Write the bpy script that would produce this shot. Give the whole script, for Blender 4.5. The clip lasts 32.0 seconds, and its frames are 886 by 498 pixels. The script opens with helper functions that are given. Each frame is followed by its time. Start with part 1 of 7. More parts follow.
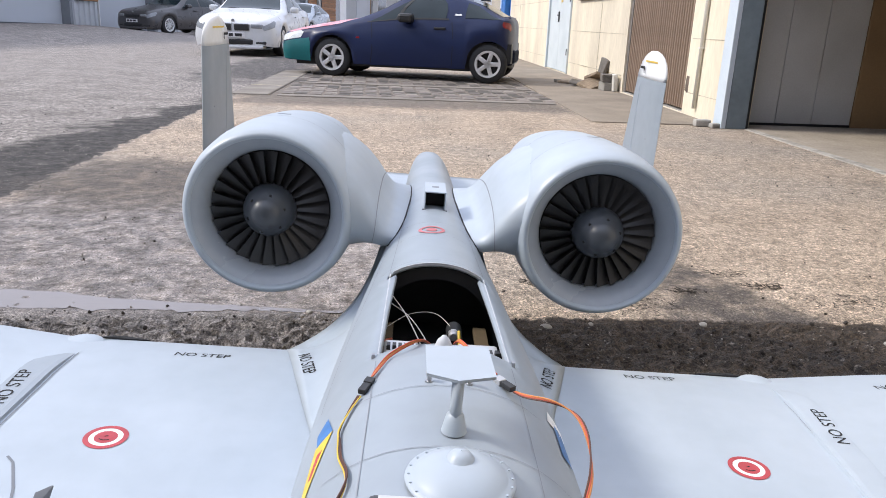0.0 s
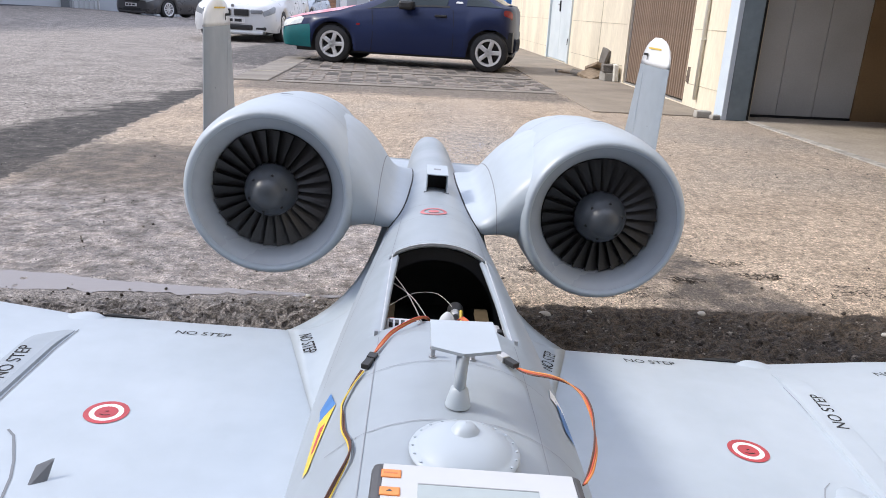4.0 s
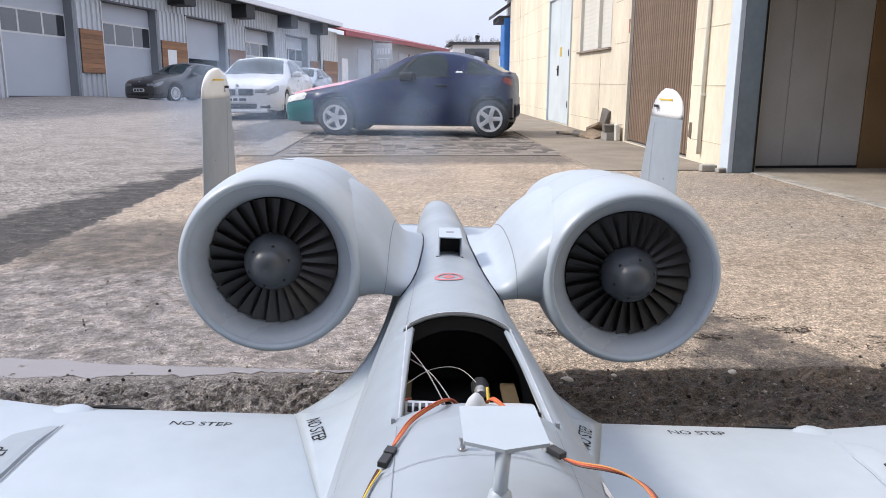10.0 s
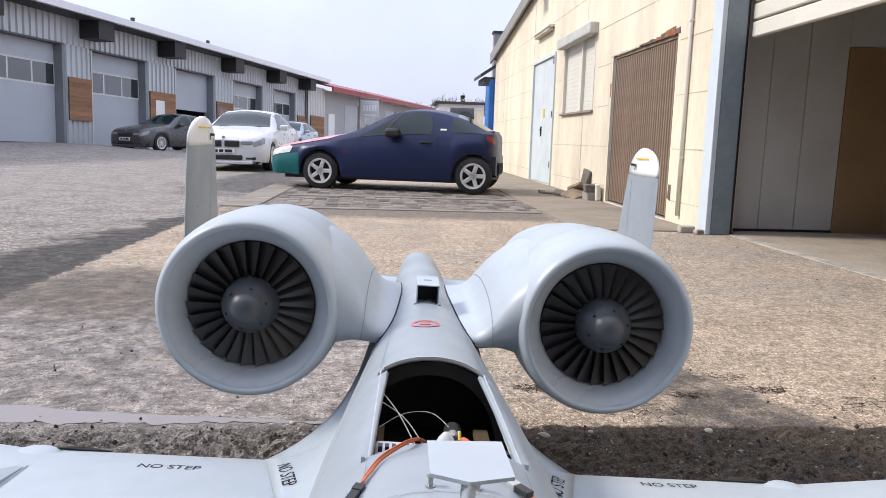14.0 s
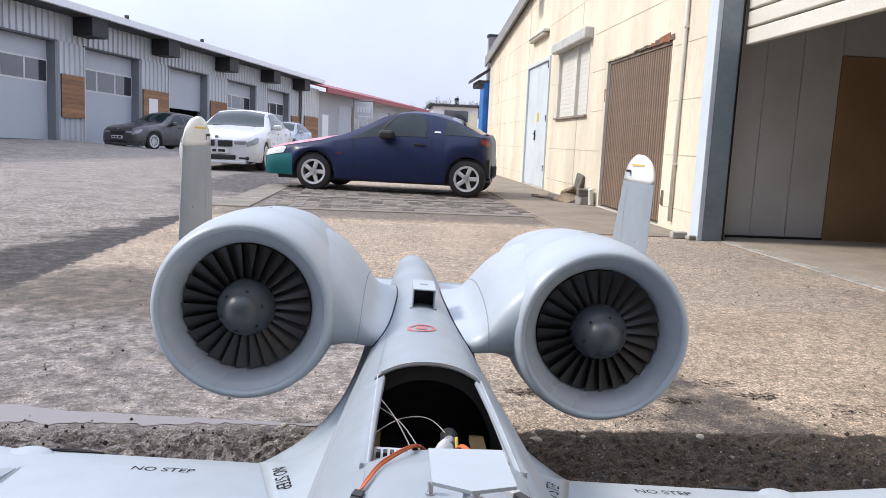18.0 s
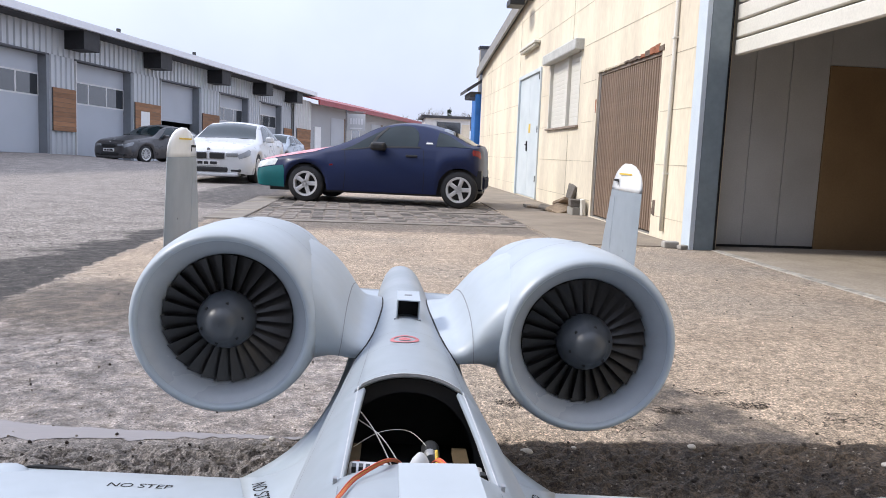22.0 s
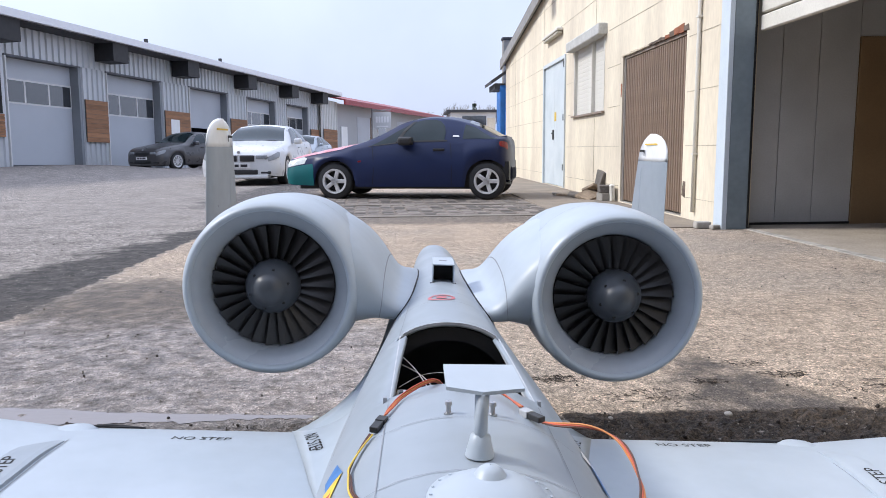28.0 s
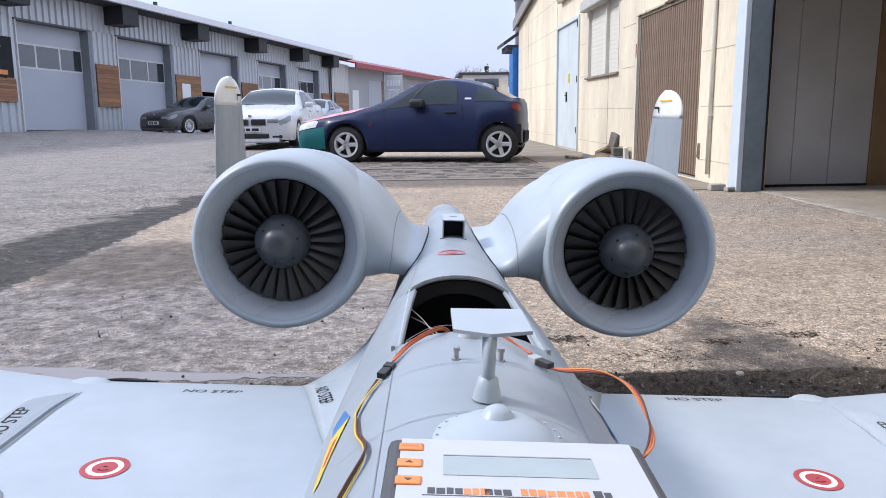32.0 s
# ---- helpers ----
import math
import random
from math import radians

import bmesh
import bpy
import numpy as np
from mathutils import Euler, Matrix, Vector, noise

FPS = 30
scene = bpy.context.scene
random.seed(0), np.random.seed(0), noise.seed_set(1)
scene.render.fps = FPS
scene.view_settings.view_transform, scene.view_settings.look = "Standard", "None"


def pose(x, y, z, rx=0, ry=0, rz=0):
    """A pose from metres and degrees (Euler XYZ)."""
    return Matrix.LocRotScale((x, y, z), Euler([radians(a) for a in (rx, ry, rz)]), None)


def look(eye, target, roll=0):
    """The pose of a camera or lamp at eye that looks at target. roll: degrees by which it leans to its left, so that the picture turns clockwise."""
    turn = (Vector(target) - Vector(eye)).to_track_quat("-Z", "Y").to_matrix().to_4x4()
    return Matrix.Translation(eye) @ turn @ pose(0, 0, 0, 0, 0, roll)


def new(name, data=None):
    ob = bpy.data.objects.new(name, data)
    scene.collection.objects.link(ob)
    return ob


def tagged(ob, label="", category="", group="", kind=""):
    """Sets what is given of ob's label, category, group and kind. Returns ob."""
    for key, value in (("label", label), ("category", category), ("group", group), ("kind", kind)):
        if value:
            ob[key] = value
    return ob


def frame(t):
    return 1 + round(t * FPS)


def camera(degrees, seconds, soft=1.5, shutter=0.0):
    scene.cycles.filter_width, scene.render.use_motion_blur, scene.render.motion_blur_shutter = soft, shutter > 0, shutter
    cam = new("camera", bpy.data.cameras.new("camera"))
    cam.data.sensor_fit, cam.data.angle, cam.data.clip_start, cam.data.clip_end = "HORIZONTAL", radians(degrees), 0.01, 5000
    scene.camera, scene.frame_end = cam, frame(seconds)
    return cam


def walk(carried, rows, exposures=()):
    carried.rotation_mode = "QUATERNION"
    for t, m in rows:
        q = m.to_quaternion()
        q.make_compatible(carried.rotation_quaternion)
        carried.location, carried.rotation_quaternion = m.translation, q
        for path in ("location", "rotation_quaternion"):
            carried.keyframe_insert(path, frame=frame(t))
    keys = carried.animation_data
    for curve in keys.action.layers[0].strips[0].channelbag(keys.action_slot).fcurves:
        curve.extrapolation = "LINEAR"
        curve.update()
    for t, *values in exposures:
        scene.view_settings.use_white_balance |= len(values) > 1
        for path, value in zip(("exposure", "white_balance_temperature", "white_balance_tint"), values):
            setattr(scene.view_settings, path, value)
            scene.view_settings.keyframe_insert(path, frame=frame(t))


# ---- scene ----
cam = camera(62.2, 32.0, soft=0.9)
PATH = [
    (0, (0.025, 0.023, 0.872), (0.142, 1.93, 0.281), 2.2),
    (0.5, (0.023, 0.021, 0.872), (0.141, 1.927, 0.277), 2.3),
    (1, (0.023, 0.022, 0.869), (0.142, 1.927, 0.27), 2.4),
    (1.5, (0.024, 0.023, 0.866), (0.143, 1.926, 0.262), 2.6),
    (2, (0.023, 0.023, 0.864), (0.144, 1.924, 0.254), 2.7),
    (2.5, (0.024, 0.023, 0.863), (0.146, 1.923, 0.249), 2.8),
    (3, (0.023, 0.023, 0.861), (0.145, 1.921, 0.244), 2.9),
    (3.5, (0.021, 0.022, 0.86), (0.144, 1.92, 0.242), 3.0),
    (5.5, (0.012, 0.032, 0.864), (0.144, 1.929, 0.247), 1.9),
    (6, (0.001, 0.052, 0.854), (0.137, 1.955, 0.252), 1.1),
    (6.5, (-0.005, 0.077, 0.845), (0.129, 1.989, 0.275), 0.4),
    (7, (0.028, 0.083, 0.844), (0.155, 2.006, 0.31), -0.3),
    (7.5, (0.026, 0.088, 0.827), (0.144, 2.02, 0.321), -0.6),
    (8, (0.012, 0.082, 0.832), (0.116, 2.018, 0.341), -0.9),
    (8.5, (0.019, 0.094, 0.834), (0.116, 2.033, 0.351), -0.8),
    (9, (0.017, 0.102, 0.837), (0.109, 2.043, 0.361), -0.6),
    (9.5, (0.012, 0.105, 0.84), (0.106, 2.048, 0.374), -0.2),
    (10, (0.015, 0.104, 0.837), (0.113, 2.051, 0.392), 0.1),
    (10.5, (0.015, 0.097, 0.843), (0.12, 2.051, 0.428), 0.4),
    (11, (0.018, 0.088, 0.847), (0.129, 2.049, 0.473), 0.8),
    (11.5, (0.032, 0.101, 0.858), (0.152, 2.07, 0.526), 1.4),
    (12, (0.033, 0.101, 0.859), (0.164, 2.075, 0.562), 1.9),
    (12.5, (0.033, 0.096, 0.86), (0.172, 2.072, 0.584), 2.2),
    (13, (0.026, 0.094, 0.855), (0.171, 2.071, 0.584), 2.2),
    (13.5, (0.022, 0.095, 0.843), (0.168, 2.07, 0.564), 2.0),
    (14, (0.02, 0.089, 0.828), (0.167, 2.062, 0.533), 1.7),
    (14.5, (0.021, 0.081, 0.828), (0.172, 2.051, 0.521), 1.6),
    (16.5, (0.023, 0.084, 0.839), (0.187, 2.056, 0.545), 2.0),
    (17, (0.021, 0.082, 0.837), (0.187, 2.055, 0.549), 2.2),
    (17.5, (0.016, 0.086, 0.838), (0.182, 2.059, 0.551), 2.3),
    (18, (0.013, 0.09, 0.831), (0.181, 2.062, 0.543), 2.5),
    (18.5, (0.022, 0.089, 0.827), (0.19, 2.061, 0.54), 2.4),
    (19, (0.033, 0.086, 0.83), (0.198, 2.06, 0.548), 2.1),
    (19.5, (0.031, 0.09, 0.835), (0.191, 2.065, 0.56), 1.8),
    (20, (0.023, 0.099, 0.828), (0.176, 2.075, 0.559), 1.5),
    (20.5, (0.013, 0.098, 0.821), (0.165, 2.074, 0.557), 1.5),
    (21, (0.025, 0.097, 0.826), (0.189, 2.073, 0.566), 1.9),
    (21.5, (0.021, 0.097, 0.829), (0.202, 2.073, 0.573), 2.2),
    (22, (0.028, 0.1, 0.828), (0.213, 2.075, 0.571), 2.2),
    (22.5, (0.025, 0.104, 0.824), (0.196, 2.079, 0.555), 1.7),
    (23, (0.014, 0.108, 0.806), (0.154, 2.081, 0.515), 0.8),
    (23.5, (0.017, 0.093, 0.778), (0.125, 2.065, 0.464), -0.1),
    (24, (0.031, 0.072, 0.771), (0.117, 2.043, 0.444), -0.6),
    (24.5, (0.028, 0.057, 0.783), (0.11, 2.03, 0.462), -0.8),
    (25, (0.023, 0.05, 0.793), (0.111, 2.025, 0.487), -0.6),
    (25.5, (0.025, 0.047, 0.793), (0.122, 2.024, 0.503), -0.3),
    (26, (0.023, 0.042, 0.791), (0.124, 2.02, 0.513), -0.2),
    (26.5, (0.025, 0.043, 0.79), (0.13, 2.022, 0.521), -0.3),
    (28.5, (0.021, 0.048, 0.786), (0.121, 2.027, 0.512), -0.5),
    (29, (0.025, 0.052, 0.782), (0.118, 2.028, 0.489), -0.4),
    (29.5, (0.022, 0.053, 0.783), (0.107, 2.026, 0.468), -0.4),
    (30, (0.021, 0.051, 0.777), (0.1, 2.022, 0.446), -0.5),
    (30.5, (0.024, 0.05, 0.777), (0.1, 2.019, 0.433), -0.5),
    (31, (0.026, 0.049, 0.779), (0.1, 2.016, 0.424), -0.5),
    (31.5, (0.026, 0.049, 0.776), (0.098, 2.015, 0.415), -0.6),
    (32, (0.025, 0.052, 0.773), (0.092, 2.017, 0.407), -0.7),
]
walk(cam, [(t, look(eye, target, roll)) for t, eye, target, roll in PATH],
     [(0.0, 0.0, 6500, 10), (8.0, 0.0, 6480, 10), (12.0, 0.0, 6680, 10), (17.0, 0.0, 6560, 10), (22.0, -0.02, 6450, 10), (24.5, -0.05, 6320, 10), (32.0, -0.08, 6150, 10)])

# ---- light: bright thin overcast, soft sun from the left and behind ----
world = bpy.data.worlds.new("sky")
scene.world = world
world.use_nodes = True
wn = world.node_tree.nodes
wl = world.node_tree.links
sky = wn.new("ShaderNodeTexSky")
sky.sky_type = "NISHITA"
sky.sun_disc = False
sky.sun_elevation = radians(44)
sky.sun_rotation = radians(282)
sky.air_density, sky.dust_density, sky.ozone_density = 1.0, 3.0, 1.0
cl_co = wn.new("ShaderNodeTexCoord")
cl = wn.new("ShaderNodeTexNoise")
cl.inputs["Scale"].default_value, cl.inputs["Detail"].default_value = 2.2, 6
cl_ramp = wn.new("ShaderNodeMapRange")
cl_ramp.inputs[1].default_value, cl_ramp.inputs[2].default_value = 0.35, 0.7
cl_ramp.inputs[3].default_value, cl_ramp.inputs[4].default_value = 0.70, 1.0
cl_mix = wn.new("ShaderNodeMix")
cl_mix.data_type = "RGBA"
cl_mix.inputs[7].default_value = (9.8, 10.7, 13.6, 1)
wl.new(cl_co.outputs["Generated"], cl.inputs["Vector"])
wl.new(cl.outputs["Fac"], cl_ramp.inputs[0])
wl.new(cl_ramp.outputs[0], cl_mix.inputs[0])
wl.new(sky.outputs[0], cl_mix.inputs[6])
# an overcast sky is about three times as bright overhead as at the horizon
cl_sep = wn.new("ShaderNodeSeparateXYZ")
cl_grad = wn.new("ShaderNodeMapRange")
cl_grad.inputs[1].default_value, cl_grad.inputs[2].default_value = 0.0, 1.0
cl_grad.inputs[3].default_value, cl_grad.inputs[4].default_value = 0.90, 1.75
cl_sc = wn.new("ShaderNodeVectorMath")
cl_sc.operation = "SCALE"
wl.new(cl_co.outputs["Generated"], cl_sep.inputs[0])
wl.new(cl_sep.outputs["Z"], cl_grad.inputs[0])
wl.new(cl_mix.outputs[2], cl_sc.inputs[0])
wl.new(cl_grad.outputs[0], cl_sc.inputs["Scale"])
wl.new(cl_sc.outputs[0], wn["Background"].inputs["Color"])
wn["Background"].inputs["Strength"].default_value = 0.100
sun = new("sun", bpy.data.lights.new("sun", "SUN"))
sun.data.energy, sun.data.angle, sun.data.color = 3.25, radians(10), (1.0, 0.94, 0.86)
sun.matrix_world = look((-9.5, 1.2, 8.6), (0, 0, 0))


# ---- materials ----
def mat(name, col, rough=0.5, metal=0.0, vary=0.12, scale=6.0, fine=60.0, bump=0.0, second=None, amount=0.5, spec=0.5, coat=0.0, rnd=0.0, stretch=(1, 1, 1), rvary=0.1):
    """A surface with colour variation at two scales, a little change of gloss, and fine relief."""
    m = bpy.data.materials.new(name)
    m.use_nodes = True
    n, l = m.node_tree.nodes, m.node_tree.links
    b = n["Principled BSDF"]
    co = n.new("ShaderNodeTexCoord")
    mp = n.new("ShaderNodeMapping")
    mp.inputs["Scale"].default_value = stretch
    l.new(co.outputs["Object"], mp.inputs["Vector"])
    big, small = n.new("ShaderNodeTexNoise"), n.new("ShaderNodeTexNoise")
    for t, s, d in ((big, scale, 4), (small, fine, 3)):
        t.inputs["Scale"].default_value, t.inputs["Detail"].default_value = s, d
        l.new(mp.outputs[0], t.inputs["Vector"])
    mix = n.new("ShaderNodeMix")
    mix.data_type = "RGBA"
    c2 = second or tuple(c * (1 - vary * 1.6) for c in col)
    mix.inputs[6].default_value, mix.inputs[7].default_value = (*col, 1), (*c2, 1)
    rg = n.new("ShaderNodeMapRange")
    rg.inputs[1].default_value, rg.inputs[2].default_value, rg.inputs[4].default_value = 0.38, 0.68, amount if second else 1.0
    l.new(big.outputs["Fac"], rg.inputs[0])
    l.new(rg.outputs[0], mix.inputs[0])
    hsv = n.new("ShaderNodeHueSaturation")
    vr = n.new("ShaderNodeMapRange")
    vr.inputs[1].default_value, vr.inputs[2].default_value = 0.3, 0.7
    vr.inputs[3].default_value, vr.inputs[4].default_value = 1 - vary, 1 + vary
    l.new(small.outputs["Fac"], vr.inputs[0])
    val = vr.outputs[0]
    if rnd:
        oi = n.new("ShaderNodeObjectInfo")
        r2 = n.new("ShaderNodeMapRange")
        r2.inputs[3].default_value, r2.inputs[4].default_value = 1 - rnd, 1 + rnd
        l.new(oi.outputs["Random"], r2.inputs[0])
        mu = n.new("ShaderNodeMath")
        mu.operation = "MULTIPLY"
        l.new(val, mu.inputs[0]), l.new(r2.outputs[0], mu.inputs[1])
        val = mu.outputs[0]
    l.new(val, hsv.inputs["Value"])
    l.new(mix.outputs[2], hsv.inputs["Color"])
    l.new(hsv.outputs[0], b.inputs["Base Color"])
    rr = n.new("ShaderNodeMapRange")
    rr.inputs[3].default_value, rr.inputs[4].default_value = max(0.02, rough - rvary), min(1, rough + rvary)
    l.new(big.outputs["Fac"], rr.inputs[0])
    l.new(rr.outputs[0], b.inputs["Roughness"])
    b.inputs["Metallic"].default_value = metal
    b.inputs["Specular IOR Level"].default_value = spec
    b.inputs["Coat Weight"].default_value = coat
    b.inputs["Coat Roughness"].default_value = 0.06
    if bump:
        bp = n.new("ShaderNodeBump")
        bp.inputs["Strength"].default_value, bp.inputs["Distance"].default_value = 1.0, bump
        l.new(small.outputs["Fac"], bp.inputs["Height"])
        l.new(bp.outputs[0], b.inputs["Normal"])
    return m


def glass(name, tint=(0.8, 0.85, 0.85), rough=0.02, dark=0.0):
    m = bpy.data.materials.new(name)
    m.use_nodes = True
    b = m.node_tree.nodes["Principled BSDF"]
    b.inputs["Base Color"].default_value = (*tint, 1)
    b.inputs["Roughness"].default_value = rough
    b.inputs["Transmission Weight"].default_value = 1.0 - dark
    b.inputs["IOR"].default_value = 1.45
    return m


# ---- mesh helpers ----
def link(name, bm, material, smooth=False):
    me = bpy.data.meshes.new(name)
    bm.normal_update()
    bm.to_mesh(me)
    bm.free()
    for m in (material if isinstance(material, (list, tuple)) else [material]):
        me.materials.append(m)
    if smooth:
        for p in me.polygons:
            p.use_smooth = True
    return new(name, me)


def part(name, bm, material, parent, label="", smooth=False, m=None):
    """One mesh object under a thing or a part."""
    ob = link(name, bm, material, smooth)
    ob.parent = parent
    if m is not None:
        ob.matrix_basis = m
    return tagged(ob, label)


def thing(name, m, label, category, group="", kind=""):
    ob = new(name)
    ob.empty_display_size = 0.1
    ob.matrix_basis = m
    return tagged(ob, label, category, group, kind)


def struct(name, bm, material, label, category="", smooth=False, m=None):
    ob = link(name, bm, material, smooth)
    if m is not None:
        ob.matrix_basis = m
    return tagged(ob, label, category or name.split("_")[0], "", "structure")


def box(bm, x0, x1, y0, y1, z0, z1, bevel=0.0, m=None):
    mm = Matrix.Translation(((x0 + x1) / 2, (y0 + y1) / 2, (z0 + z1) / 2)) @ Matrix.Diagonal((x1 - x0, y1 - y0, z1 - z0, 1))
    r = bmesh.ops.create_cube(bm, size=1, matrix=mm)
    vs = r["verts"]
    if bevel:
        es = list({e for v in vs for e in v.link_edges})
        o = bmesh.ops.bevel(bm, geom=es, offset=bevel, segments=2, profile=0.5, affect="EDGES")
        vs = list({v for f in o["faces"] for v in f.verts} | {v for v in vs if v.is_valid})
    if m is not None:
        bmesh.ops.transform(bm, matrix=m, verts=vs)
    return bm


def cube(x0, x1, y0, y1, z0, z1, bevel=0.0, m=None):
    return box(bmesh.new(), x0, x1, y0, y1, z0, z1, bevel, m)


def loft(bm, rings, closed=True, caps=(False, False), skip=None):
    """Skin a list of rings of equal length."""
    vs = [[bm.verts.new(p) for p in r] for r in rings]
    n = len(rings[0])
    for i in range(len(vs) - 1):
        for j in range(n if closed else n - 1):
            if skip and skip(i, j):
                continue
            k = (j + 1) % n
            try:
                bm.faces.new((vs[i][j], vs[i][k], vs[i + 1][k], vs[i + 1][j]))
            except ValueError:
                pass
    if caps[0]:
        bm.faces.new(list(reversed(vs[0])))
    if caps[1]:
        bm.faces.new(vs[-1])
    return bm


def lathe(bm, prof, n=48, axis="y", at=(0, 0, 0), a0=0.0, a1=2 * math.pi):
    """Turn (along, radius) pairs round an axis."""
    full = abs(a1 - a0 - 2 * math.pi) < 1e-6
    k = n if full else n + 1
    rings = []
    for h, r in prof:
        ring = []
        for i in range(k):
            a = a0 + (a1 - a0) * i / n
            c, s = r * math.cos(a), r * math.sin(a)
            p = {"y": (c, h, s), "z": (c, s, h), "x": (h, c, s)}[axis]
            ring.append((p[0] + at[0], p[1] + at[1], p[2] + at[2]))
        rings.append(ring)
    return loft(bm, rings, closed=full)


def disc(bm, c, r, axis, thick, n=24, bevel=0.0):
    """A closed cylinder of that thickness, from c along the axis."""
    b = bevel
    prof = [(0, 0.0001), (0, r - b), (b, r), (thick - b, r), (thick, r - b), (thick, 0.0001)]
    return lathe(bm, prof, n, axis, c)


def tube(bm, pts, r, n=8, smooth=4):
    """A round cord along a smoothed path."""
    P = [Vector(p) for p in pts]
    path = []
    for i in range(len(P) - 1):
        a, b, c, d = P[max(i - 1, 0)], P[i], P[i + 1], P[min(i + 2, len(P) - 1)]
        for j in range(smooth):
            t = j / smooth
            path.append(0.5 * (2 * b + (c - a) * t + (2 * a - 5 * b + 4 * c - d) * t * t + (3 * b - a - 3 * c + d) * t ** 3))
    path.append(P[-1])
    rings = []
    up = Vector((0.13, 0.21, 0.97))
    for i, p in enumerate(path):
        d = (path[min(i + 1, len(path) - 1)] - path[max(i - 1, 0)]).normalized()
        u = d.cross(up).normalized()
        v = d.cross(u)
        rings.append([p + r * (math.cos(2 * math.pi * k / n) * u + math.sin(2 * math.pi * k / n) * v) for k in range(n)])
    return loft(bm, rings, caps=(True, True))


def slab(bm, pts, thick, up=(0, 0, 1)):
    """A flat outline given thickness along up."""
    u = Vector(up) * thick
    a = [bm.verts.new(p) for p in pts]
    b = [bm.verts.new(Vector(p) + u) for p in pts]
    bm.faces.new(list(reversed(a)))
    bm.faces.new(b)
    n = len(pts)
    for i in range(n):
        bm.faces.new((a[i], a[(i + 1) % n], b[(i + 1) % n], b[i]))
    return bm


def words(text, size, m, material, parent, name="lettering", depth=0.0004, squash=1.0):
    """Lettering in the built-in font, as a mesh."""
    cu = bpy.data.curves.new(name, "FONT")
    cu.body, cu.size, cu.extrude, cu.offset = text, size, depth, size * 0.004
    cu.align_x, cu.align_y = "CENTER", "CENTER"
    tmp = bpy.data.objects.new(name, cu)
    scene.collection.objects.link(tmp)
    me = bpy.data.meshes.new_from_object(tmp.evaluated_get(bpy.context.evaluated_depsgraph_get()))
    bpy.data.objects.remove(tmp)
    me.materials.clear()
    me.materials.append(material)
    ob = new(name, me)
    ob.parent = parent
    ob.matrix_basis = m @ Matrix.Diagonal((squash, 1, 1, 1))
    return ob


def smoothstep(a, b, x):
    t = min(1.0, max(0.0, (x - a) / (b - a)))
    return t * t * (3 - 2 * t)


def lerp(tab, x):
    """Row of values at x from a table of (x, v1, v2, ...), eased between rows."""
    xs = [r[0] for r in tab]
    if x <= xs[0]:
        return tab[0][1:]
    if x >= xs[-1]:
        return tab[-1][1:]
    i = max(k for k in range(len(xs)) if xs[k] <= x)
    i = min(i, len(xs) - 2)
    t = (x - xs[i]) / (xs[i + 1] - xs[i])
    out = []
    for k in range(1, len(tab[0])):
        p1, p2 = tab[i][k], tab[i + 1][k]
        h = xs[i + 1] - xs[i]
        m1 = (tab[i + 1][k] - tab[i - 1][k]) / (xs[i + 1] - xs[i - 1]) * h if i > 0 else (p2 - p1)
        m2 = (tab[i + 2][k] - tab[i][k]) / (xs[i + 2] - xs[i]) * h if i + 2 < len(xs) else (p2 - p1)
        if (m1 > 0) != (p2 - p1 > 0):
            m1 = 0
        if (m2 > 0) != (p2 - p1 > 0):
            m2 = 0
        t2, t3 = t * t, t * t * t
        out.append((2 * t3 - 3 * t2 + 1) * p1 + (t3 - 2 * t2 + t) * m1 + (-2 * t3 + 3 * t2) * p2 + (t3 - t2) * m2)
    return out


M_GREY = mat("grey model paint", (0.402, 0.452, 0.502), 0.42, vary=0.03, scale=5, fine=30, second=(0.355, 0.405, 0.452), amount=0.8)
# Grey darkened to carry the shade of a person leaning over the nose.
M_BODY_SHADED = mat("mid grey paint with shade", (0.30, 0.338, 0.376), 0.42, vary=0.04, scale=6, fine=30, second=(0.26, 0.298, 0.334), amount=0.7)
# The outer grey again, darkened to carry the shade inside the inlet.
M_DUCT_SHADED = mat("satin grey duct with shade", (0.33, 0.36, 0.395), 0.24, vary=0.03, scale=8)
M_DARKGREY = mat("dark grey paint", (0.16, 0.17, 0.185), 0.4, vary=0.05)
M_LINE = mat("panel line ink", (0.25, 0.265, 0.29), 0.7, vary=0.05)
M_BLADE = mat("black fan plastic", (0.021, 0.020, 0.021), 0.42, vary=0.1)
M_SPIN = mat("dark spinner paint", (0.05, 0.057, 0.068), 0.38, vary=0.05, scale=20, rvary=0.02)
# Near black for recesses: their shade is put into the colour.
M_UNLIT = mat("near-black unlit interior", (0.015, 0.015, 0.016), 0.8)
M_INK = mat("black marking", (0.012, 0.012, 0.013), 0.8)
M_RED = mat("red marking", (0.42, 0.05, 0.06), 0.5)
M_WHITE = mat("white paint", (0.78, 0.78, 0.77), 0.45, vary=0.03)
M_YELLOW = mat("yellow marking", (0.72, 0.5, 0.06), 0.5)
M_BLUE = mat("blue marking", (0.05, 0.17, 0.42), 0.5)
M_STEEL = mat("steel", (0.45, 0.45, 0.46), 0.35, metal=0.9)
M_RUBBER = mat("tyre rubber", (0.018, 0.018, 0.019), 0.75, vary=0.2, fine=120)
M_ALLOY = mat("wheel alloy", (0.66, 0.66, 0.66), 0.35, metal=0.4, vary=0.1)
M_BLUECAR = mat("dark blue car paint", (0.0065, 0.0145, 0.058), 0.42, vary=0.08, coat=0.12, scale=2, second=(0.008, 0.017, 0.062), spec=0.3)
M_BLUEDARK = mat("dark blue bumper plastic", (0.007, 0.011, 0.028), 0.7, vary=0.08, spec=0.06)
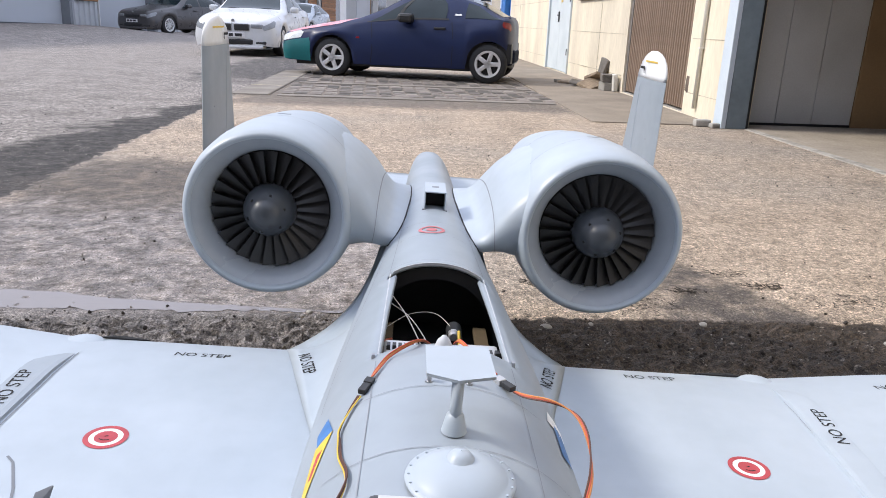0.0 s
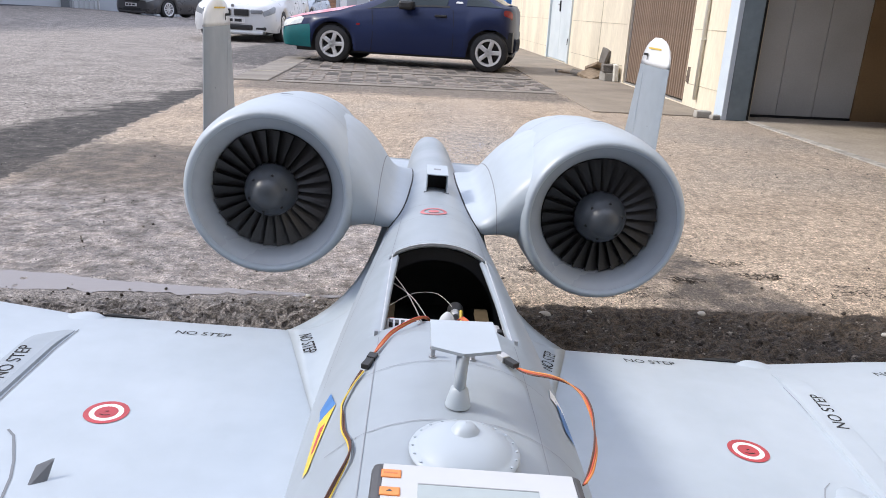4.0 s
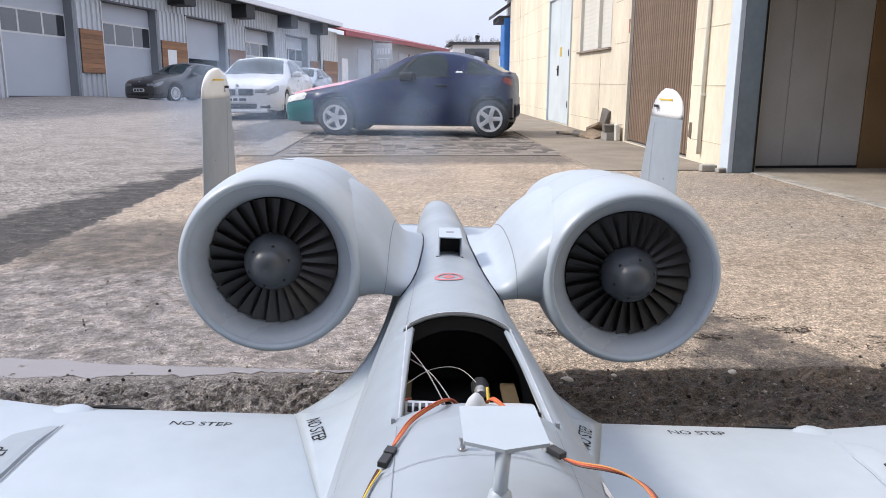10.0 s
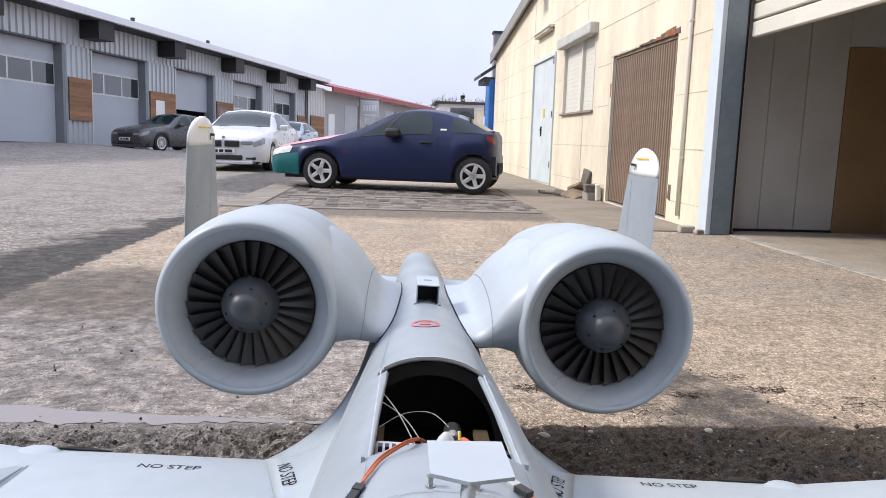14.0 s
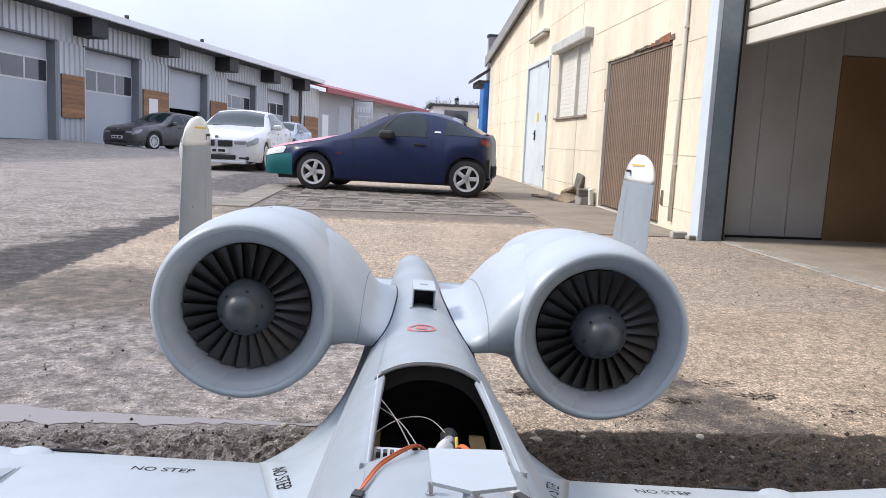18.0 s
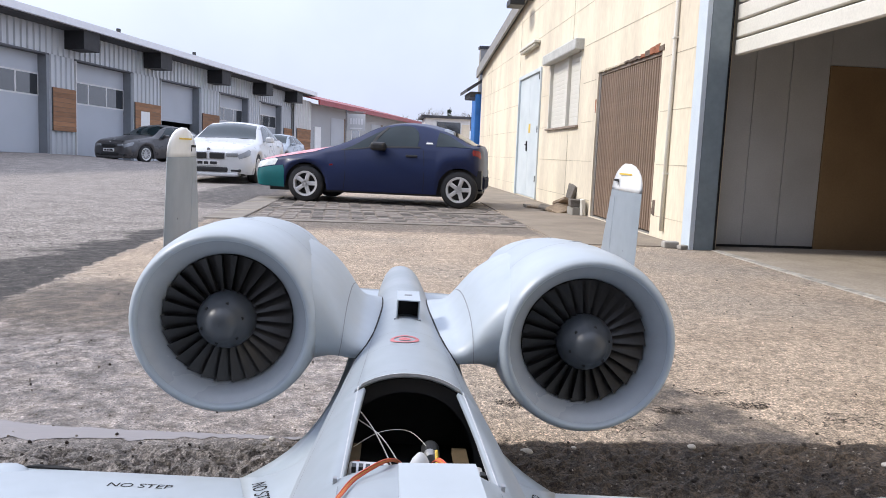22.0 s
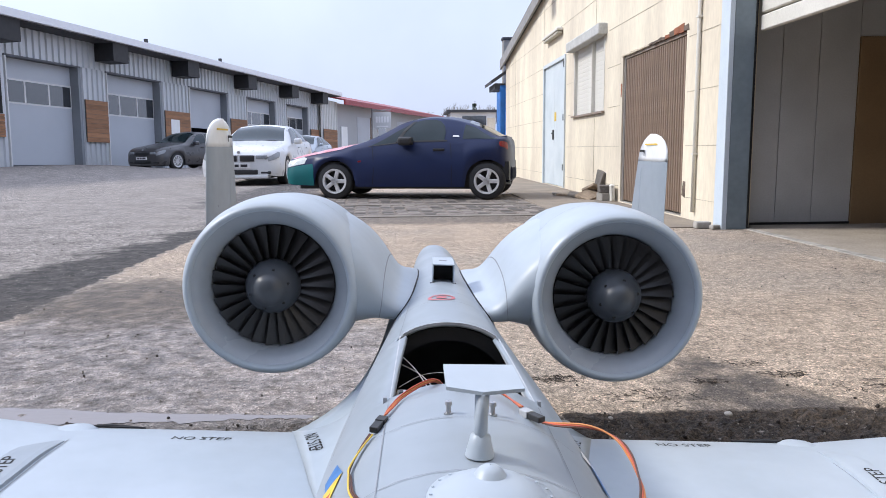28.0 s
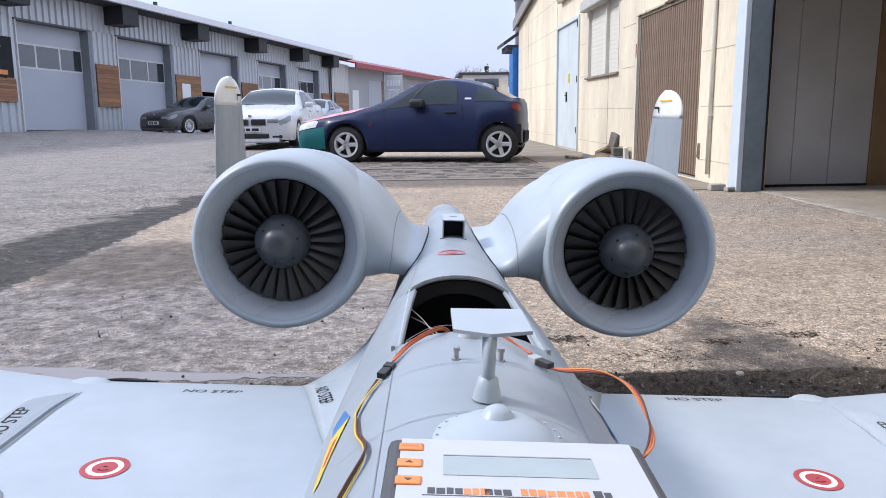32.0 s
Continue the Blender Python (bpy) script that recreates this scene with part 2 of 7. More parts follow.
M_SEAM = mat("dark blue seam", (0.003, 0.005, 0.016), 0.7, vary=0.05)
M_TEAL = mat("teal bumper plastic", (0.0, 0.12, 0.125), 0.4, vary=0.08)
M_PINK = mat("faded pink bonnet paint", (0.62, 0.33, 0.37), 0.4, vary=0.2, scale=5, second=(0.5, 0.12, 0.16), amount=0.8)
M_WHITECAR = mat("white car paint", (0.56, 0.57, 0.58), 0.3, vary=0.02, coat=0.4)
M_GREYCAR = mat("grey car paint", (0.058, 0.056, 0.057), 0.3, metal=0.3, vary=0.05, coat=0.35)
M_SILVERCAR = mat("silver blue car paint", (0.3, 0.34, 0.38), 0.3, metal=0.4, vary=0.05, coat=0.8)
M_TRIM = mat("black plastic trim", (0.015, 0.015, 0.016), 0.5)
M_GLASSCAR = mat("tinted car glass", (0.018, 0.03, 0.034), 0.05, vary=0.25, scale=2, fine=4, spec=0.42, rvary=0.02)
M_LAMP = mat("headlamp", (0.24, 0.255, 0.27), 0.15, vary=0.1, fine=40)
M_CLEAR = mat("clear headlamp glass", (0.55, 0.57, 0.56), 0.15, vary=0.1, fine=40)
M_TAIL = mat("tail lamp red", (0.22, 0.008, 0.012), 0.2)
M_PLATE = mat("plate white", (0.7, 0.7, 0.7), 0.5)
M_CREAM = mat("cream plaster panel", (0.76, 0.685, 0.53), 0.85, vary=0.06, scale=1.5, fine=26, bump=0.003, second=(0.58, 0.51, 0.40), amount=0.85, stretch=(1, 1, 0.3))
M_PILLAR = mat("blue grey painted steel", (0.20, 0.245, 0.275), 0.5, vary=0.07, scale=2, fine=18, second=(0.15, 0.185, 0.21), amount=0.7)
M_PILLAR_LIT = mat("pale blue lit side", (0.55, 0.62, 0.68), 0.6, vary=0.04)
M_PALEBLUE = mat("pale blue door paint", (0.58, 0.635, 0.65), 0.6, vary=0.06, scale=1.6, second=(0.47, 0.53, 0.555), amount=0.7)
M_BROWNSLAT = mat("brown painted slat", (0.235, 0.165, 0.115), 0.6, vary=0.08, rnd=0.1, scale=4)
M_OCHRE = mat("brown board", (0.30, 0.195, 0.1), 0.65, vary=0.06, scale=1.5, second=(0.22, 0.14, 0.07), amount=0.7)
M_LAMPANEL = mat("pale grey lining panel", (0.55, 0.55, 0.54), 0.5, vary=0.04, scale=1.5, second=(0.45, 0.45, 0.44), amount=0.8)
M_SHUTTER = mat("cream shutter", (0.66, 0.64, 0.57), 0.6, vary=0.05, scale=2)
M_CONC = mat("grey concrete", (0.30, 0.285, 0.255), 0.9, vary=0.12, scale=3, fine=70, bump=0.004, rnd=0.08)
M_BRICK = mat("red brick", (0.32, 0.12, 0.06), 0.9, vary=0.2, fine=50, bump=0.004)
M_CLAD = mat("grey trapezoid sheet", (0.52, 0.54, 0.565), 0.45, vary=0.03, metal=0.3, scale=0.6)
M_CLADW = mat("white trapezoid sheet", (0.62, 0.62, 0.61), 0.45, vary=0.03)
M_SECT = mat("blue grey door panel", (0.43, 0.46, 0.50), 0.5, vary=0.03, scale=0.8)
M_FRAME = mat("dark grey frame", (0.085, 0.09, 0.1), 0.5)
M_JAMB = mat("grey steel jamb", (0.20, 0.215, 0.235), 0.5, vary=0.04)
M_BLACKBOX = mat("black steel bracket", (0.018, 0.018, 0.02), 0.6, vary=0.1)
M_WOOD = mat("larch board", (0.31, 0.155, 0.075), 0.65, vary=0.15, rnd=0.25, scale=2, fine=14, stretch=(1, 1, 6))
M_FASCIA = mat("pale fascia", (0.72, 0.73, 0.75), 0.45, metal=0.0, vary=0.03)
M_ROOF = mat("dark roof", (0.05, 0.05, 0.055), 0.7)
M_REDROOF = mat("red roof sheet", (0.28, 0.035, 0.04), 0.45, vary=0.08)
M_BLUETARP = mat("blue tarpaulin", (0.02, 0.16, 0.5), 0.45, vary=0.15, scale=3, bump=0.01)
M_WINDOW = mat("dark window glass", (0.03, 0.035, 0.04), 0.05, spec=1.0, coat=1.0, rvary=0.02)
M_ORANGE = mat("orange button", (0.75, 0.27, 0.08), 0.5)
M_LCD = mat("lcd glass", (0.36, 0.41, 0.42), 0.25, vary=0.03)
M_CASE = mat("dark plastic case", (0.07, 0.07, 0.075), 0.5)
M_LABEL = mat("white label film", (0.50, 0.515, 0.53), 0.45, vary=0.02)
M_WRED = mat("red wire", (0.55, 0.1, 0.05), 0.45)
M_WORANGE = mat("orange wire", (0.6, 0.22, 0.05), 0.45)
M_WBROWN = mat("brown wire", (0.10, 0.035, 0.02), 0.45)
M_WWHITE = mat("white wire", (0.7, 0.68, 0.62), 0.5)
M_CONN = mat("black connector", (0.02, 0.02, 0.02), 0.45)
M_ALU = mat("silver foil board", (0.55, 0.55, 0.55), 0.35, metal=0.5, fine=30)
M_STONE = mat("pale stone", (0.4, 0.38, 0.34), 0.9, vary=0.15, rnd=0.2, fine=90, bump=0.001)
M_BARK = mat("bare twig", (0.2, 0.19, 0.185), 0.9, vary=0.2)
M_COB = mat("grey cobble", (0.215, 0.188, 0.165), 0.85, vary=0.2, rnd=0.35, fine=40, bump=0.004)
M_COBD = mat("dark cobble", (0.09, 0.08, 0.07), 0.85, vary=0.15, rnd=0.25, fine=40, bump=0.004)
M_MUDSTONE = mat("mud stone", (0.20, 0.175, 0.145), 0.9, vary=0.4, scale=40)
M_CLOD = mat("mud clod", (0.045, 0.036, 0.029), 0.9, vary=0.3, scale=40)
M_DRYGRASS = mat("dry grass", (0.22, 0.19, 0.11), 0.8)
M_PALEGRIT = mat("pale grit", (0.5, 0.46, 0.39), 0.8, vary=0.4, scale=60)
M_SLABC = mat("worn concrete strip", (0.235, 0.21, 0.18), 0.9, vary=0.15, scale=2.5, fine=60, bump=0.004, second=(0.16, 0.14, 0.118), amount=0.8)
M_RIM = mat("bare pale edge", (0.5, 0.52, 0.545), 0.6, vary=0.1, scale=40)


# ---- ground ----
U = Vector((0.281, 0.960, 0))          # along the workshop front
NRM = Vector((0.960, -0.281, 0))       # from that front into the yard
W0 = Vector((-11.95, 28.5, 0))          # foot of the first gate's far jamb


def ground_z(x, y):
    z = 0.0
    if y > 8:
        p = Vector((x, y, 0)) - W0
        s, d = p.dot(U), p.dot(NRM)
        z += 0.30 * smoothstep(3.0, -0.6, s) * smoothstep(7.0, 0.3, d)
    return z


def fine_z(x, y):
    v = Vector((x, y, 0))
    z = 0.0025 * noise.noise(v * 3.1) + 0.0012 * noise.noise(v * 19)
    edge = 2.13 + 0.02 * noise.noise(v * 1.7) + 0.012 * noise.noise(v * 9) - 0.06 * smoothstep(0.2, -1.0, x)
    k = smoothstep(edge + 0.03, edge - 0.05, y)
    if k:
        z += k * (-0.012 + 0.014 * noise.noise(v * 4.3) + 0.013 * noise.noise(v * 11) + (0.016 + 0.040 * smoothstep(0.1, -0.5, x)) * (0.3 - abs(noise.noise(Vector((x * 15, y * 30, 0))))) + 0.012 * noise.noise(v * 38) + 0.006 * noise.noise(v * 61))
    return z


def axis_cuts(a, b, fine, far):
    mid = list(np.arange(a, b + 1e-6, fine))
    lo, hi, step = [], [], fine
    x, y = a, b
    while x > -far:
        step *= 1.35
        x -= step
        y += step
        lo.append(x)
        hi.append(y)
    return np.array(lo[::-1] + mid + hi)


def make_ground():
    xs, ys = axis_cuts(-2.4, 3.0, 0.0125, 1500), axis_cuts(0.95, 2.3, 0.009, 1500)
    xs = np.unique(np.concatenate([xs, np.arange(-22, -3, 1.0)]))
    ys = np.unique(np.concatenate([ys, np.arange(14, 50, 1.0)]))
    V, F = [], []
    for y in ys:
        for x in xs:
            z = ground_z(x, y)
            if -2.8 < x < 3.4 and 0.6 < y < 3.6:
                z += fine_z(x, y) * smoothstep(-2.8, -2.3, x) * smoothstep(3.4, 2.9, x) * smoothstep(0.6, 0.9, y) * smoothstep(3.6, 3.1, y)
            V.append((x, y, z))
    n = len(xs)
    for j in range(len(ys) - 1):
        for i in range(n - 1):
            a = j * n + i
            F.append((a, a + 1, a + n + 1, a + n))
    me = bpy.data.meshes.new("ground")
    me.from_pydata(V, [], F)
    for p in me.polygons:
        p.use_smooth = not (p.center.y < 2.2 and abs(p.center.x) < 3)
    me.materials.append(ground_material())
    return tagged(new("ground", me), "worn tan concrete yard with wet grey asphalt and a muddy strip", "ground", "", "structure")


def ground_material():
    m = bpy.data.materials.new("yard ground")
    m.use_nodes = True
    n, l = m.node_tree.nodes, m.node_tree.links
    b = n["Principled BSDF"]
    co = n.new("ShaderNodeTexCoord")
    sep = n.new("ShaderNodeSeparateXYZ")
    l.new(co.outputs["Object"], sep.inputs[0])

    def tex(scale, detail=5, rough=0.55):
        t = n.new("ShaderNodeTexNoise")
        t.inputs["Scale"].default_value, t.inputs["Detail"].default_value, t.inputs["Roughness"].default_value = scale, detail, rough
        l.new(co.outputs["Object"], t.inputs["Vector"])
        return t.outputs["Fac"]

    def math_(op, a, c):
        k = n.new("ShaderNodeMath")
        k.operation = op
        for i, v in enumerate((a, c)):
            if isinstance(v, (int, float)):
                k.inputs[i].default_value = v
            else:
                l.new(v, k.inputs[i])
        return k.outputs[0]

    def rng(v, a, c, lo=0.0, hi=1.0):
        k = n.new("ShaderNodeMapRange")
        k.interpolation_type = "SMOOTHSTEP"
        for i, q in ((1, a), (2, c), (3, lo), (4, hi)):
            k.inputs[i].default_value = q
        l.new(v, k.inputs[0])
        return k.outputs[0]

    def wob(v, t, amp):
        return math_("ADD", v, math_("MULTIPLY", math_("SUBTRACT", t, 0.5), amp))

    def blend(fac, a, c):
        k = n.new("ShaderNodeMix")
        k.data_type = "RGBA"
        l.new(fac, k.inputs[0])
        for i, q in ((6, a), (7, c)):
            if isinstance(q, tuple):
                k.inputs[i].default_value = (*q, 1)
            else:
                l.new(q, k.inputs[i])
        return k.outputs[2]

    X, Y = sep.outputs[0], sep.outputs[1]
    n1, n2, n3, n4, n5, grit = tex(0.55), tex(2.2), tex(9), tex(34), tex(85, 4, 0.6), tex(190, 3, 0.65)
    blot = tex(13, 7, 0.72)
    tan = blend(rng(n2, 0.35, 0.7), (0.43, 0.342, 0.258), (0.345, 0.27, 0.2))
    tan = blend(rng(n1, 0.45, 0.65), tan, (0.36, 0.3, 0.238))
    asph = blend(rng(n2, 0.35, 0.7), (0.275, 0.243, 0.217), (0.2, 0.178, 0.16))
    left = rng(wob(X, n3, 0.25), -1.80, -1.92)
    col = blend(left, tan, asph)
    # dark damp band beside the joint, brown damp apron, gritty wet ground, a dark drag mark
    grain = math_("ADD", math_("MULTIPLY", n5, 0.45), math_("ADD", math_("MULTIPLY", n4, 0.3), math_("MULTIPLY", grit, 0.25)))
    speck = rng(math_("ADD", math_("MULTIPLY", grain, 0.75), math_("MULTIPLY", n3, 0.25)), 0.42, 0.53, 0.4, 1.0)
    damp = math_("MULTIPLY", rng(wob(wob(X, n3, 0.16), n4, 0.08), -1.85, -1.88), rng(wob(wob(wob(math_("SUBTRACT", X, math_("MULTIPLY", math_("SUBTRACT", Y, 4.5), 0.15)), n2, 0.7), n3, 0.5), n4, 0.4), -2.62, -2.42))
    damp = math_("MULTIPLY", math_("MULTIPLY", damp, rng(blot, 0.4, 0.5, 0.45, 1.0)), rng(wob(wob(Y, n2, 1.8), n3, 1.0), 9.2, 8.0))
    brown = math_("MULTIPLY", math_("MULTIPLY", rng(wob(X, n2, 0.5), -1.95, -1.75), rng(wob(X, n2, 1.2), -0.2, -0.8)), rng(wob(wob(Y, n2, 1.6), n3, 0.5), 4.75, 4.35))
    wet = math_("MULTIPLY", rng(wob(X, n2, 0.9), 0.5, -0.1), rng(wob(wob(Y, n2, 0.8), n3, 0.4), 3.65, 3.15))
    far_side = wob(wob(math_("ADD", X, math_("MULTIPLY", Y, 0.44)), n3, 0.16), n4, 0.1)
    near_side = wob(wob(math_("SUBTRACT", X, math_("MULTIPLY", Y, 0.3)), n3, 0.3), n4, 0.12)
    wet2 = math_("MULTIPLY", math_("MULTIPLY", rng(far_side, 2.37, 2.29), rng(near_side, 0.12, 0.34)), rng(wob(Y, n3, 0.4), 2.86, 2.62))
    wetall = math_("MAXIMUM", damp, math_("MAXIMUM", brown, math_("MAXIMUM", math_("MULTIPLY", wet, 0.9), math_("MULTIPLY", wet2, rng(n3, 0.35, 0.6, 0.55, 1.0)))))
    wetall = math_("MULTIPLY", wetall, speck)
    dark = blend(rng(n3, 0.35, 0.7), (0.088, 0.076, 0.068), (0.050, 0.043, 0.039))
    # wet ground's base is lightened to carry part of the sky's sheen
    dark = blend(math_("MULTIPLY", wet, 0.85), dark, blend(rng(n3, 0.35, 0.68), (0.27, 0.248, 0.245), (0.165, 0.15, 0.147)))
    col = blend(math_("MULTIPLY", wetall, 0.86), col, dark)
    col = blend(math_("MULTIPLY", math_("MULTIPLY", damp, rng(speck, 0.4, 1.0, 0.72, 1.0)), 0.95), col, blend(rng(n3, 0.35, 0.68), (0.036, 0.032, 0.029), (0.02, 0.018, 0.017)))
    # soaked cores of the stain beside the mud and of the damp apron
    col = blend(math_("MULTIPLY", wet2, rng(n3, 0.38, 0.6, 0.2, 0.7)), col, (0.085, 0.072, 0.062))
    col = blend(math_("MULTIPLY", brown, rng(n3, 0.36, 0.6, 0.1, 0.5)), col, (0.11, 0.095, 0.084))
    # oily spots and the dark paved surround under the coupe
    spots = math_("MULTIPLY", rng(n2, 0.6, 0.72), rng(wob(Y, n1, 1.0), 14, 2.3))
    col = blend(math_("MULTIPLY", spots, 0.35), col, (0.09, 0.075, 0.062))
    pav = math_("MULTIPLY", math_("MULTIPLY", rng(wob(X, n3, 0.5), -2.1, -1.5), rng(wob(X, n3, 0.3), 2.0, 1.75)), math_("MULTIPLY", rng(wob(Y, n3, 0.6), 7.5, 8.0), rng(wob(Y, n3, 1.2), 14.0, 13.0)))
    col = blend(math_("MULTIPLY", pav, 0.75), col, (0.105, 0.092, 0.08))
    far_oil = math_("MULTIPLY", math_("MULTIPLY", rng(wob(X, n2, 1.0), -3.3, -2.8), rng(wob(X, n2, 0.8), -1.3, -1.7)), math_("MULTIPLY", rng(wob(Y, n2, 2.5), 9.5, 11.5), rng(wob(Y, n2, 2.5), 19.0, 16.5)))
    col = blend(math_("MULTIPLY", far_oil, rng(n3, 0.3, 0.6, 0.5, 0.95)), col, (0.058, 0.052, 0.049))
    # mud strip
    edge = wob(wob(wob(Y, n3, 0.04), n2, 0.05), n4, 0.03)
    mud = rng(edge, 2.142, 2.126)
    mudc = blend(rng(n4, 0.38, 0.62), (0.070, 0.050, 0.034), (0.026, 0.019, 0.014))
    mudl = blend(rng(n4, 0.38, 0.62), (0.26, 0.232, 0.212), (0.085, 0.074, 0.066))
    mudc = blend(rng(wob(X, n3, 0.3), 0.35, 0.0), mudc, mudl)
    mudc = blend(rng(n4, 0.62, 0.72), mudc, (0.15, 0.13, 0.11))
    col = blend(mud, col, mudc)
    # grit
    hs = n.new("ShaderNodeHueSaturation")
    l.new(col, hs.inputs["Color"])
    spk = n.new("ShaderNodeTexVoronoi")
    spk.inputs["Scale"].default_value = 105
    l.new(co.outputs["Object"], spk.inputs["Vector"])
    sc_ = n.new("ShaderNodeSeparateColor")
    l.new(spk.outputs["Color"], sc_.inputs[0])
    chip = math_("MULTIPLY", rng(spk.outputs["Distance"], 0.42, 0.25), math_("ADD", rng(sc_.outputs[0], 0.86, 0.93, 0.0, 1.0), rng(sc_.outputs[1], 0.8, 0.9, 0.0, -0.5)))
    amp = math_("ADD", 0.24, math_("MULTIPLY", math_("MAXIMUM", wet, left), 0.16))
    coarse = math_("MULTIPLY", math_("ADD", 1.0, math_("MULTIPLY", rng(n4, 0.36, 0.64, -1.0, 1.0), amp)), math_("ADD", 1.0, math_("MULTIPLY", rng(blot, 0.36, 0.64, -0.8, 0.8), amp)))
    v = math_("ADD", math_("MULTIPLY", math_("MULTIPLY", rng(grit, 0.36, 0.64, 0.45, 1.55), rng(n5, 0.36, 0.64, 0.65, 1.35)), coarse), math_("MULTIPLY", chip, rng(mud, 0.0, 1.0, 1.0, 0.6)))
    l.new(v, hs.inputs["Value"])
    l.new(hs.outputs[0], b.inputs["Base Color"])
    ro = rng(n5, 0.35, 0.65, 0.07, 0.28)
    rd = n.new("ShaderNodeMix")
    wm = math_("MULTIPLY", math_("MULTIPLY", wet, rng(blot, 0.28, 0.68)), rng(grain, 0.57, 0.46))
    l.new(wm, rd.inputs[0])
    rd.inputs[2].default_value = 0.85
    l.new(ro, rd.inputs[3])
    rm = n.new("ShaderNodeMix")
    l.new(math_("MULTIPLY", mud, rng(X, 0.6, -0.2, 0.35, 1.0)), rm.inputs[0])
    l.new(rd.outputs[0], rm.inputs[2])
    rm.inputs[3].default_value = 0.7
    b.inputs["Specular IOR Level"].default_value = 0.5
    l.new(rm.outputs[0], b.inputs["Roughness"])
    bp = n.new("ShaderNodeBump")
    bp.inputs["Distance"].default_value = 0.011
    h = math_("ADD", math_("MULTIPLY", grit, 0.6), math_("ADD", math_("MULTIPLY", n5, 0.6), math_("ADD", n4, n3)))
    l.new(h, bp.inputs["Height"])
    l.new(math_("SUBTRACT", 1.0, math_("MULTIPLY", wm, 0.8)), bp.inputs["Strength"])
    l.new(bp.outputs[0], b.inputs["Normal"])
    return m


make_ground()


# ---- hall on the far side of the yard: cream gable wall ----
X0 = 3.09


def wall_with_holes(bm, x0, x1, ys, holes, top):
    """Wall between x0 and x1 along y, built in upright strips, with (y0, y1, z0, z1) openings."""
    cuts = sorted({*ys, *[h[0] for h in holes], *[h[1] for h in holes]})
    for a, c in zip(cuts[:-1], cuts[1:]):
        mid = (a + c) / 2
        hs = sorted([h for h in holes if h[0] < mid < h[1]], key=lambda h: h[2])
        z = 0.0
        spans = []
        for h in hs:
            if h[2] > z:
                spans.append((z, z, h[2], h[2]))
            z = h[3]
        spans.append((z, z, top(a), top(c)))
        for za, zc, ta, tc in spans:
            pts = [(x0, a, za), (x0, c, zc), (x0, c, tc), (x0, a, ta)]
            slab(bm, pts, x1 - x0, (1, 0, 0))
    return bm


def verge(y):
    return 3.25 + 0.122 * (22.5 - y)


GATE, DOOR, WIN = (8.06, 10.40, 0.02, 2.045), (14.05, 16.22, 0.02, 2.53), (11.34, 13.37, 1.345, 2.49)
bm = wall_with_holes(bmesh.new(), X0, X0 + 0.3, [7.05, 7.7, 11.9, 16.0, 20.6, 22.3], [GATE, DOOR, WIN], verge)
wall_e = struct("wall_east", bm, M_CREAM, "cream plastered hall wall of large panels, stained and worn", "wall")


def panel_joints():
    for z in (0.24, 0.80, 1.375, 1.955, 2.5, 3.1, 3.7):
        for a, c in ((7.06, 8.0), (10.5, 13.95), (16.3, 22.25)):
            if z > 2.0:
                if a == 7.06:
                    c = 10.5
            if z > 2.66 and a == 10.5:
                c = 16.3
            c = min(c, 22.5 - (z - 3.2) / 0.122)
            if c <= a:
                continue
            for p, q in (((a, 11.15), (13.5, c)) if a == 10.5 and 1.3 < z < 2.6 else ((a, c),)):
                if q > p:
                    part("panel_joint", cube(X0 - 0.003, X0 + 0.01, p, q, z - 0.004, z + 0.004), M_JOINT, wall_e)
    for y, z0 in ((7.72, 0.1), (11.9, 0.1), (16.3, 0.1), (20.4, 0.1)):
        for p, q in ((z0, min(verge(y), 1.3)), (2.65 if y == 11.9 else 1.3, verge(y) - 0.05)):
            part("panel_joint", cube(X0 - 0.004, X0 + 0.01, y - 0.007, y + 0.007, p, q), M_JOINT, wall_e)


M_JOINT = mat("joint filler", (0.55, 0.49, 0.375), 0.9, vary=0.25, scale=3)
panel_joints()

roof = thing("hall_roof", pose(0, 0, 0), "low pitched hall roof with a grey verge board", "roof", "", "structure")
bm = bmesh.new()
slab(bm, [(X0 - 0.12, 22.6, verge(22.6)), (X0 - 0.12, 6.6, verge(6.6)), (X0 + 9, 6.6, verge(6.6)), (X0 + 9, 22.6, verge(22.6))], 0.14)
part("roof_deck", bm, M_ROOF, roof)
bm = bmesh.new()
slab(bm, [(X0 - 0.14, 22.65, verge(22.65) - 0.1), (X0 - 0.14, 6.6, verge(6.6) - 0.1), (X0 - 0.14, 6.6, verge(6.6) + 0.18), (X0 - 0.14, 22.65, verge(22.65) + 0.18)], 0.05, (1, 0, 0))
part("verge_board", bm, mat("weathered verge board", (0.27, 0.265, 0.255), 0.8, vary=0.1), roof)
bm = bmesh.new()
slab(bm, [(X0 + 0.3, 22.3, 0), (X0 + 9, 22.3, 0), (X0 + 9, 22.3, verge(22.3) - 0.02), (X0 + 0.3, 22.3, verge(22.3) - 0.02)], 0.2, (0, -1, 0))
struct("wall_far", bm, M_CREAM, "cream plastered end wall of the hall", "wall")


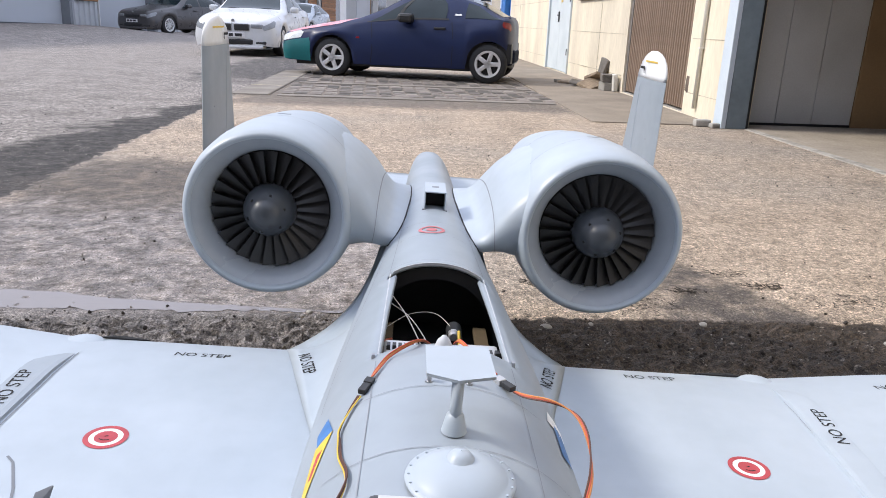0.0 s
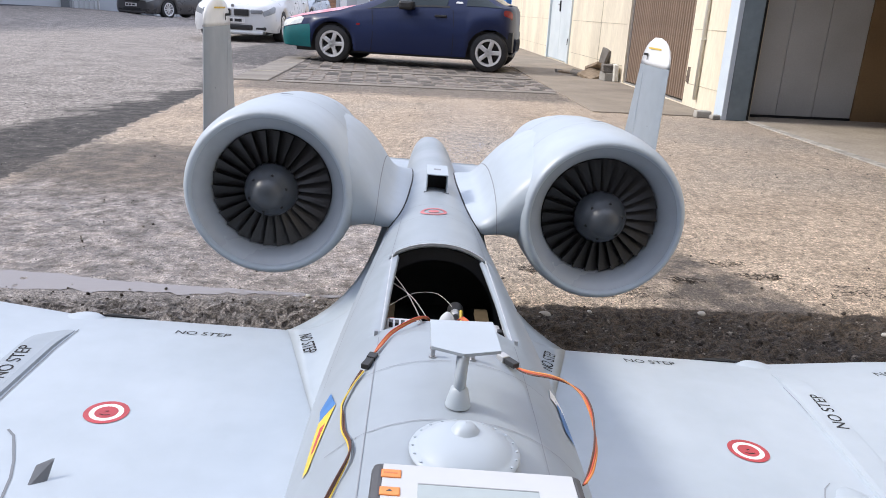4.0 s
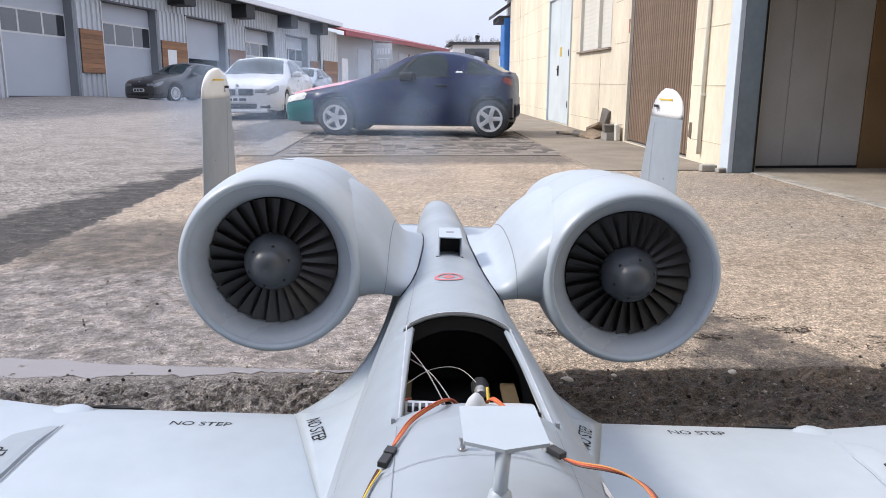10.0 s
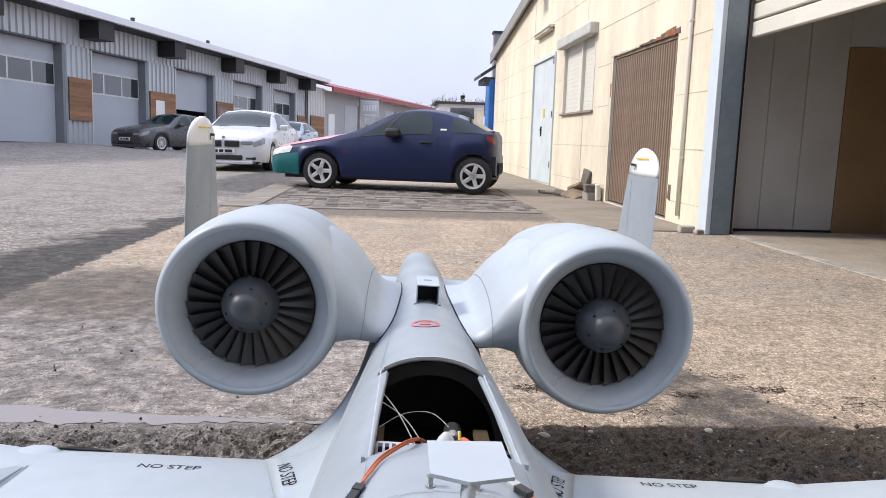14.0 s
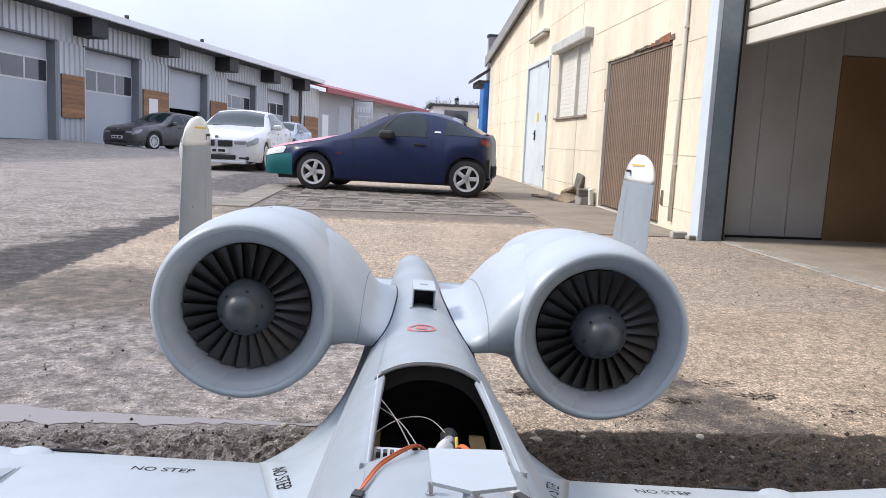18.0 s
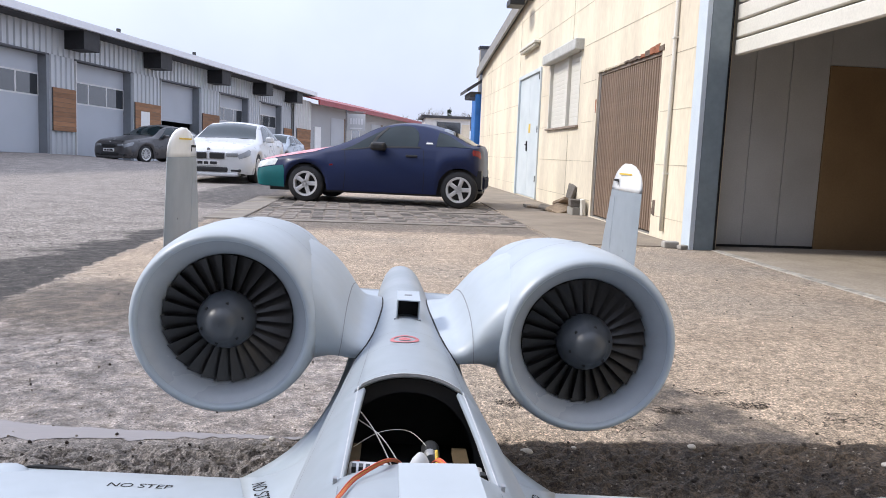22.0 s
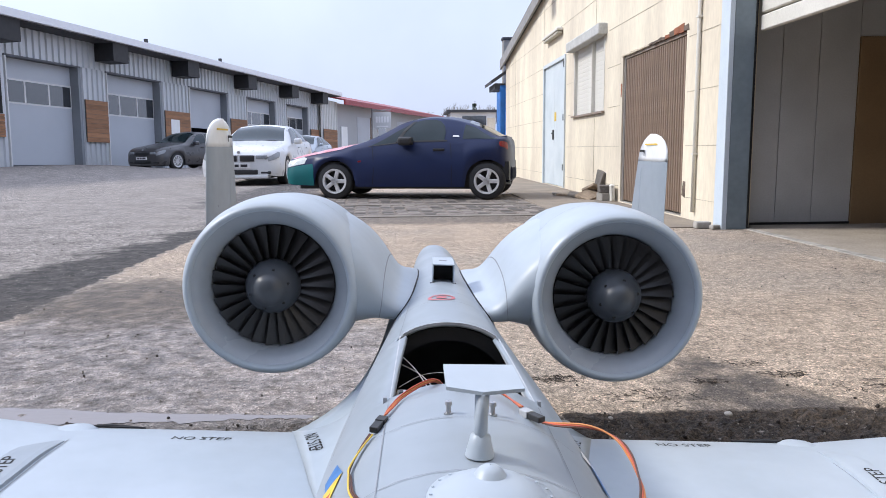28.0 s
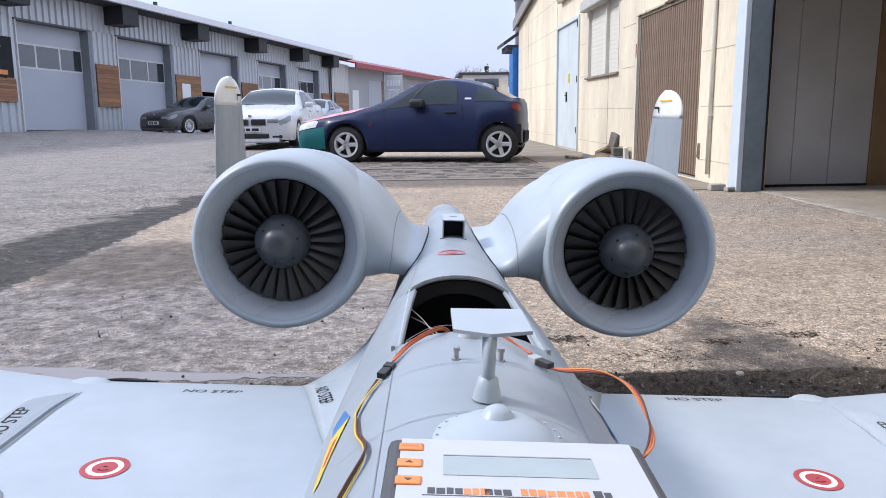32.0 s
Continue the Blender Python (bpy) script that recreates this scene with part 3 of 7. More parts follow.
def slatted_gate():
    g = thing("slatted_gate", pose(X0 + 0.05, 0, 0), "brown ribbed sheet metal gate in a rusty frame, closed", "gate")
    y0, y1, z0, z1 = GATE
    for a, c, p, q in ((y0, y0 + 0.05, 0.02, z1), (y1 - 0.07, y1, 0.02, z1), (y0 + 0.05, y1 - 0.07, z1 - 0.05, z1)):
        part("frame", cube(-0.03, 0.06, a, c, p, q, 0.006), mat("worn gate frame", (0.2, 0.18, 0.16), 0.7, vary=0.2) if a == y1 - 0.07 else M_GATEFR, g)
    n = 30
    w = (y1 - y0 - 0.14) / n
    bm = bmesh.new()
    slab(bm, [(0, 0, 0.05), (0, w * 0.28, 0.05), (-0.022, w * 0.4, 0.05), (-0.022, w * 0.88, 0.05), (0, w, 0.05), (0.012, w, 0.05), (0.012, 0, 0.05)], z1 - 0.11)
    s0 = part("slat", bm, M_BROWNSLAT, g)
    s0.matrix_basis = pose(0, y0 + 0.06, 0)
    for i in range(1, n):
        o = new("slat", s0.data)
        o.parent = g
        o.matrix_basis = pose(0, y0 + 0.06 + w * i, 0)
    part("sill", cube(-0.04, 0.06, y0, y1, -0.01, 0.03), M_CONC, g)


M_GATEFR = mat("rusty gate frame", (0.26, 0.23, 0.19), 0.75, vary=0.2, second=(0.2, 0.1, 0.05), amount=0.6)
slatted_gate()
lint = thing("broken_lintel", pose(X0, 0, 2.045), "broken plaster edge with bare brick above the gate", "lintel")
M_CRUMB = mat("dark crumbled mortar", (0.16, 0.12, 0.09), 0.95, vary=0.3, fine=40, bump=0.006)
M_PATCHP = mat("broken pale plaster", (0.55, 0.48, 0.36), 0.9, vary=0.2, fine=30, bump=0.006)
for i in range(17):
    y = 8.0 + i * 0.145
    h = 0.010 + (0.028 + 0.10 * abs(noise.noise(Vector((i * 1.7, 3, 0))))) * smoothstep(9.3, 8.1, y)
    bm = bmesh.new()
    box(bm, -0.008, 0.05, y, y + 0.145, -0.012, h, 0.003)
    for v in bm.verts:
        v.co += 0.022 * Vector((0, noise.noise(v.co * 9 + Vector((i, 0, 0))), noise.noise(v.co * 9 + Vector((0, i, 0)))))
    part("brick", bm, M_BRICK if i in (1, 2, 4) else (M_CRUMB if i < 9 else M_PATCHP), lint)
# plaster knocked off at the gate's foot and jamb
for i, (y, z, sy, sz) in enumerate(((7.99, 0.32, 0.035, 0.09), (10.44, 1.58, 0.025, 0.08))):
    bm = cube(-0.004, 0.03, y - sy, y + sy, z - sz, z + sz, 0.003)
    for v in bm.verts:
        v.co += 0.05 * Vector((0, noise.noise(v.co * 7 + Vector((i, 0, 0))), noise.noise(v.co * 7 + Vector((0, i, 0)))))
    part("plaster_loss", bm, M_CRUMB if i == 0 else M_BRICK, lint, m=pose(0, 0, -2.045))


def blue_door():
    d = thing("door_1", pose(X0 + 0.06, 0, 0), "pale blue steel double door with rust marks, closed", "door", "", "structure")
    y0, y1, z0, z1 = DOOR
    for a, c, p, q in ((y0, y0 + 0.07, 0.02, z1), (y1 - 0.07, y1, 0.02, z1), (y0 + 0.07, y1 - 0.07, z1 - 0.07, z1)):
        part("frame", cube(-0.09, 0.05, a, c, p, q, 0.005), M_PALEBLUE, d)
    m_ = (y0 + y1) / 2
    part("leaf", cube(-0.05, 0.0, y0 + 0.075, m_ - 0.004, 0.03, z1 - 0.075, 0.006), M_PALEBLUE, d)
    part("leaf", cube(-0.05, 0.0, m_ + 0.004, y1 - 0.075, 0.03, z1 - 0.075, 0.006), M_PALEBLUE, d)
    h = part("door_handle", cube(-0.075, -0.05, m_ + 0.05, m_ + 0.1, 0.95, 1.15, 0.006), M_TRIM, d, "black door handle")
    part("lever", cube(-0.1, -0.085, m_ + 0.0, m_ + 0.1, 1.07, 1.09, 0.004), M_TRIM, h)
    part("notice", cube(-0.056, -0.05, m_ - 0.18, m_ - 0.02, 1.32, 1.5), M_YELLOW, d, "faded yellow notice")
    for z in (0.35, 1.3, 2.3):
        part("hinge", cube(-0.1, -0.04, y0 + 0.05, y0 + 0.09, z, z + 0.12, 0.004), M_TRIM, d)


blue_door()


def shutter_window():
    w = thing("window_1", pose(X0, 0, 0), "window closed by a cream roller shutter under a shutter box", "window", "", "structure")
    y0, y1, z0, z1 = WIN
    k = (z1 - z0) / 16
    bm = bmesh.new()
    slab(bm, [(0.053, 0, 0), (0.05, 0, k * 0.06), (0.049, 0, k * 0.5), (0.05, 0, k * 0.94), (0.053, 0, k), (0.075, 0, k), (0.075, 0, 0)], y1 - y0, (0, 1, 0))
    s0 = part("slat", bm, M_SHUTTER, w)
    s0.matrix_basis = pose(0, y0, z0)
    for i in range(1, 16):
        o = new("slat", s0.data)
        o.parent = w
        o.matrix_basis = pose(0, y0, z0 + k * i)
    part("shutter_box", cube(-0.14, 0.02, y0 - 0.1, y1 + 0.12, z1 - 0.02, z1 + 0.15, 0.02), mat("weathered box", (0.5, 0.5, 0.47), 0.7, vary=0.1), w)
    part("window_sill", cube(-0.05, 0.05, y0 - 0.03, y1 + 0.03, z0 - 0.035, z0, 0.005), mat("rusty sill", (0.3, 0.24, 0.19), 0.8, vary=0.2), w)
    for y in (y0 + 0.02, (y0 * 0.62 + y1 * 0.38), y1 - 0.02):
        part("guide", cube(-0.008, 0.05, y - 0.02, y + 0.02, z0, z1), M_SHUTTER, w)


shutter_window()
wl_ = thing("wall_lamp", pose(X0, 15.1, 2.98), "long grimy bulkhead lamp on the wall", "lamp")
part("housing", cube(-0.13, 0.0, -0.75, 0.75, 0.03, 0.09, 0.02), M_SHUTTER, wl_)
part("diffuser", cube(-0.11, -0.01, -0.72, 0.72, -0.03, 0.03, 0.02), mat("yellowed diffuser", (0.45, 0.42, 0.33), 0.5), wl_)
pipe = thing("downpipe", pose(X0 - 0.026, 7.67, 0), "thin cream painted pipe up the wall", "pipe")
bm = bmesh.new()
tube(bm, [(0, 0, 0.1), (0, 0, 1.5), (0, 0, 5.0)], 0.021, 10, 1)
part("pipe_run", bm, M_SHUTTER, pipe, smooth=True)
for z in (0.7, 2.1, 3.5):
    part("clip", cube(-0.025, 0.026, -0.03, 0.03, z, z + 0.02), M_SHUTTER, pipe)
fl = thing("flood_lamp", pose(X0, 15.3, 3.98), "dark flood lamp on a bracket under the verge", "lamp")
part("bracket", cube(-0.3, 0.0, -0.03, 0.03, 0.0, 0.04), M_TRIM, fl)
part("lamp_head", cube(-0.5, -0.2, -0.2, 0.25, -0.14, -0.01, 0.02), M_TRIM, fl)

# hangar bay: steel post, part-opened sectional door, lining panels
post = thing("pillar", pose(0, 0, 0), "blue grey steel door post with a pale blue edge", "pillar", "", "structure")
part("post", cube(X0 - 0.008, 3.276, 6.87, 7.05, 0, 4.6, 0.006), M_PILLAR, post)
# Paler colour carries the light that falls on the post's left side.
part("edge_strip", cube(3.032, X0 - 0.010, 6.868, 7.06, 0.0, 4.6, 0.004), M_PILLAR_LIT, post, "pale blue edge, its colour lightened for the lit side")
part("guide_rail", cube(3.28, 3.31, 6.90, 7.15, 0.0, 2.6), M_TRIM, post, "black door guide")
part("rubber_seal", cube(3.318, 3.33, 6.96, 7.10, 0.0, 2.6), M_TRIM, post)
hd = thing("sectional_door", pose(X0 + 0.24, 0, 0), "cream sectional hangar door, partly raised", "door")
for i in range(5):
    z = 1.83 + i * 0.16
    bm = bmesh.new()
    slab(bm, [(0.0, 2.6, z + 0.012), (-0.008, 2.6, z + 0.02), (-0.008, 2.6, z + 0.14), (0, 2.6, z + 0.15), (0.04, 2.6, z + 0.15), (0.04, 2.6, z + 0.012)], 4.26, (0, 1, 0))
    part("door_panel", bm, M_SHUTTER, hd)
part("lintel_panel", cube(-0.004, 0.1, -6, 6.86, 2.625, 5.0), M_CREAM, hd)
struct("wall_pier", cube(X0, X0 + 0.3, -6, 2.6, 0, 5.0), M_CREAM, "cream plastered wall beside the hangar door", "wall")
part("marker", cube(-0.012, -0.008, 4.95, 5.08, 2.0, 2.06), M_SHUTTER, hd)
lining = thing("lining_wall", pose(0, 7.2, 0), "pale grey lining panels inside the hangar bay", "wall", "", "structure")
for a, c in ((3.335, 3.715), (3.721, 4.086), (4.093, 4.486)):
    part("panel", cube(a, c, 0.0, 0.05, 0.03, 3.4, 0.003), M_LAMPANEL, lining)
part("panel", cube(4.49, 9.0, 0.0, 0.05, 1.845, 3.4), M_LAMPANEL, lining)
part("brown_board", cube(4.494, 9.0, -0.012, 0.04, 0.0, 1.84, 0.003), M_OCHRE, lining, "large brown board")
part("base_rail", cube(X0 + 0.33, 4.49, -0.005, 0.05, 0.0, 0.03), M_TRIM, lining)
struct("floor", cube(X0 + 0.245, 9.0, -6, 7.2, -0.05, 0.006), mat("worn bay concrete", (0.37, 0.315, 0.25), 0.85, vary=0.16, scale=3, fine=60, bump=0.004, second=(0.28, 0.24, 0.19), amount=0.8), "plain concrete floor of the hangar bay", "floor")
struct("threshold", cube(X0 + 0.16, X0 + 0.245, 2.6, 6.86, -0.04, 0.009, 0.004), mat("chipped threshold", (0.42, 0.39, 0.34), 0.9, vary=0.25, fine=20, bump=0.01), "chipped concrete threshold strip", "trim")
struct("ceiling", cube(X0 + 0.3, 9.0, -6, 7.2, 3.4, 3.5), M_DARKGREY, "dark ceiling of the hangar bay", "ceiling")
struct("wall_inner", cube(9.0, 9.2, -6, 24, 0, 5), M_LAMPANEL, "pale grey back wall of the hangar bay", "wall")
struct("wall_south", cube(X0 + 0.3, 9.0, -6.2, -6, 0, 5), M_LAMPANEL, "pale grey end wall of the hangar bay", "wall")

# Unseen wall added behind the camera to dim light from the front.
struct("wall_behind", cube(-22, X0, -4.4, -4.1, 0, 8.0), mat("grey render", (0.17, 0.165, 0.16), 0.9, vary=0.08, scale=0.8), "plain grey unseen wall, added to cut light from behind the camera", "wall")

# rubble at the wall foot
random.seed(5)
M_SCRAP = mat("brown board scrap", (0.27, 0.205, 0.14), 0.9, vary=0.25, fine=30)
M_DARKCONC = mat("dirty concrete", (0.15, 0.135, 0.118), 0.95, vary=0.2, scale=5, fine=60, bump=0.006)
for i, (x, y, z, sx, sy, sz, rx, ry, a) in enumerate((
        (2.97, 10.72, 0.0, 0.20, 0.26, 0.115, 0, 0, 4), (2.965, 10.73, 0.118, 0.19, 0.25, 0.11, 0, 0, -3), (3.03, 10.56, 0.0, 0.05, 0.16, 0.24, 0, -4, 6),
        (2.84, 11.10, 0.04, 0.36, 0.30, 0.05, 14, -16, 30), (2.74, 11.32, 0.02, 0.40, 0.26, 0.04, 6, 8, -18), (2.95, 11.22, 0.10, 0.30, 0.34, 0.05, -18, 22, 12),
        (3.00, 11.30, 0.12, 0.07, 0.22, 0.30, 12, 10, 8), (2.62, 11.75, 0.005, 0.30, 0.12, 0.03, 0, 3, -35), (2.50, 11.95, 0.0, 0.09, 0.10, 0.05, 0, 0, 20))):
    bm = cube(-sx / 2, sx / 2, -sy / 2, sy / 2, 0, sz, 0.010)
    for v in bm.verts:
        v.co += Vector((noise.noise(v.co * 8 + Vector((i, 0, 0))), noise.noise(v.co * 8 + Vector((0, i, 0))), noise.noise(v.co * 8 + Vector((0, 0, i))) * 0.3)) * 0.035
    o = link("concrete_block" if i < 3 else "rubble_slab", bm, (M_CONC, M_DARKCONC, M_SHUTTER, M_SCRAP, M_DARKCONC, M_SCRAP, M_DARKCONC, M_SCRAP, M_STONE)[i])
    o.matrix_basis = pose(x, y, z + 0.01, rx, ry, a)
    tagged(o, "broken grey concrete block lying by the wall" if i < 3 else "broken slab leaning in the heap by the wall", "rubble", "rubble heap")
for i, (x, y, s) in enumerate(((2.90, 7.0, 0.075), (2.985, 6.90, 0.05))):
    o = link("loose_brick", cube(-s, s, -s * 0.6, s * 0.6, 0, s * 0.9, 0.012), M_STONE)
    o.matrix_basis = pose(x, y, 0, 0, 0, 20 * i)
    tagged(o, "broken pale brick by the door post", "brick", "bricks by the post")


# ---- workshop row across the yard ----
def wp(s, d, z=0.0):
    return W0 + U * s + NRM * d + Vector((0, 0, z))


WM = Matrix(((U.x, NRM.x, 0, W0.x), (U.y, NRM.y, 0, W0.y), (0, 0, 1, 0), (0, 0, 0, 1)))
BAYS = [(-9.0, -5.4), (-3.5, 0.0), (1.4, 5.0), (7.1, 10.65), (12.6, 16.05), (17.5, 20.7)]
DTOP, EAVE = 3.95, 4.95
# the row follows the gentle fall of the yard
FALL = radians(1.2)
WS = WM @ Matrix.Translation((-3, 0, 0)) @ Matrix(((math.cos(FALL), 0, math.sin(FALL), 0), (0, 1, 0, 0), (-math.sin(FALL), 0, math.cos(FALL), 0), (0, 0, 0, 1))) @ Matrix.Translation((3, 0, 0))
shop = thing("workshop_row", WS, "row of grey sheet-clad workshops with roller gates and larch panels", "building")


def clad(name, s0, s1, z0, z1, parent, material, d=0.0, pitch=0.3):
    """Trapezoid sheet with upright ribs, as one part."""
    n = max(1, round((s1 - s0) / pitch))
    w = (s1 - s0) / n
    pts = []
    for i in range(n):
        a = s0 + i * w
        pts += [(a, d - 0.06), (a + 0.32 * w, d - 0.06), (a + 0.42 * w, d), (a + 0.82 * w, d), (a + 0.92 * w, d - 0.06)]
    pts.append((s1, d - 0.06))
    bm = bmesh.new()
    loft(bm, [[(a, b, z0) for a, b in pts], [(a, b, z1) for a, b in pts]], closed=False)
    loft(bm, [[(s0, d - 0.2, z0), (s1, d - 0.2, z0)], [(s0, d - 0.2, z1), (s1, d - 0.2, z1)]], closed=False)
    return part(name, bm, material, parent)


prev = -14.0
for i, (a, c) in enumerate(BAYS):
    clad("cladding", prev, a, -0.1, DTOP, shop, M_CLAD)
    prev = c
clad("cladding", prev, 22.3, -0.1, DTOP, shop, M_CLAD)
clad("cladding", -14.0, 22.3, DTOP, EAVE, shop, M_CLAD)
clad("cladding", 22.3, 25.2, -0.1, EAVE - 0.3, shop, M_CLADW, 0.25)
part("core_wall", cube(-14, 25.2, -14, -5.2, 0, 4.8), M_CLAD, shop)
part("fascia", cube(-14.5, 24.3, 0.85, 1.0, EAVE, EAVE + 0.26, 0.01), M_FASCIA, shop, "pale metal roof edge")
bm = bmesh.new()
slab(bm, [(-14.5, 0.9, EAVE + 0.14), (24.3, 0.9, EAVE + 0.14), (24.3, -8, EAVE + 0.9), (-14.5, -8, EAVE + 0.9)], 0.08)
part("roof", bm, M_FASCIA, shop)
part("soffit", cube(-14.5, 24.3, -0.1, 0.86, EAVE - 0.03, EAVE + 0.02), M_ROOF, shop)
for s in (-9.3, -4.1, 1.25, 6.25, 11.75, 17.0, 21.6):
    part("beam_end", cube(s - 0.45, s + 0.45, 0.02, 0.85, EAVE - 0.70, EAVE - 0.03), M_BLACKBOX, shop, "black steel canopy bracket")
for s in (3.2, 9.0):
    part("vent_pipe", cube(s, s + 0.12, 0.5, 0.62, EAVE + 0.26, EAVE + 0.5), M_TRIM, shop)


def bay(s0, s1, z0, z1, kind):
    g = part("roller_gate", cube(s0 + 0.02, s1 - 0.1, -0.42, -0.35, z0 if kind != "open" else 2.1, z1), M_SECT, shop, "blue grey sectional gate" if kind != "open" else "half raised sectional gate")
    part("jamb", cube(s1 - 0.14, s1, -0.5, 0.01, z0 - 0.2, z1), M_JAMB, shop)
    part("jamb", cube(s0, s0 + 0.05, -0.5, 0.03, z0 - 0.2, z1), M_CLADW, shop)
    part("head", cube(s0, s1, -0.5, 0.015, z1 - 0.0, z1 + 0.06), M_FRAME, shop)
    if kind == "open":
        # black lining carries the shade of the open bay
        part("dark_bay", cube(s0, s1, -5.0, -4.9, z0, z1), M_UNLIT, shop)
        part("bay_side", cube(s1, s1 + 0.05, -5.0, -0.44, z0, z1), M_UNLIT, shop)
        part("bay_side", cube(s0 - 0.05, s0, -5.0, -0.44, z0, z1), M_UNLIT, shop)
        part("bay_lid", cube(s0, s1, -5.0, -0.44, z1, z1 + 0.05), M_UNLIT, shop)
    else:
        za, zb = (2.55, 3.2) if kind == "low" else (z0 + (z1 - z0) * 0.60, z0 + (z1 - z0) * 0.80)
        w = (s1 - s0 - 0.2) / 3
        for k in range(3):
            a = s0 + 0.06 + k * w
            part("pane", cube(a + 0.05, a + w - 0.04, -0.353, -0.34, za, zb), M_WINDOW, g)
        for k in range(4):
            a = s0 + 0.06 + k * w
            part("mullion", cube(a - 0.03, a + 0.04, -0.353, -0.335, za - 0.02, zb + 0.02), M_CLADW, g)
        for z in (za - 0.03, zb + 0.03):
            part("rail", cube(s0 + 0.04, s1 - 0.12, -0.353, -0.336, z - 0.03, z + 0.03), M_CLADW, g)
        part("bottom_seal", cube(s0 + 0.03, s1 - 0.12, -0.352, -0.34, z0 - 0.02, z0 + 0.05), M_FRAME, g)
    return g


for (a, c), z0, kind in zip(BAYS, (0.3, 0.3, 0.05, 0.0, 0.0, 0.0), ("shut", "shut", "shut", "open", "low", "low")):
    bay(a, c, z0, DTOP - 0.05, kind)


def boards(s0, s1, z0, z1, d=0.05, n=9):
    p = part("larch_panel", cube(s0, s1, d - 0.04, d, z0, z1), M_FRAME, shop, "panel of brown larch boards")
    h = (z1 - z0) / n
    for k in range(n):
        part("board", cube(s0, s1, d, d + 0.022, z0 + k * h + 0.006, z0 + (k + 1) * h - 0.004), M_WOOD, p)
    return p


boards(-5.3, -3.7, 1.25, 2.0)
boards(0.12, 1.35, 1.2, 2.78)
pn = boards(5.12, 7.05, 1.2, 2.72)
part("notice", cube(5.5, 6.15, 0.075, 0.085, 1.5, 2.35), M_WHITE, pn, "white notice board")
boards(10.8, 12.5, 1.2, 2.7)
boards(21.0, 22.3, 1.2, 2.6)
boards(22.5, 24.9, 1.2, 2.7, 0.32)
bs = part("banner", cube(-5.3, -3.75, 0.02, 0.06, 2.02, 3.3), M_INK, shop, "dark banner with plain white and orange bars")
for a, c, z, q in ((-5.0, -4.7, 2.9, 3.1), (-4.6, -4.2, 2.95, 3.1), (-4.8, -4.3, 2.7, 2.85), (-4.9, -4.4, 2.5, 2.6)):
    part("bar", cube(a, c, 0.06, 0.065, z, q), M_WHITE, bs)
for a, c in ((-5.1, -4.6), (-4.5, -4.0)):
    part("bar", cube(a, c, 0.06, 0.065, 2.1, 2.25), M_ORANGE, bs)

# red-roofed workshop further on
red = thing("red_roofed_workshop", WM, "low grey workshop with a red sheet roof edge", "building")
part("wall", cube(25.2, 56, -10, 0.15, -0.1, 4.0), mat("pale grey plaster", (0.40, 0.41, 0.42), 0.8, vary=0.04, scale=0.4), red)
bm = bmesh.new()
slab(bm, [(24.6, 1.1, 4.1), (56.5, 1.1, 4.1), (56.5, -6, 5.6), (24.6, -6, 5.6)], 0.1)
part("roof", bm, M_REDROOF, red)
part("fascia", cube(24.6, 56.5, 1.0, 1.12, 3.85, 4.18), M_REDROOF, red)
for a, c in ((29.5, 32.5), (40, 43), (48, 51)):
    gw = part("doorway", cube(a, c, 0.12, 0.17, 0, 3.2), M_SECT, red)
    part("reveal", cube(c, c + 0.5, 0.12, 0.2, 0, 3.25), mat("brown timber reveal", (0.22, 0.15, 0.1), 0.7), red)
for a, c in ((34.5, 36.5), (45, 47), (52.5, 54.5)):
    wn_ = part("window", cube(a, c, 0.14, 0.19, 1.2, 2.5), M_WINDOW, red)
    part("frame", cube(a - 0.1, c + 0.1, 0.13, 0.175, 1.1, 2.6), M_WHITE, wn_)
part("notice", cube(26.0, 27.2, 0.16, 0.24, 0.6, 2.4), M_WHITE, red)
ps = thing("hanging_sign", WM @ pose(30.6, 1.0, 0), "white hanging sign on a post, writing not readable", "sign")
part("post", cube(-0.06, 0.06, -0.06, 0.06, 0, 4.0), M_STEEL, ps)
part("arm", cube(-0.04, 0.04, -0.06, 1.5, 3.7, 3.78), M_STEEL, ps)
sb = part("sign_board", cube(-0.04, 0.04, 0.1, 1.5, 2.35, 3.6), M_LABEL, ps)
for k in range(5):
    part("bar", cube(-0.05, -0.04, 0.3 + k * 0.22, 0.45 + k * 0.22, 2.8, 3.25), M_FASCIA, sb)
part("bar", cube(-0.05, -0.04, 0.35, 1.3, 2.45, 2.55), M_FASCIA, sb)

# far hut, blue tarpaulin, chimney
hut = thing("far_hut", pose(3.7, 62, 0), "small white hut with a dark window and flat dark roof", "building")
part("wall", cube(0.25, 4.0, 0, 5, 0, 3.75), M_WHITE, hut)
part("roof", cube(-0.1, 4.2, -0.4, 5.3, 3.75, 3.95), M_ROOF, hut)
part("window", cube(1.2, 3.2, -0.06, 0.0, 2.55, 3.45), M_WINDOW, hut)
part("door", cube(3.3, 3.95, -0.05, 0.0, 0, 3.3), M_CREAM, hut)
an = thing("lean_to", pose(0, 0, 0), "dark-roofed lean-to hung with a blue tarpaulin", "shed")
bm = bmesh.new()
slab(bm, [(2.66, 22.4, 2.70), (2.66, 24.2, 2.70), (3.14, 24.2, 3.02), (3.14, 22.4, 3.02)], 0.1)
part("roof", bm, M_ROOF, an)
part("tarpaulin", cube(2.93, 3.1, 22.45, 22.62, 0.0, 2.66, 0.03), M_BLUETARP, an, "blue tarpaulin sheet")
part("wall", cube(3.4, 6, 22.65, 27, 0, 2.8), M_BLUETARP, an)
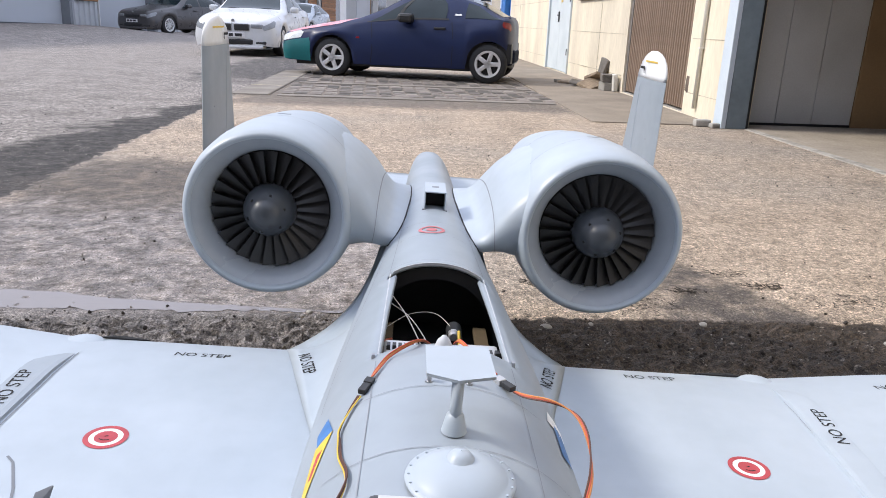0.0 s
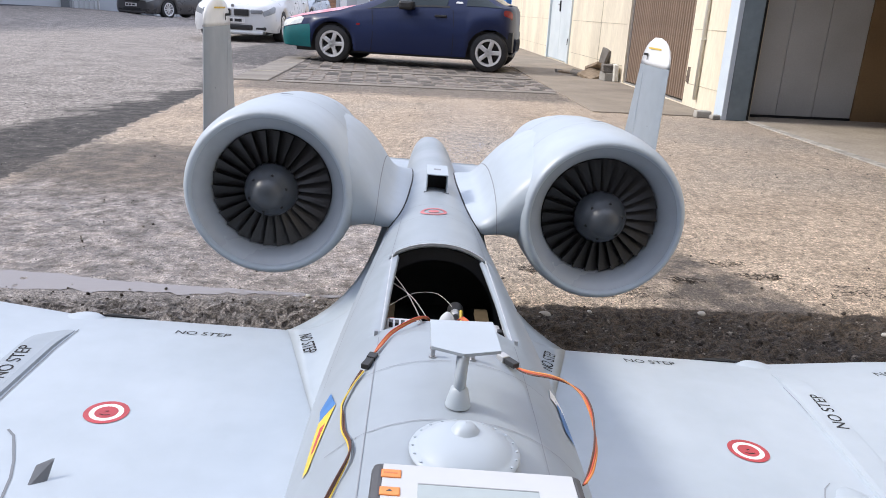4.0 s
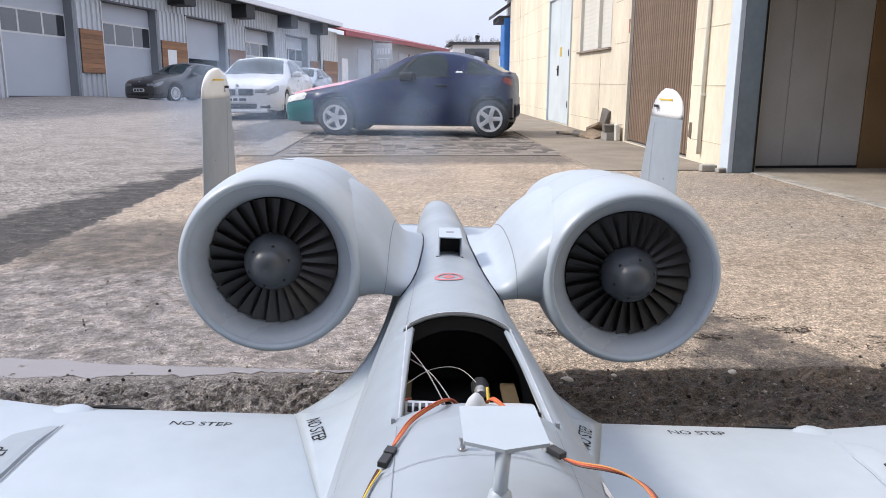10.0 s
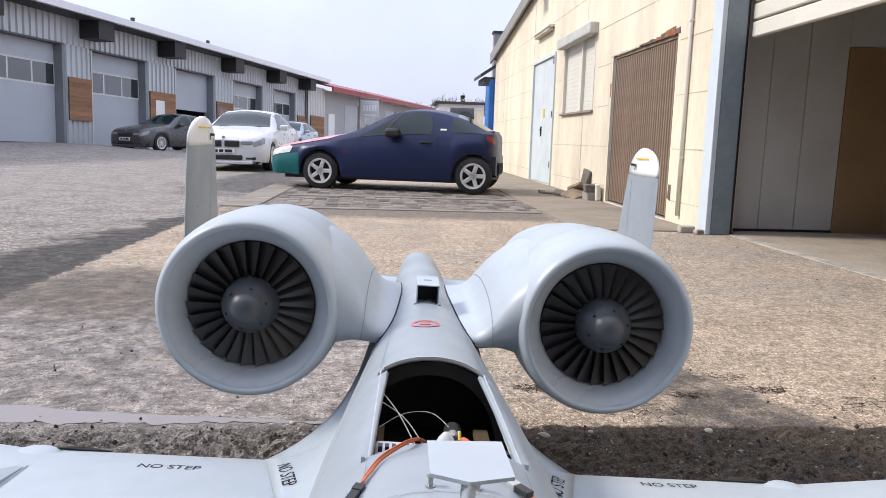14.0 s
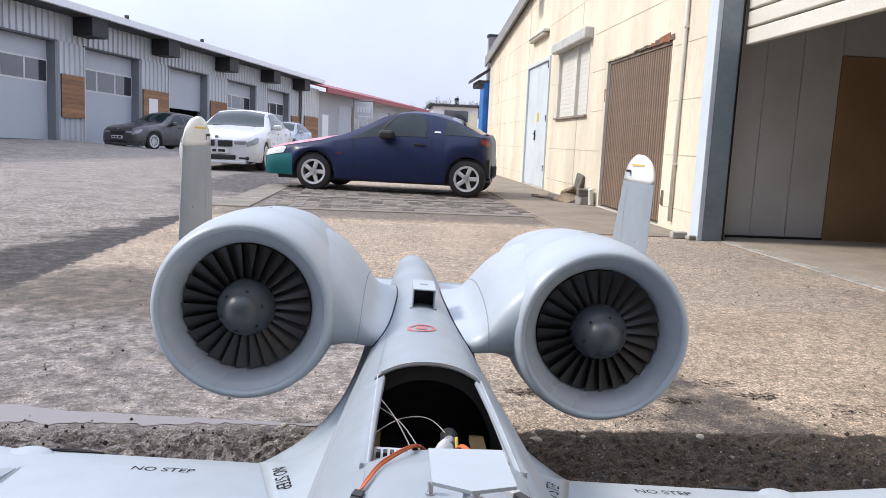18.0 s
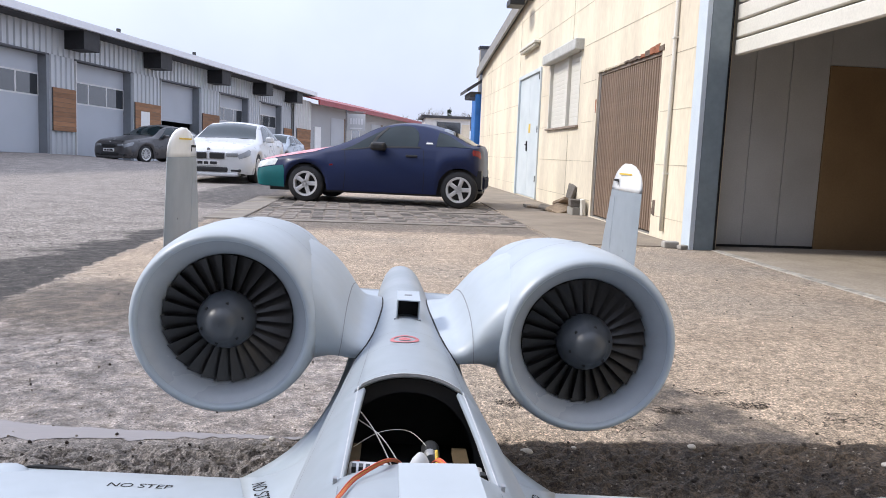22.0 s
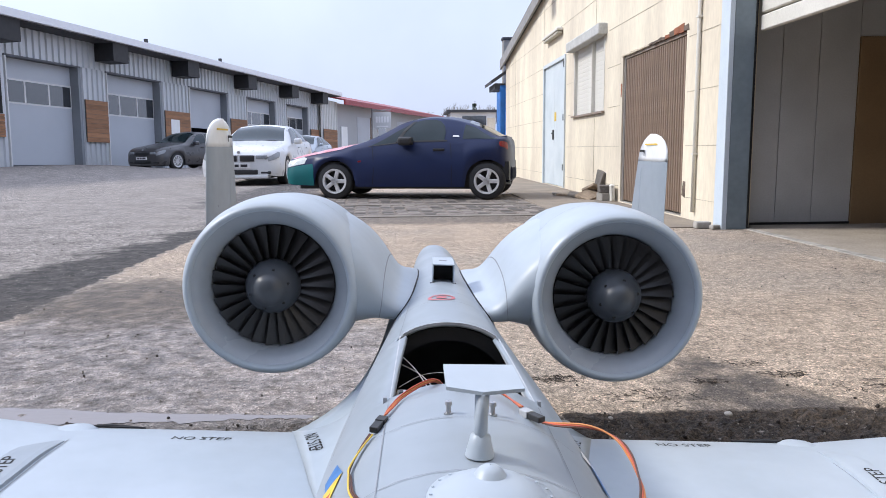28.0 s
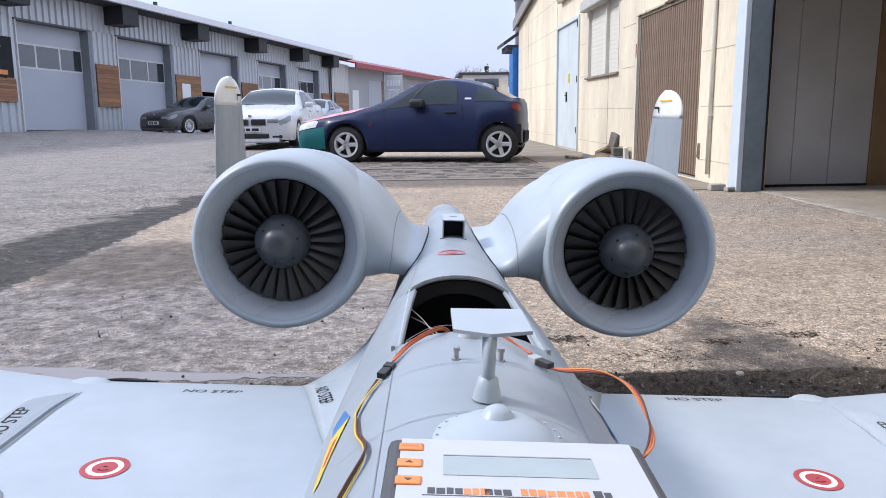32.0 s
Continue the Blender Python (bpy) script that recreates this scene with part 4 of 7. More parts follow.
part("soffit_beam", cube(2.78, 3.1, 22.5, 24.0, 2.56, 2.72), M_ROOF, an)
ch = thing("chimney", pose(3.68, 26.2, 0), "square grey rendered chimney stack", "chimney")
part("chimney_shaft", cube(-0.17, 0.17, -0.17, 0.17, 2.5, 4.5), M_CONC, ch)
part("cap", cube(-0.21, 0.21, -0.21, 0.21, 4.5, 4.58), M_ROOF, ch)


# ---- cars ----
def car_surface(tab, wheels, R):
    """A point on the body: x along the car, v from the sill (0) over the belt (1) and the roof edge (2) to the middle (3)."""
    def P(x, v, off=0.0):
        zs, zb, zr, zm, wb, wr = lerp(tab, x)
        for xw in wheels:
            d = abs(x - xw)
            if d < R:
                zs = max(zs, math.sqrt(R * R - d * d) + 0.28)
        zs = min(zs, zb - 0.04)
        if v <= 1:
            y = wb * (0.955 + 0.075 * math.sin(math.pi * min(1, 0.12 + v * 0.8)) - 0.03 * v * v)
            z = zs + (zb - zs) * v
        elif v <= 2:
            t = v - 1
            e = t + 0.10 * math.sin(math.pi * t)
            y0 = wb * (0.955 + 0.075 * math.sin(math.pi * 0.92) - 0.03)
            y, z = y0 + (wr - y0) * (t - 0.06 * math.sin(math.pi * t)), zb + (zr - zb) * e
        else:
            t = v - 2
            y, z = wr * (1 - t), zr + (zm - zr) * math.sin(t * math.pi / 2)
        if off:
            q = Vector((0, y, z)) - Vector((0, 0, zb - 0.25))
            q.normalize()
            y, z = y + off * q.y, z + off * q.z
        return Vector((x, y, z))
    return P


def patch(P, side, xs, vs, off=0.006):
    """A piece of the body's skin, lifted a little: xs and vs are rows of equal length of corner lines."""
    bm = bmesh.new()
    rings = []
    for x0, x1, v in [(a, c, v) for (a, c), v in zip(xs, vs)]:
        rings.append([(lambda p: (p.x, p.y * side, p.z))(P(x0 + (x1 - x0) * k / 14, v, off)) for k in range(15)])
    loft(bm, rings, closed=False)
    return bm


def wheel(name, parent, x, y, r, w, m_rim, spokes, side):
    wh = part(name, bmesh.new(), M_RUBBER, parent)
    wh.matrix_basis = pose(x, y, r)
    bm = bmesh.new()
    lathe(bm, [(-w / 2, r * 0.64), (-w / 2, r * 0.9), (-w / 2 + 0.02, r * 0.985), (-w / 4, r), (w / 4, r), (w / 2 - 0.02, r * 0.985), (w / 2, r * 0.9), (w / 2, r * 0.64), (0, r * 0.62), (-w / 2, r * 0.64)], 36, "y")
    part("tyre", bm, M_RUBBER, wh, smooth=True)
    bm = bmesh.new()
    f = side * w / 2
    lathe(bm, [(f * 0.96, r * 0.70), (f * 1.03, r * 0.69), (f * 0.98, r * 0.58), (f * 0.5, r * 0.58), (-f * 0.5, r * 0.58)], 36, "y")
    for k in range(spokes):
        a = 2 * math.pi * k / spokes + 0.3
        m_ = Matrix.Rotation(a, 4, "Y")
        box(bm, -0.032 if spokes < 8 else -0.018, 0.032 if spokes < 8 else 0.018, min(f * 0.55, f * 0.95), max(f * 0.55, f * 0.95), 0.0, r * 0.62, 0.012, m_)
    disc(bm, (0, f * 0.5, 0), r * 0.2, "y", f * 0.45, 20)
    part("rim", bm, m_rim, wh, smooth=False)
    bm = bmesh.new()
    disc(bm, (0, -f * 0.2, 0), r * 0.58, "y", f * 0.25, 24)
    part("brake_disc", bm, M_TRIM, wh)
    return wh


def car(name, m, label, tab, wheels, R, tr, paint, rim, spokes, wins, x0, x1):
    c = thing(name, m, label, "car")
    P = car_surface(tab, wheels, R)
    vs = [0, 0.12, 0.3, 0.5, 0.7, 0.85, 0.95, 1, 1.08, 1.3, 1.55, 1.8, 1.92, 2, 2.1, 2.35, 2.7, 3]
    xs = sorted(list(np.linspace(x0, x1, 90)) + [x1 - d for d in (0.006, 0.013, 0.02, 0.028, 0.055, 0.07)])
    bm = bmesh.new()
    rings = []
    for x in xs:
        half = [P(x, v) for v in vs]
        rings.append([tuple(p) for p in half] + [(p.x, -p.y, p.z) for p in reversed(half[:-1])])
    loft(bm, rings, closed=False)
    for r in (rings[0], rings[-1]):
        k = [bm.verts.new(p) for p in r]
        bm.faces.new(k)
    bmesh.ops.remove_doubles(bm, verts=bm.verts, dist=0.0005)
    bmesh.ops.recalc_face_normals(bm, faces=bm.faces)
    body = part("body", bm, paint, c, smooth=True)
    me = body.data
    me.set_sharp_from_angle(angle=radians(38))
    part("underbody", cube(x0 + 0.25, x1 - 0.25, -0.62, 0.62, 0.16, 0.4), M_TRIM, c)
    wb = lerp(tab, 0)[4]
    for xw in wheels:
        part("wheel_arch", cube(xw - R, xw + R, -wb * 0.86, wb * 0.86, 0.3, 0.3 + R * 0.85), M_TRIM, c)
        for s in (1, -1):
            wheel("wheel", c, xw, s * (wb - 0.11), tr, 0.2, rim, spokes, s)
    for nm, sides, xr, vr, material in wins:
        for s in sides:
            part(nm, patch(P, s, xr, vr), material, c, smooth=True)
    return c, P


# dark blue coupe: rows of x, sill, belt, roof edge, middle, half width, roof half width
COUPE = [(-2.10, 0.30, 0.52, 0.58, 0.60, 0.52, 0.40), (-2.02, 0.24, 0.56, 0.63, 0.65, 0.70, 0.54), (-1.80, 0.22, 0.62, 0.69, 0.72, 0.76, 0.62), (-1.2, 0.2, 0.73, 0.80, 0.84, 0.80, 0.66),
         (-0.8, 0.2, 0.80, 0.88, 0.91, 0.80, 0.66), (-0.45, 0.2, 0.83, 1.02, 1.06, 0.80, 0.60), (-0.1, 0.2, 0.85, 1.19, 1.23, 0.80, 0.54), (0.3, 0.2, 0.86, 1.26, 1.305, 0.80, 0.52), (0.7, 0.2, 0.87, 1.225, 1.275, 0.80, 0.52),
         (1.05, 0.2, 0.90, 1.12, 1.175, 0.80, 0.54), (1.30, 0.2, 0.91, 1.0, 1.055, 0.785, 0.575), (1.39, 0.21, 0.92, 0.965, 1.0, 0.765, 0.57), (1.45, 0.23, 0.92, 0.955, 0.985, 0.73, 0.55), (1.49, 0.24, 0.915, 0.95, 0.975, 0.68, 0.52), (1.52, 0.25, 0.89, 0.93, 0.95, 0.61, 0.47), (1.545, 0.26, 0.84, 0.88, 0.90, 0.50, 0.40), (1.56, 0.27, 0.74, 0.79, 0.81, 0.38, 0.32), (1.57, 0.28, 0.62, 0.68, 0.70, 0.24, 0.2)]
both = (1, -1)
CAR_M = pose(0.27, 12.33, 0, 0, 0, -13)
coupe, PC = car("coupe", CAR_M, "dark blue two-door coupe with a teal bumper and faded pink bonnet", COUPE, (-1.215, 1.215), 0.335, 0.285, M_BLUECAR, M_ALLOY, 5,
    [("side_window", both, [(-0.62, 0.55), (-0.45, 0.57), (-0.22, 0.55), (0.02, 0.48), (0.16, 0.40)], [1.1, 1.35, 1.6, 1.82, 1.9], M_GLASSCAR),
     ("quarter_window", both, [(0.84, 1.41), (0.85, 1.27), (0.86, 1.12), (0.87, 1.03)], [1.12, 1.4, 1.68, 1.85], M_GLASSCAR),
     ("windscreen", both, [(-0.72, -0.06), (-0.70, -0.02), (-0.68, 0.0), (-0.68, 0.02)], [2.04, 2.3, 2.65, 3.0], M_GLASSCAR),
     ("rear_window", both, [(0.92, 1.42), (0.9, 1.44), (0.89, 1.45)], [2.1, 2.5, 3.0], M_GLASSCAR),
     ("bumper", both, [(-2.095, -1.56), (-2.095, -1.56), (-2.09, -1.56), (-2.06, -1.58)], [0.02, 0.35, 0.6, 0.78], M_TEAL),
     ("bonnet", both, [(-1.90, -1.1), (-1.98, -0.92), (-2.01, -0.82), (-2.02, -0.8), (-2.02, -0.8)], [1.45, 1.9, 2.25, 2.6, 3.0], M_PINK),
     ("headlamp", both, [(-2.04, -1.72), (-2.04, -1.68), (-2.02, -1.74)], [0.82, 1.0, 1.4], M_CLEAR),
     ("tail_lamp", both, [(1.42, 1.52), (1.40, 1.528), (1.41, 1.52)], [0.72, 0.82, 0.93], M_TAIL),
     ("indicator", both, [(-0.82, -0.77), (-0.82, -0.77)], [0.64, 0.68], M_TAIL),
     ("door_gap", both, [(-0.6, -0.588), (-0.57, -0.558), (-0.58, -0.568), (-0.6, -0.588)], [0.05, 0.4, 0.8, 1.0], M_SEAM),
     ("door_gap", both, [(0.66, 0.672), (0.67, 0.682), (0.66, 0.672), (0.64, 0.652)], [0.05, 0.4, 0.8, 1.0], M_SEAM),
     ("window_seal", both, [(-0.66, 0.60), (-0.66, 0.60)], [1.06, 1.11], M_TRIM),
     ("badge", both, [(0.68, 0.79), (0.69, 0.78)], [1.2, 1.26], M_FASCIA),
     ("bonnet_edge", both, [(-2.055, -2.045), (-2.055, -2.045)], [0.80, 1.5], M_TRIM)], -2.10, 1.57)
for s in both:
    mi = part("mirror", cube(-0.14, 0.08, min(s * 0.76, s * 0.98), max(s * 0.76, s * 0.98), 0.84, 0.97, 0.04), M_TRIM, coupe)
    part("door_handle", cube(0.38, 0.56, min(s * 0.77, s * 0.805), max(s * 0.77, s * 0.805), 0.755, 0.79, 0.008), M_TRIM, coupe)
part("spoiler_lip", cube(1.36, 1.50, -0.5, 0.5, 0.955, 0.972, 0.008), M_BLUECAR, coupe)
part("rear_bumper", cube(1.30, 1.582, -0.46, 0.46, 0.26, 0.52, 0.07), M_BLUEDARK, coupe, "dark blue plastic bumper")
for s in both:
    part("window_post", patch(PC, s, [(-0.22, -0.16), (-0.11, -0.05), (0.03, 0.09)], [1.1, 1.5, 1.88], 0.014), M_TRIM, coupe)
part("exhaust_tip", disc(bmesh.new(), (1.43, -0.35, 0.25), 0.03, "x", 0.12, 12), M_STEEL, coupe)

SALOON = [(-2.31, 0.24, 0.57, 0.66, 0.69, 0.62, 0.45), (-2.22, 0.21, 0.65, 0.74, 0.77, 0.80, 0.62), (-1.9, 0.2, 0.74, 0.82, 0.86, 0.88, 0.72), (-1.1, 0.2, 0.86, 0.93, 0.97, 0.90, 0.74), (-0.75, 0.2, 0.90, 1.0, 1.03, 0.90, 0.70),
          (-0.2, 0.2, 0.92, 1.27, 1.32, 0.90, 0.60), (0.3, 0.2, 0.93, 1.37, 1.42, 0.90, 0.58), (1.0, 0.2, 0.95, 1.33, 1.39, 0.90, 0.58), (1.5, 0.2, 0.97, 1.12, 1.19, 0.89, 0.62), (1.85, 0.22, 0.97, 1.04, 1.07, 0.87, 0.66), (2.2, 0.26, 0.90, 0.98, 1.02, 0.80, 0.62), (2.31, 0.3, 0.6, 0.7, 0.75, 0.7, 0.55)]


def saloon(name, m, label, paint, hatch=False):
    tab = SALOON
    if hatch:
        tab = [(x * 0.92, a, b, c * 1.02, d * 1.02, e, f) for x, a, b, c, d, e, f in SALOON[:8]] + [(1.45, 0.2, 0.97, 1.24, 1.30, 0.89, 0.58), (1.8, 0.22, 0.97, 1.08, 1.14, 0.86, 0.6), (2.0, 0.28, 0.90, 0.97, 1.0, 0.8, 0.6), (2.08, 0.32, 0.6, 0.7, 0.73, 0.7, 0.5)]
    k = 0.92 if hatch else 1.0
    x0, x1 = tab[0][0], tab[-1][0]
    w = (-1.40 * k, 1.41 * k)
    c, P = car(name, m, label, tab, w, 0.38, 0.33, paint, M_ALLOY, 10, [
        ("side_window", both, [(-0.62 * k, 0.32), (-0.4 * k, 0.32), (-0.15 * k, 0.32), (0.0, 0.32)], [1.1, 1.4, 1.7, 1.86], M_GLASSCAR),
        ("rear_side_window", both, [(0.4, 1.42), (0.4, 1.3), (0.4, 1.15), (0.4, 1.02)], [1.1, 1.4, 1.7, 1.86], M_GLASSCAR),
        ("windscreen", both, [(-0.78 * k, -0.06), (-0.8 * k, -0.04), (-0.82 * k, -0.02), (-0.82 * k, -0.02)], [2.03, 2.3, 2.65, 3.0], M_GLASSCAR),
        ("rear_window", both, [(1.12, 1.72), (1.1, 1.74), (1.1, 1.75)], [2.1, 2.5, 3.0], M_GLASSCAR),
        ("headlamp", both, [(-2.29 * k, -2.06 * k), (-2.29 * k, -1.94 * k), (-2.28 * k, -1.98 * k)], [0.84, 0.98, 1.25], M_LAMP),
        ("tail_lamp", both, [(1.9 * k, x1 - 0.06), (1.9 * k, x1 - 0.05)], [0.75, 0.95], M_TAIL),
        ("door_gap", both, [(-0.62 * k, -0.608 * k), (-0.6 * k, -0.588 * k), (-0.62 * k, -0.608 * k)], [0.05, 0.5, 1.0], M_TRIM),
        ("door_gap", both, [(0.36, 0.372), (0.37, 0.382), (0.36, 0.372)], [0.05, 0.5, 1.0], M_TRIM)], x0, x1)
    f = x0
    for s in both:
        part("mirror", cube(-0.5 * k, -0.28 * k, min(s * 0.86, s * 1.04), max(s * 0.86, s * 1.04), 0.93, 1.06, 0.04), paint, c)
        for xx in (-0.05, 0.95):
            part("door_handle", cube(xx, xx + 0.18, min(s * 0.88, s * 0.915), max(s * 0.88, s * 0.915), 0.83, 0.86, 0.008), paint, c)
        if not hatch:
            gr = part("grille", cube(f - 0.03, f + 0.12, min(s * 0.02, s * 0.36), max(s * 0.02, s * 0.36), 0.525, 0.685, 0.03), M_STEEL, c, "chromed grille surround")
            part("grille_mesh", cube(f - 0.036, f + 0.1, min(s * 0.026, s * 0.354), max(s * 0.026, s * 0.354), 0.531, 0.679, 0.03), M_TRIM, gr)
        part("lamp_housing", cube(f - 0.022, f + 0.14, min(s * 0.38, s * 0.63), max(s * 0.38, s * 0.62), 0.585, 0.675, 0.025), M_LAMP, c, "clear headlamp glass")
        part("fog_lamp_inlet", cube(f - 0.005, f + 0.2, min(s * 0.47, s * 0.70), max(s * 0.47, s * 0.66), 0.255, 0.325, 0.025), M_TRIM, c)
        part("wiper", cube(-0.80 * k, -0.74 * k, min(s * 0.04, s * 0.5), max(s * 0.04, s * 0.5), 1.0, 1.015), M_TRIM, c)
    if hatch:
        part("grille", cube(f - 0.03, f + 0.12, -0.33, 0.33, 0.54, 0.66, 0.03), M_TRIM, c)
    part("lower_grille", cube(f - 0.025, f + 0.2, -0.42, 0.42, 0.25, 0.36, 0.03), M_TRIM, c)
    part("bumper_lip", cube(f - 0.028, f + 0.3, -0.64, 0.64, 0.16, 0.24, 0.03), paint, c)
    pl = part("plate_panel", cube(f - 0.045, f - 0.03, -0.26, 0.26, 0.39, 0.50, 0.003), M_PLATE, c)
    for a0, a1 in ((-0.2, -0.05), (-0.01, 0.08), (0.11, 0.22)):
        part("bar", cube(f - 0.048, f - 0.045, a0, a1, 0.415, 0.475), M_TRIM, pl)
    part("badge", disc(bmesh.new(), (f + 0.02, 0, 0.735), 0.035, "x", 0.02, 16), M_STEEL, c)
    return c


saloon("white_saloon", pose(-3.5, 18.85, 0, 0, 0, 87), "white four-door saloon parked in the yard, seen from its front", M_WHITECAR)
saloon("grey_hatchback", pose(-8.55, 29.5, 0.07, 0, 0, 62.5), "dark grey hatchback parked before the workshop gates", M_GREYCAR, True)
saloon("silver_hatchback", pose(-4.6, 34.5, 0, 0, 0, 80), "silver blue hatchback parked behind the other cars", M_SILVERCAR, True)


# ---- the model jet: x across, y towards the tail, z up; its own yaw and slight lean ----
JET = pose(0.051, 1.0, 0, 0, 2.4, -1.5)
jet = thing("model_jet", JET, "large grey twin-engined model attack jet standing on its wheels", "model aircraft")
FUS = [(-1.6, 0.012, 0.415, 0.44), (-1.52, 0.05, 0.37, 0.475), (-1.3, 0.085, 0.32, 0.535), (-1.0, 0.105, 0.30, 0.575), (-0.7, 0.118, 0.29, 0.60), (-0.5, 0.122, 0.285, 0.606), (-0.3, 0.118, 0.285, 0.597), (-0.1, 0.106, 0.295, 0.585),
       (0.1, 0.088, 0.315, 0.581), (0.3, 0.073, 0.345, 0.577), (0.6, 0.060, 0.385, 0.562), (0.9, 0.05, 0.415, 0.542), (1.1, 0.036, 0.445, 0.518), (1.18, 0.016, 0.465, 0.495)]
HATCH = (-0.385, -0.113, 0.058)


def fus_ring(y, grow=0.0, n=48):
    w, zb, zt = lerp(FUS, y)
    w, zb, zt = w + grow, zb - grow, zt + grow
    zc, out = zb + (zt - zb) * 0.52, []
    for k in range(n):
        a = 2 * math.pi * k / n + math.pi / n
        c, s = math.cos(a), math.sin(a)
        e = 0.92 if s > 0 else 0.62
        out.append((w * math.copysign(abs(c) ** e, c), y, zc + ((zt - zc) if s > 0 else (zc - zb)) * math.copysign(abs(s) ** 0.86, s)))
    return out


def fus_top(x, y):
    """Height of the skin above (x, y)."""
    w, zb, zt = lerp(FUS, y)
    zc = zb + (zt - zb) * 0.52
    c = min(1.0, abs(x) / w) ** (1 / 0.92)
    return zc + (zt - zc) * math.sqrt(max(0.0, 1 - c * c)) ** 0.86


def fus_side(y, z):
    """Half width of the skin at (y, z)."""
    w, zb, zt = lerp(FUS, y)
    zc = zb + (zt - zb) * 0.52
    h = (zt - zc) if z > zc else (zc - zb)
    v = min(1.0, abs(z - zc) / h) ** (1 / 0.86)
    return w * max(0.0, 1 - v * v) ** (0.5 * (0.92 if z > zc else 0.62))


def fuselage():
    ys = sorted({*[round(v, 4) for v in np.linspace(-1.6, 1.18, 90)], HATCH[0], HATCH[1]})
    rings = [fus_ring(y) for y in ys]

    def skip(i, j):
        ym = (ys[i] + ys[i + 1]) / 2
        a, c = rings[i][j], rings[i][(j + 1) % 48]
        return HATCH[0] < ym < HATCH[1] and a[2] > 0.5 and abs((a[0] + c[0]) / 2) < HATCH[2]
    bm = bmesh.new()
    loft(bm, rings, caps=(True, True), skip=skip)
    bmesh.ops.recalc_face_normals(bm, faces=bm.faces)
    # the skin's grey has that person's shade mixed in
    fu = part("fuselage", bm, M_BODY_SHADED, jet, smooth=True)
    so = fu.modifiers.new("skin", "SOLIDIFY")
    so.thickness, so.offset = 0.004, -1
    return fu


fus = fuselage()


def wing_section(x):
    """Rows of (y, z) round the wing at span station x: over the top from the tail edge to the nose, and back below."""
    ax = abs(x)
    k = smoothstep(0.5, 1.45, ax)
    chord = 0.60 - 0.2 * k
    te = 0.004 - 0.05 * k
    z0 = 0.396 + (0.0 if ax < 0.5 else (ax - 0.5) * 0.12)
    top = [(0.0, 0.004), (0.05, 0.013), (0.12, 0.020), (0.25, 0.026), (0.45, 0.029), (0.62, 0.030), (0.75, 0.027), (0.85, 0.019), (0.93, 0.006), (1.0, -0.022)]
    low = [(0.97, -0.045), (0.85, -0.062), (0.6, -0.070), (0.3, -0.045), (0.08, -0.012)]
    f = chord / 0.6
    return [(te - u * chord, z0 + h * f) for u, h in top + low]


def wing_z(x, y):
    sec = wing_section(x)[:10]
    for (ya, za), (yb, zb) in zip(sec[:-1], sec[1:]):
        if yb <= y <= ya:
            return za + (zb - za) * (y - ya) / (yb - ya)
    return sec[-1][1]


for s in (1, -1):
    bm = bmesh.new()
    loft(bm, [[(s * x, y, z) for y, z in wing_section(x)] for x in (0.06, 0.2, 0.35, 0.5, 0.65, 0.85, 1.1, 1.35, 1.44, 1.46)], caps=(True, True))
    bmesh.ops.recalc_face_normals(bm, faces=bm.faces)
    w = part("wing", bm, M_GREY, jet, smooth=True)
    w.data.set_sharp_from_angle(angle=radians(50))


# nacelles, fans and pylons
NX, NZ, NY = 0.2495, 0.583, 0.068


def NTILT(s):
    return pose(s * NX, NY, NZ, -1.0, 0, 0)


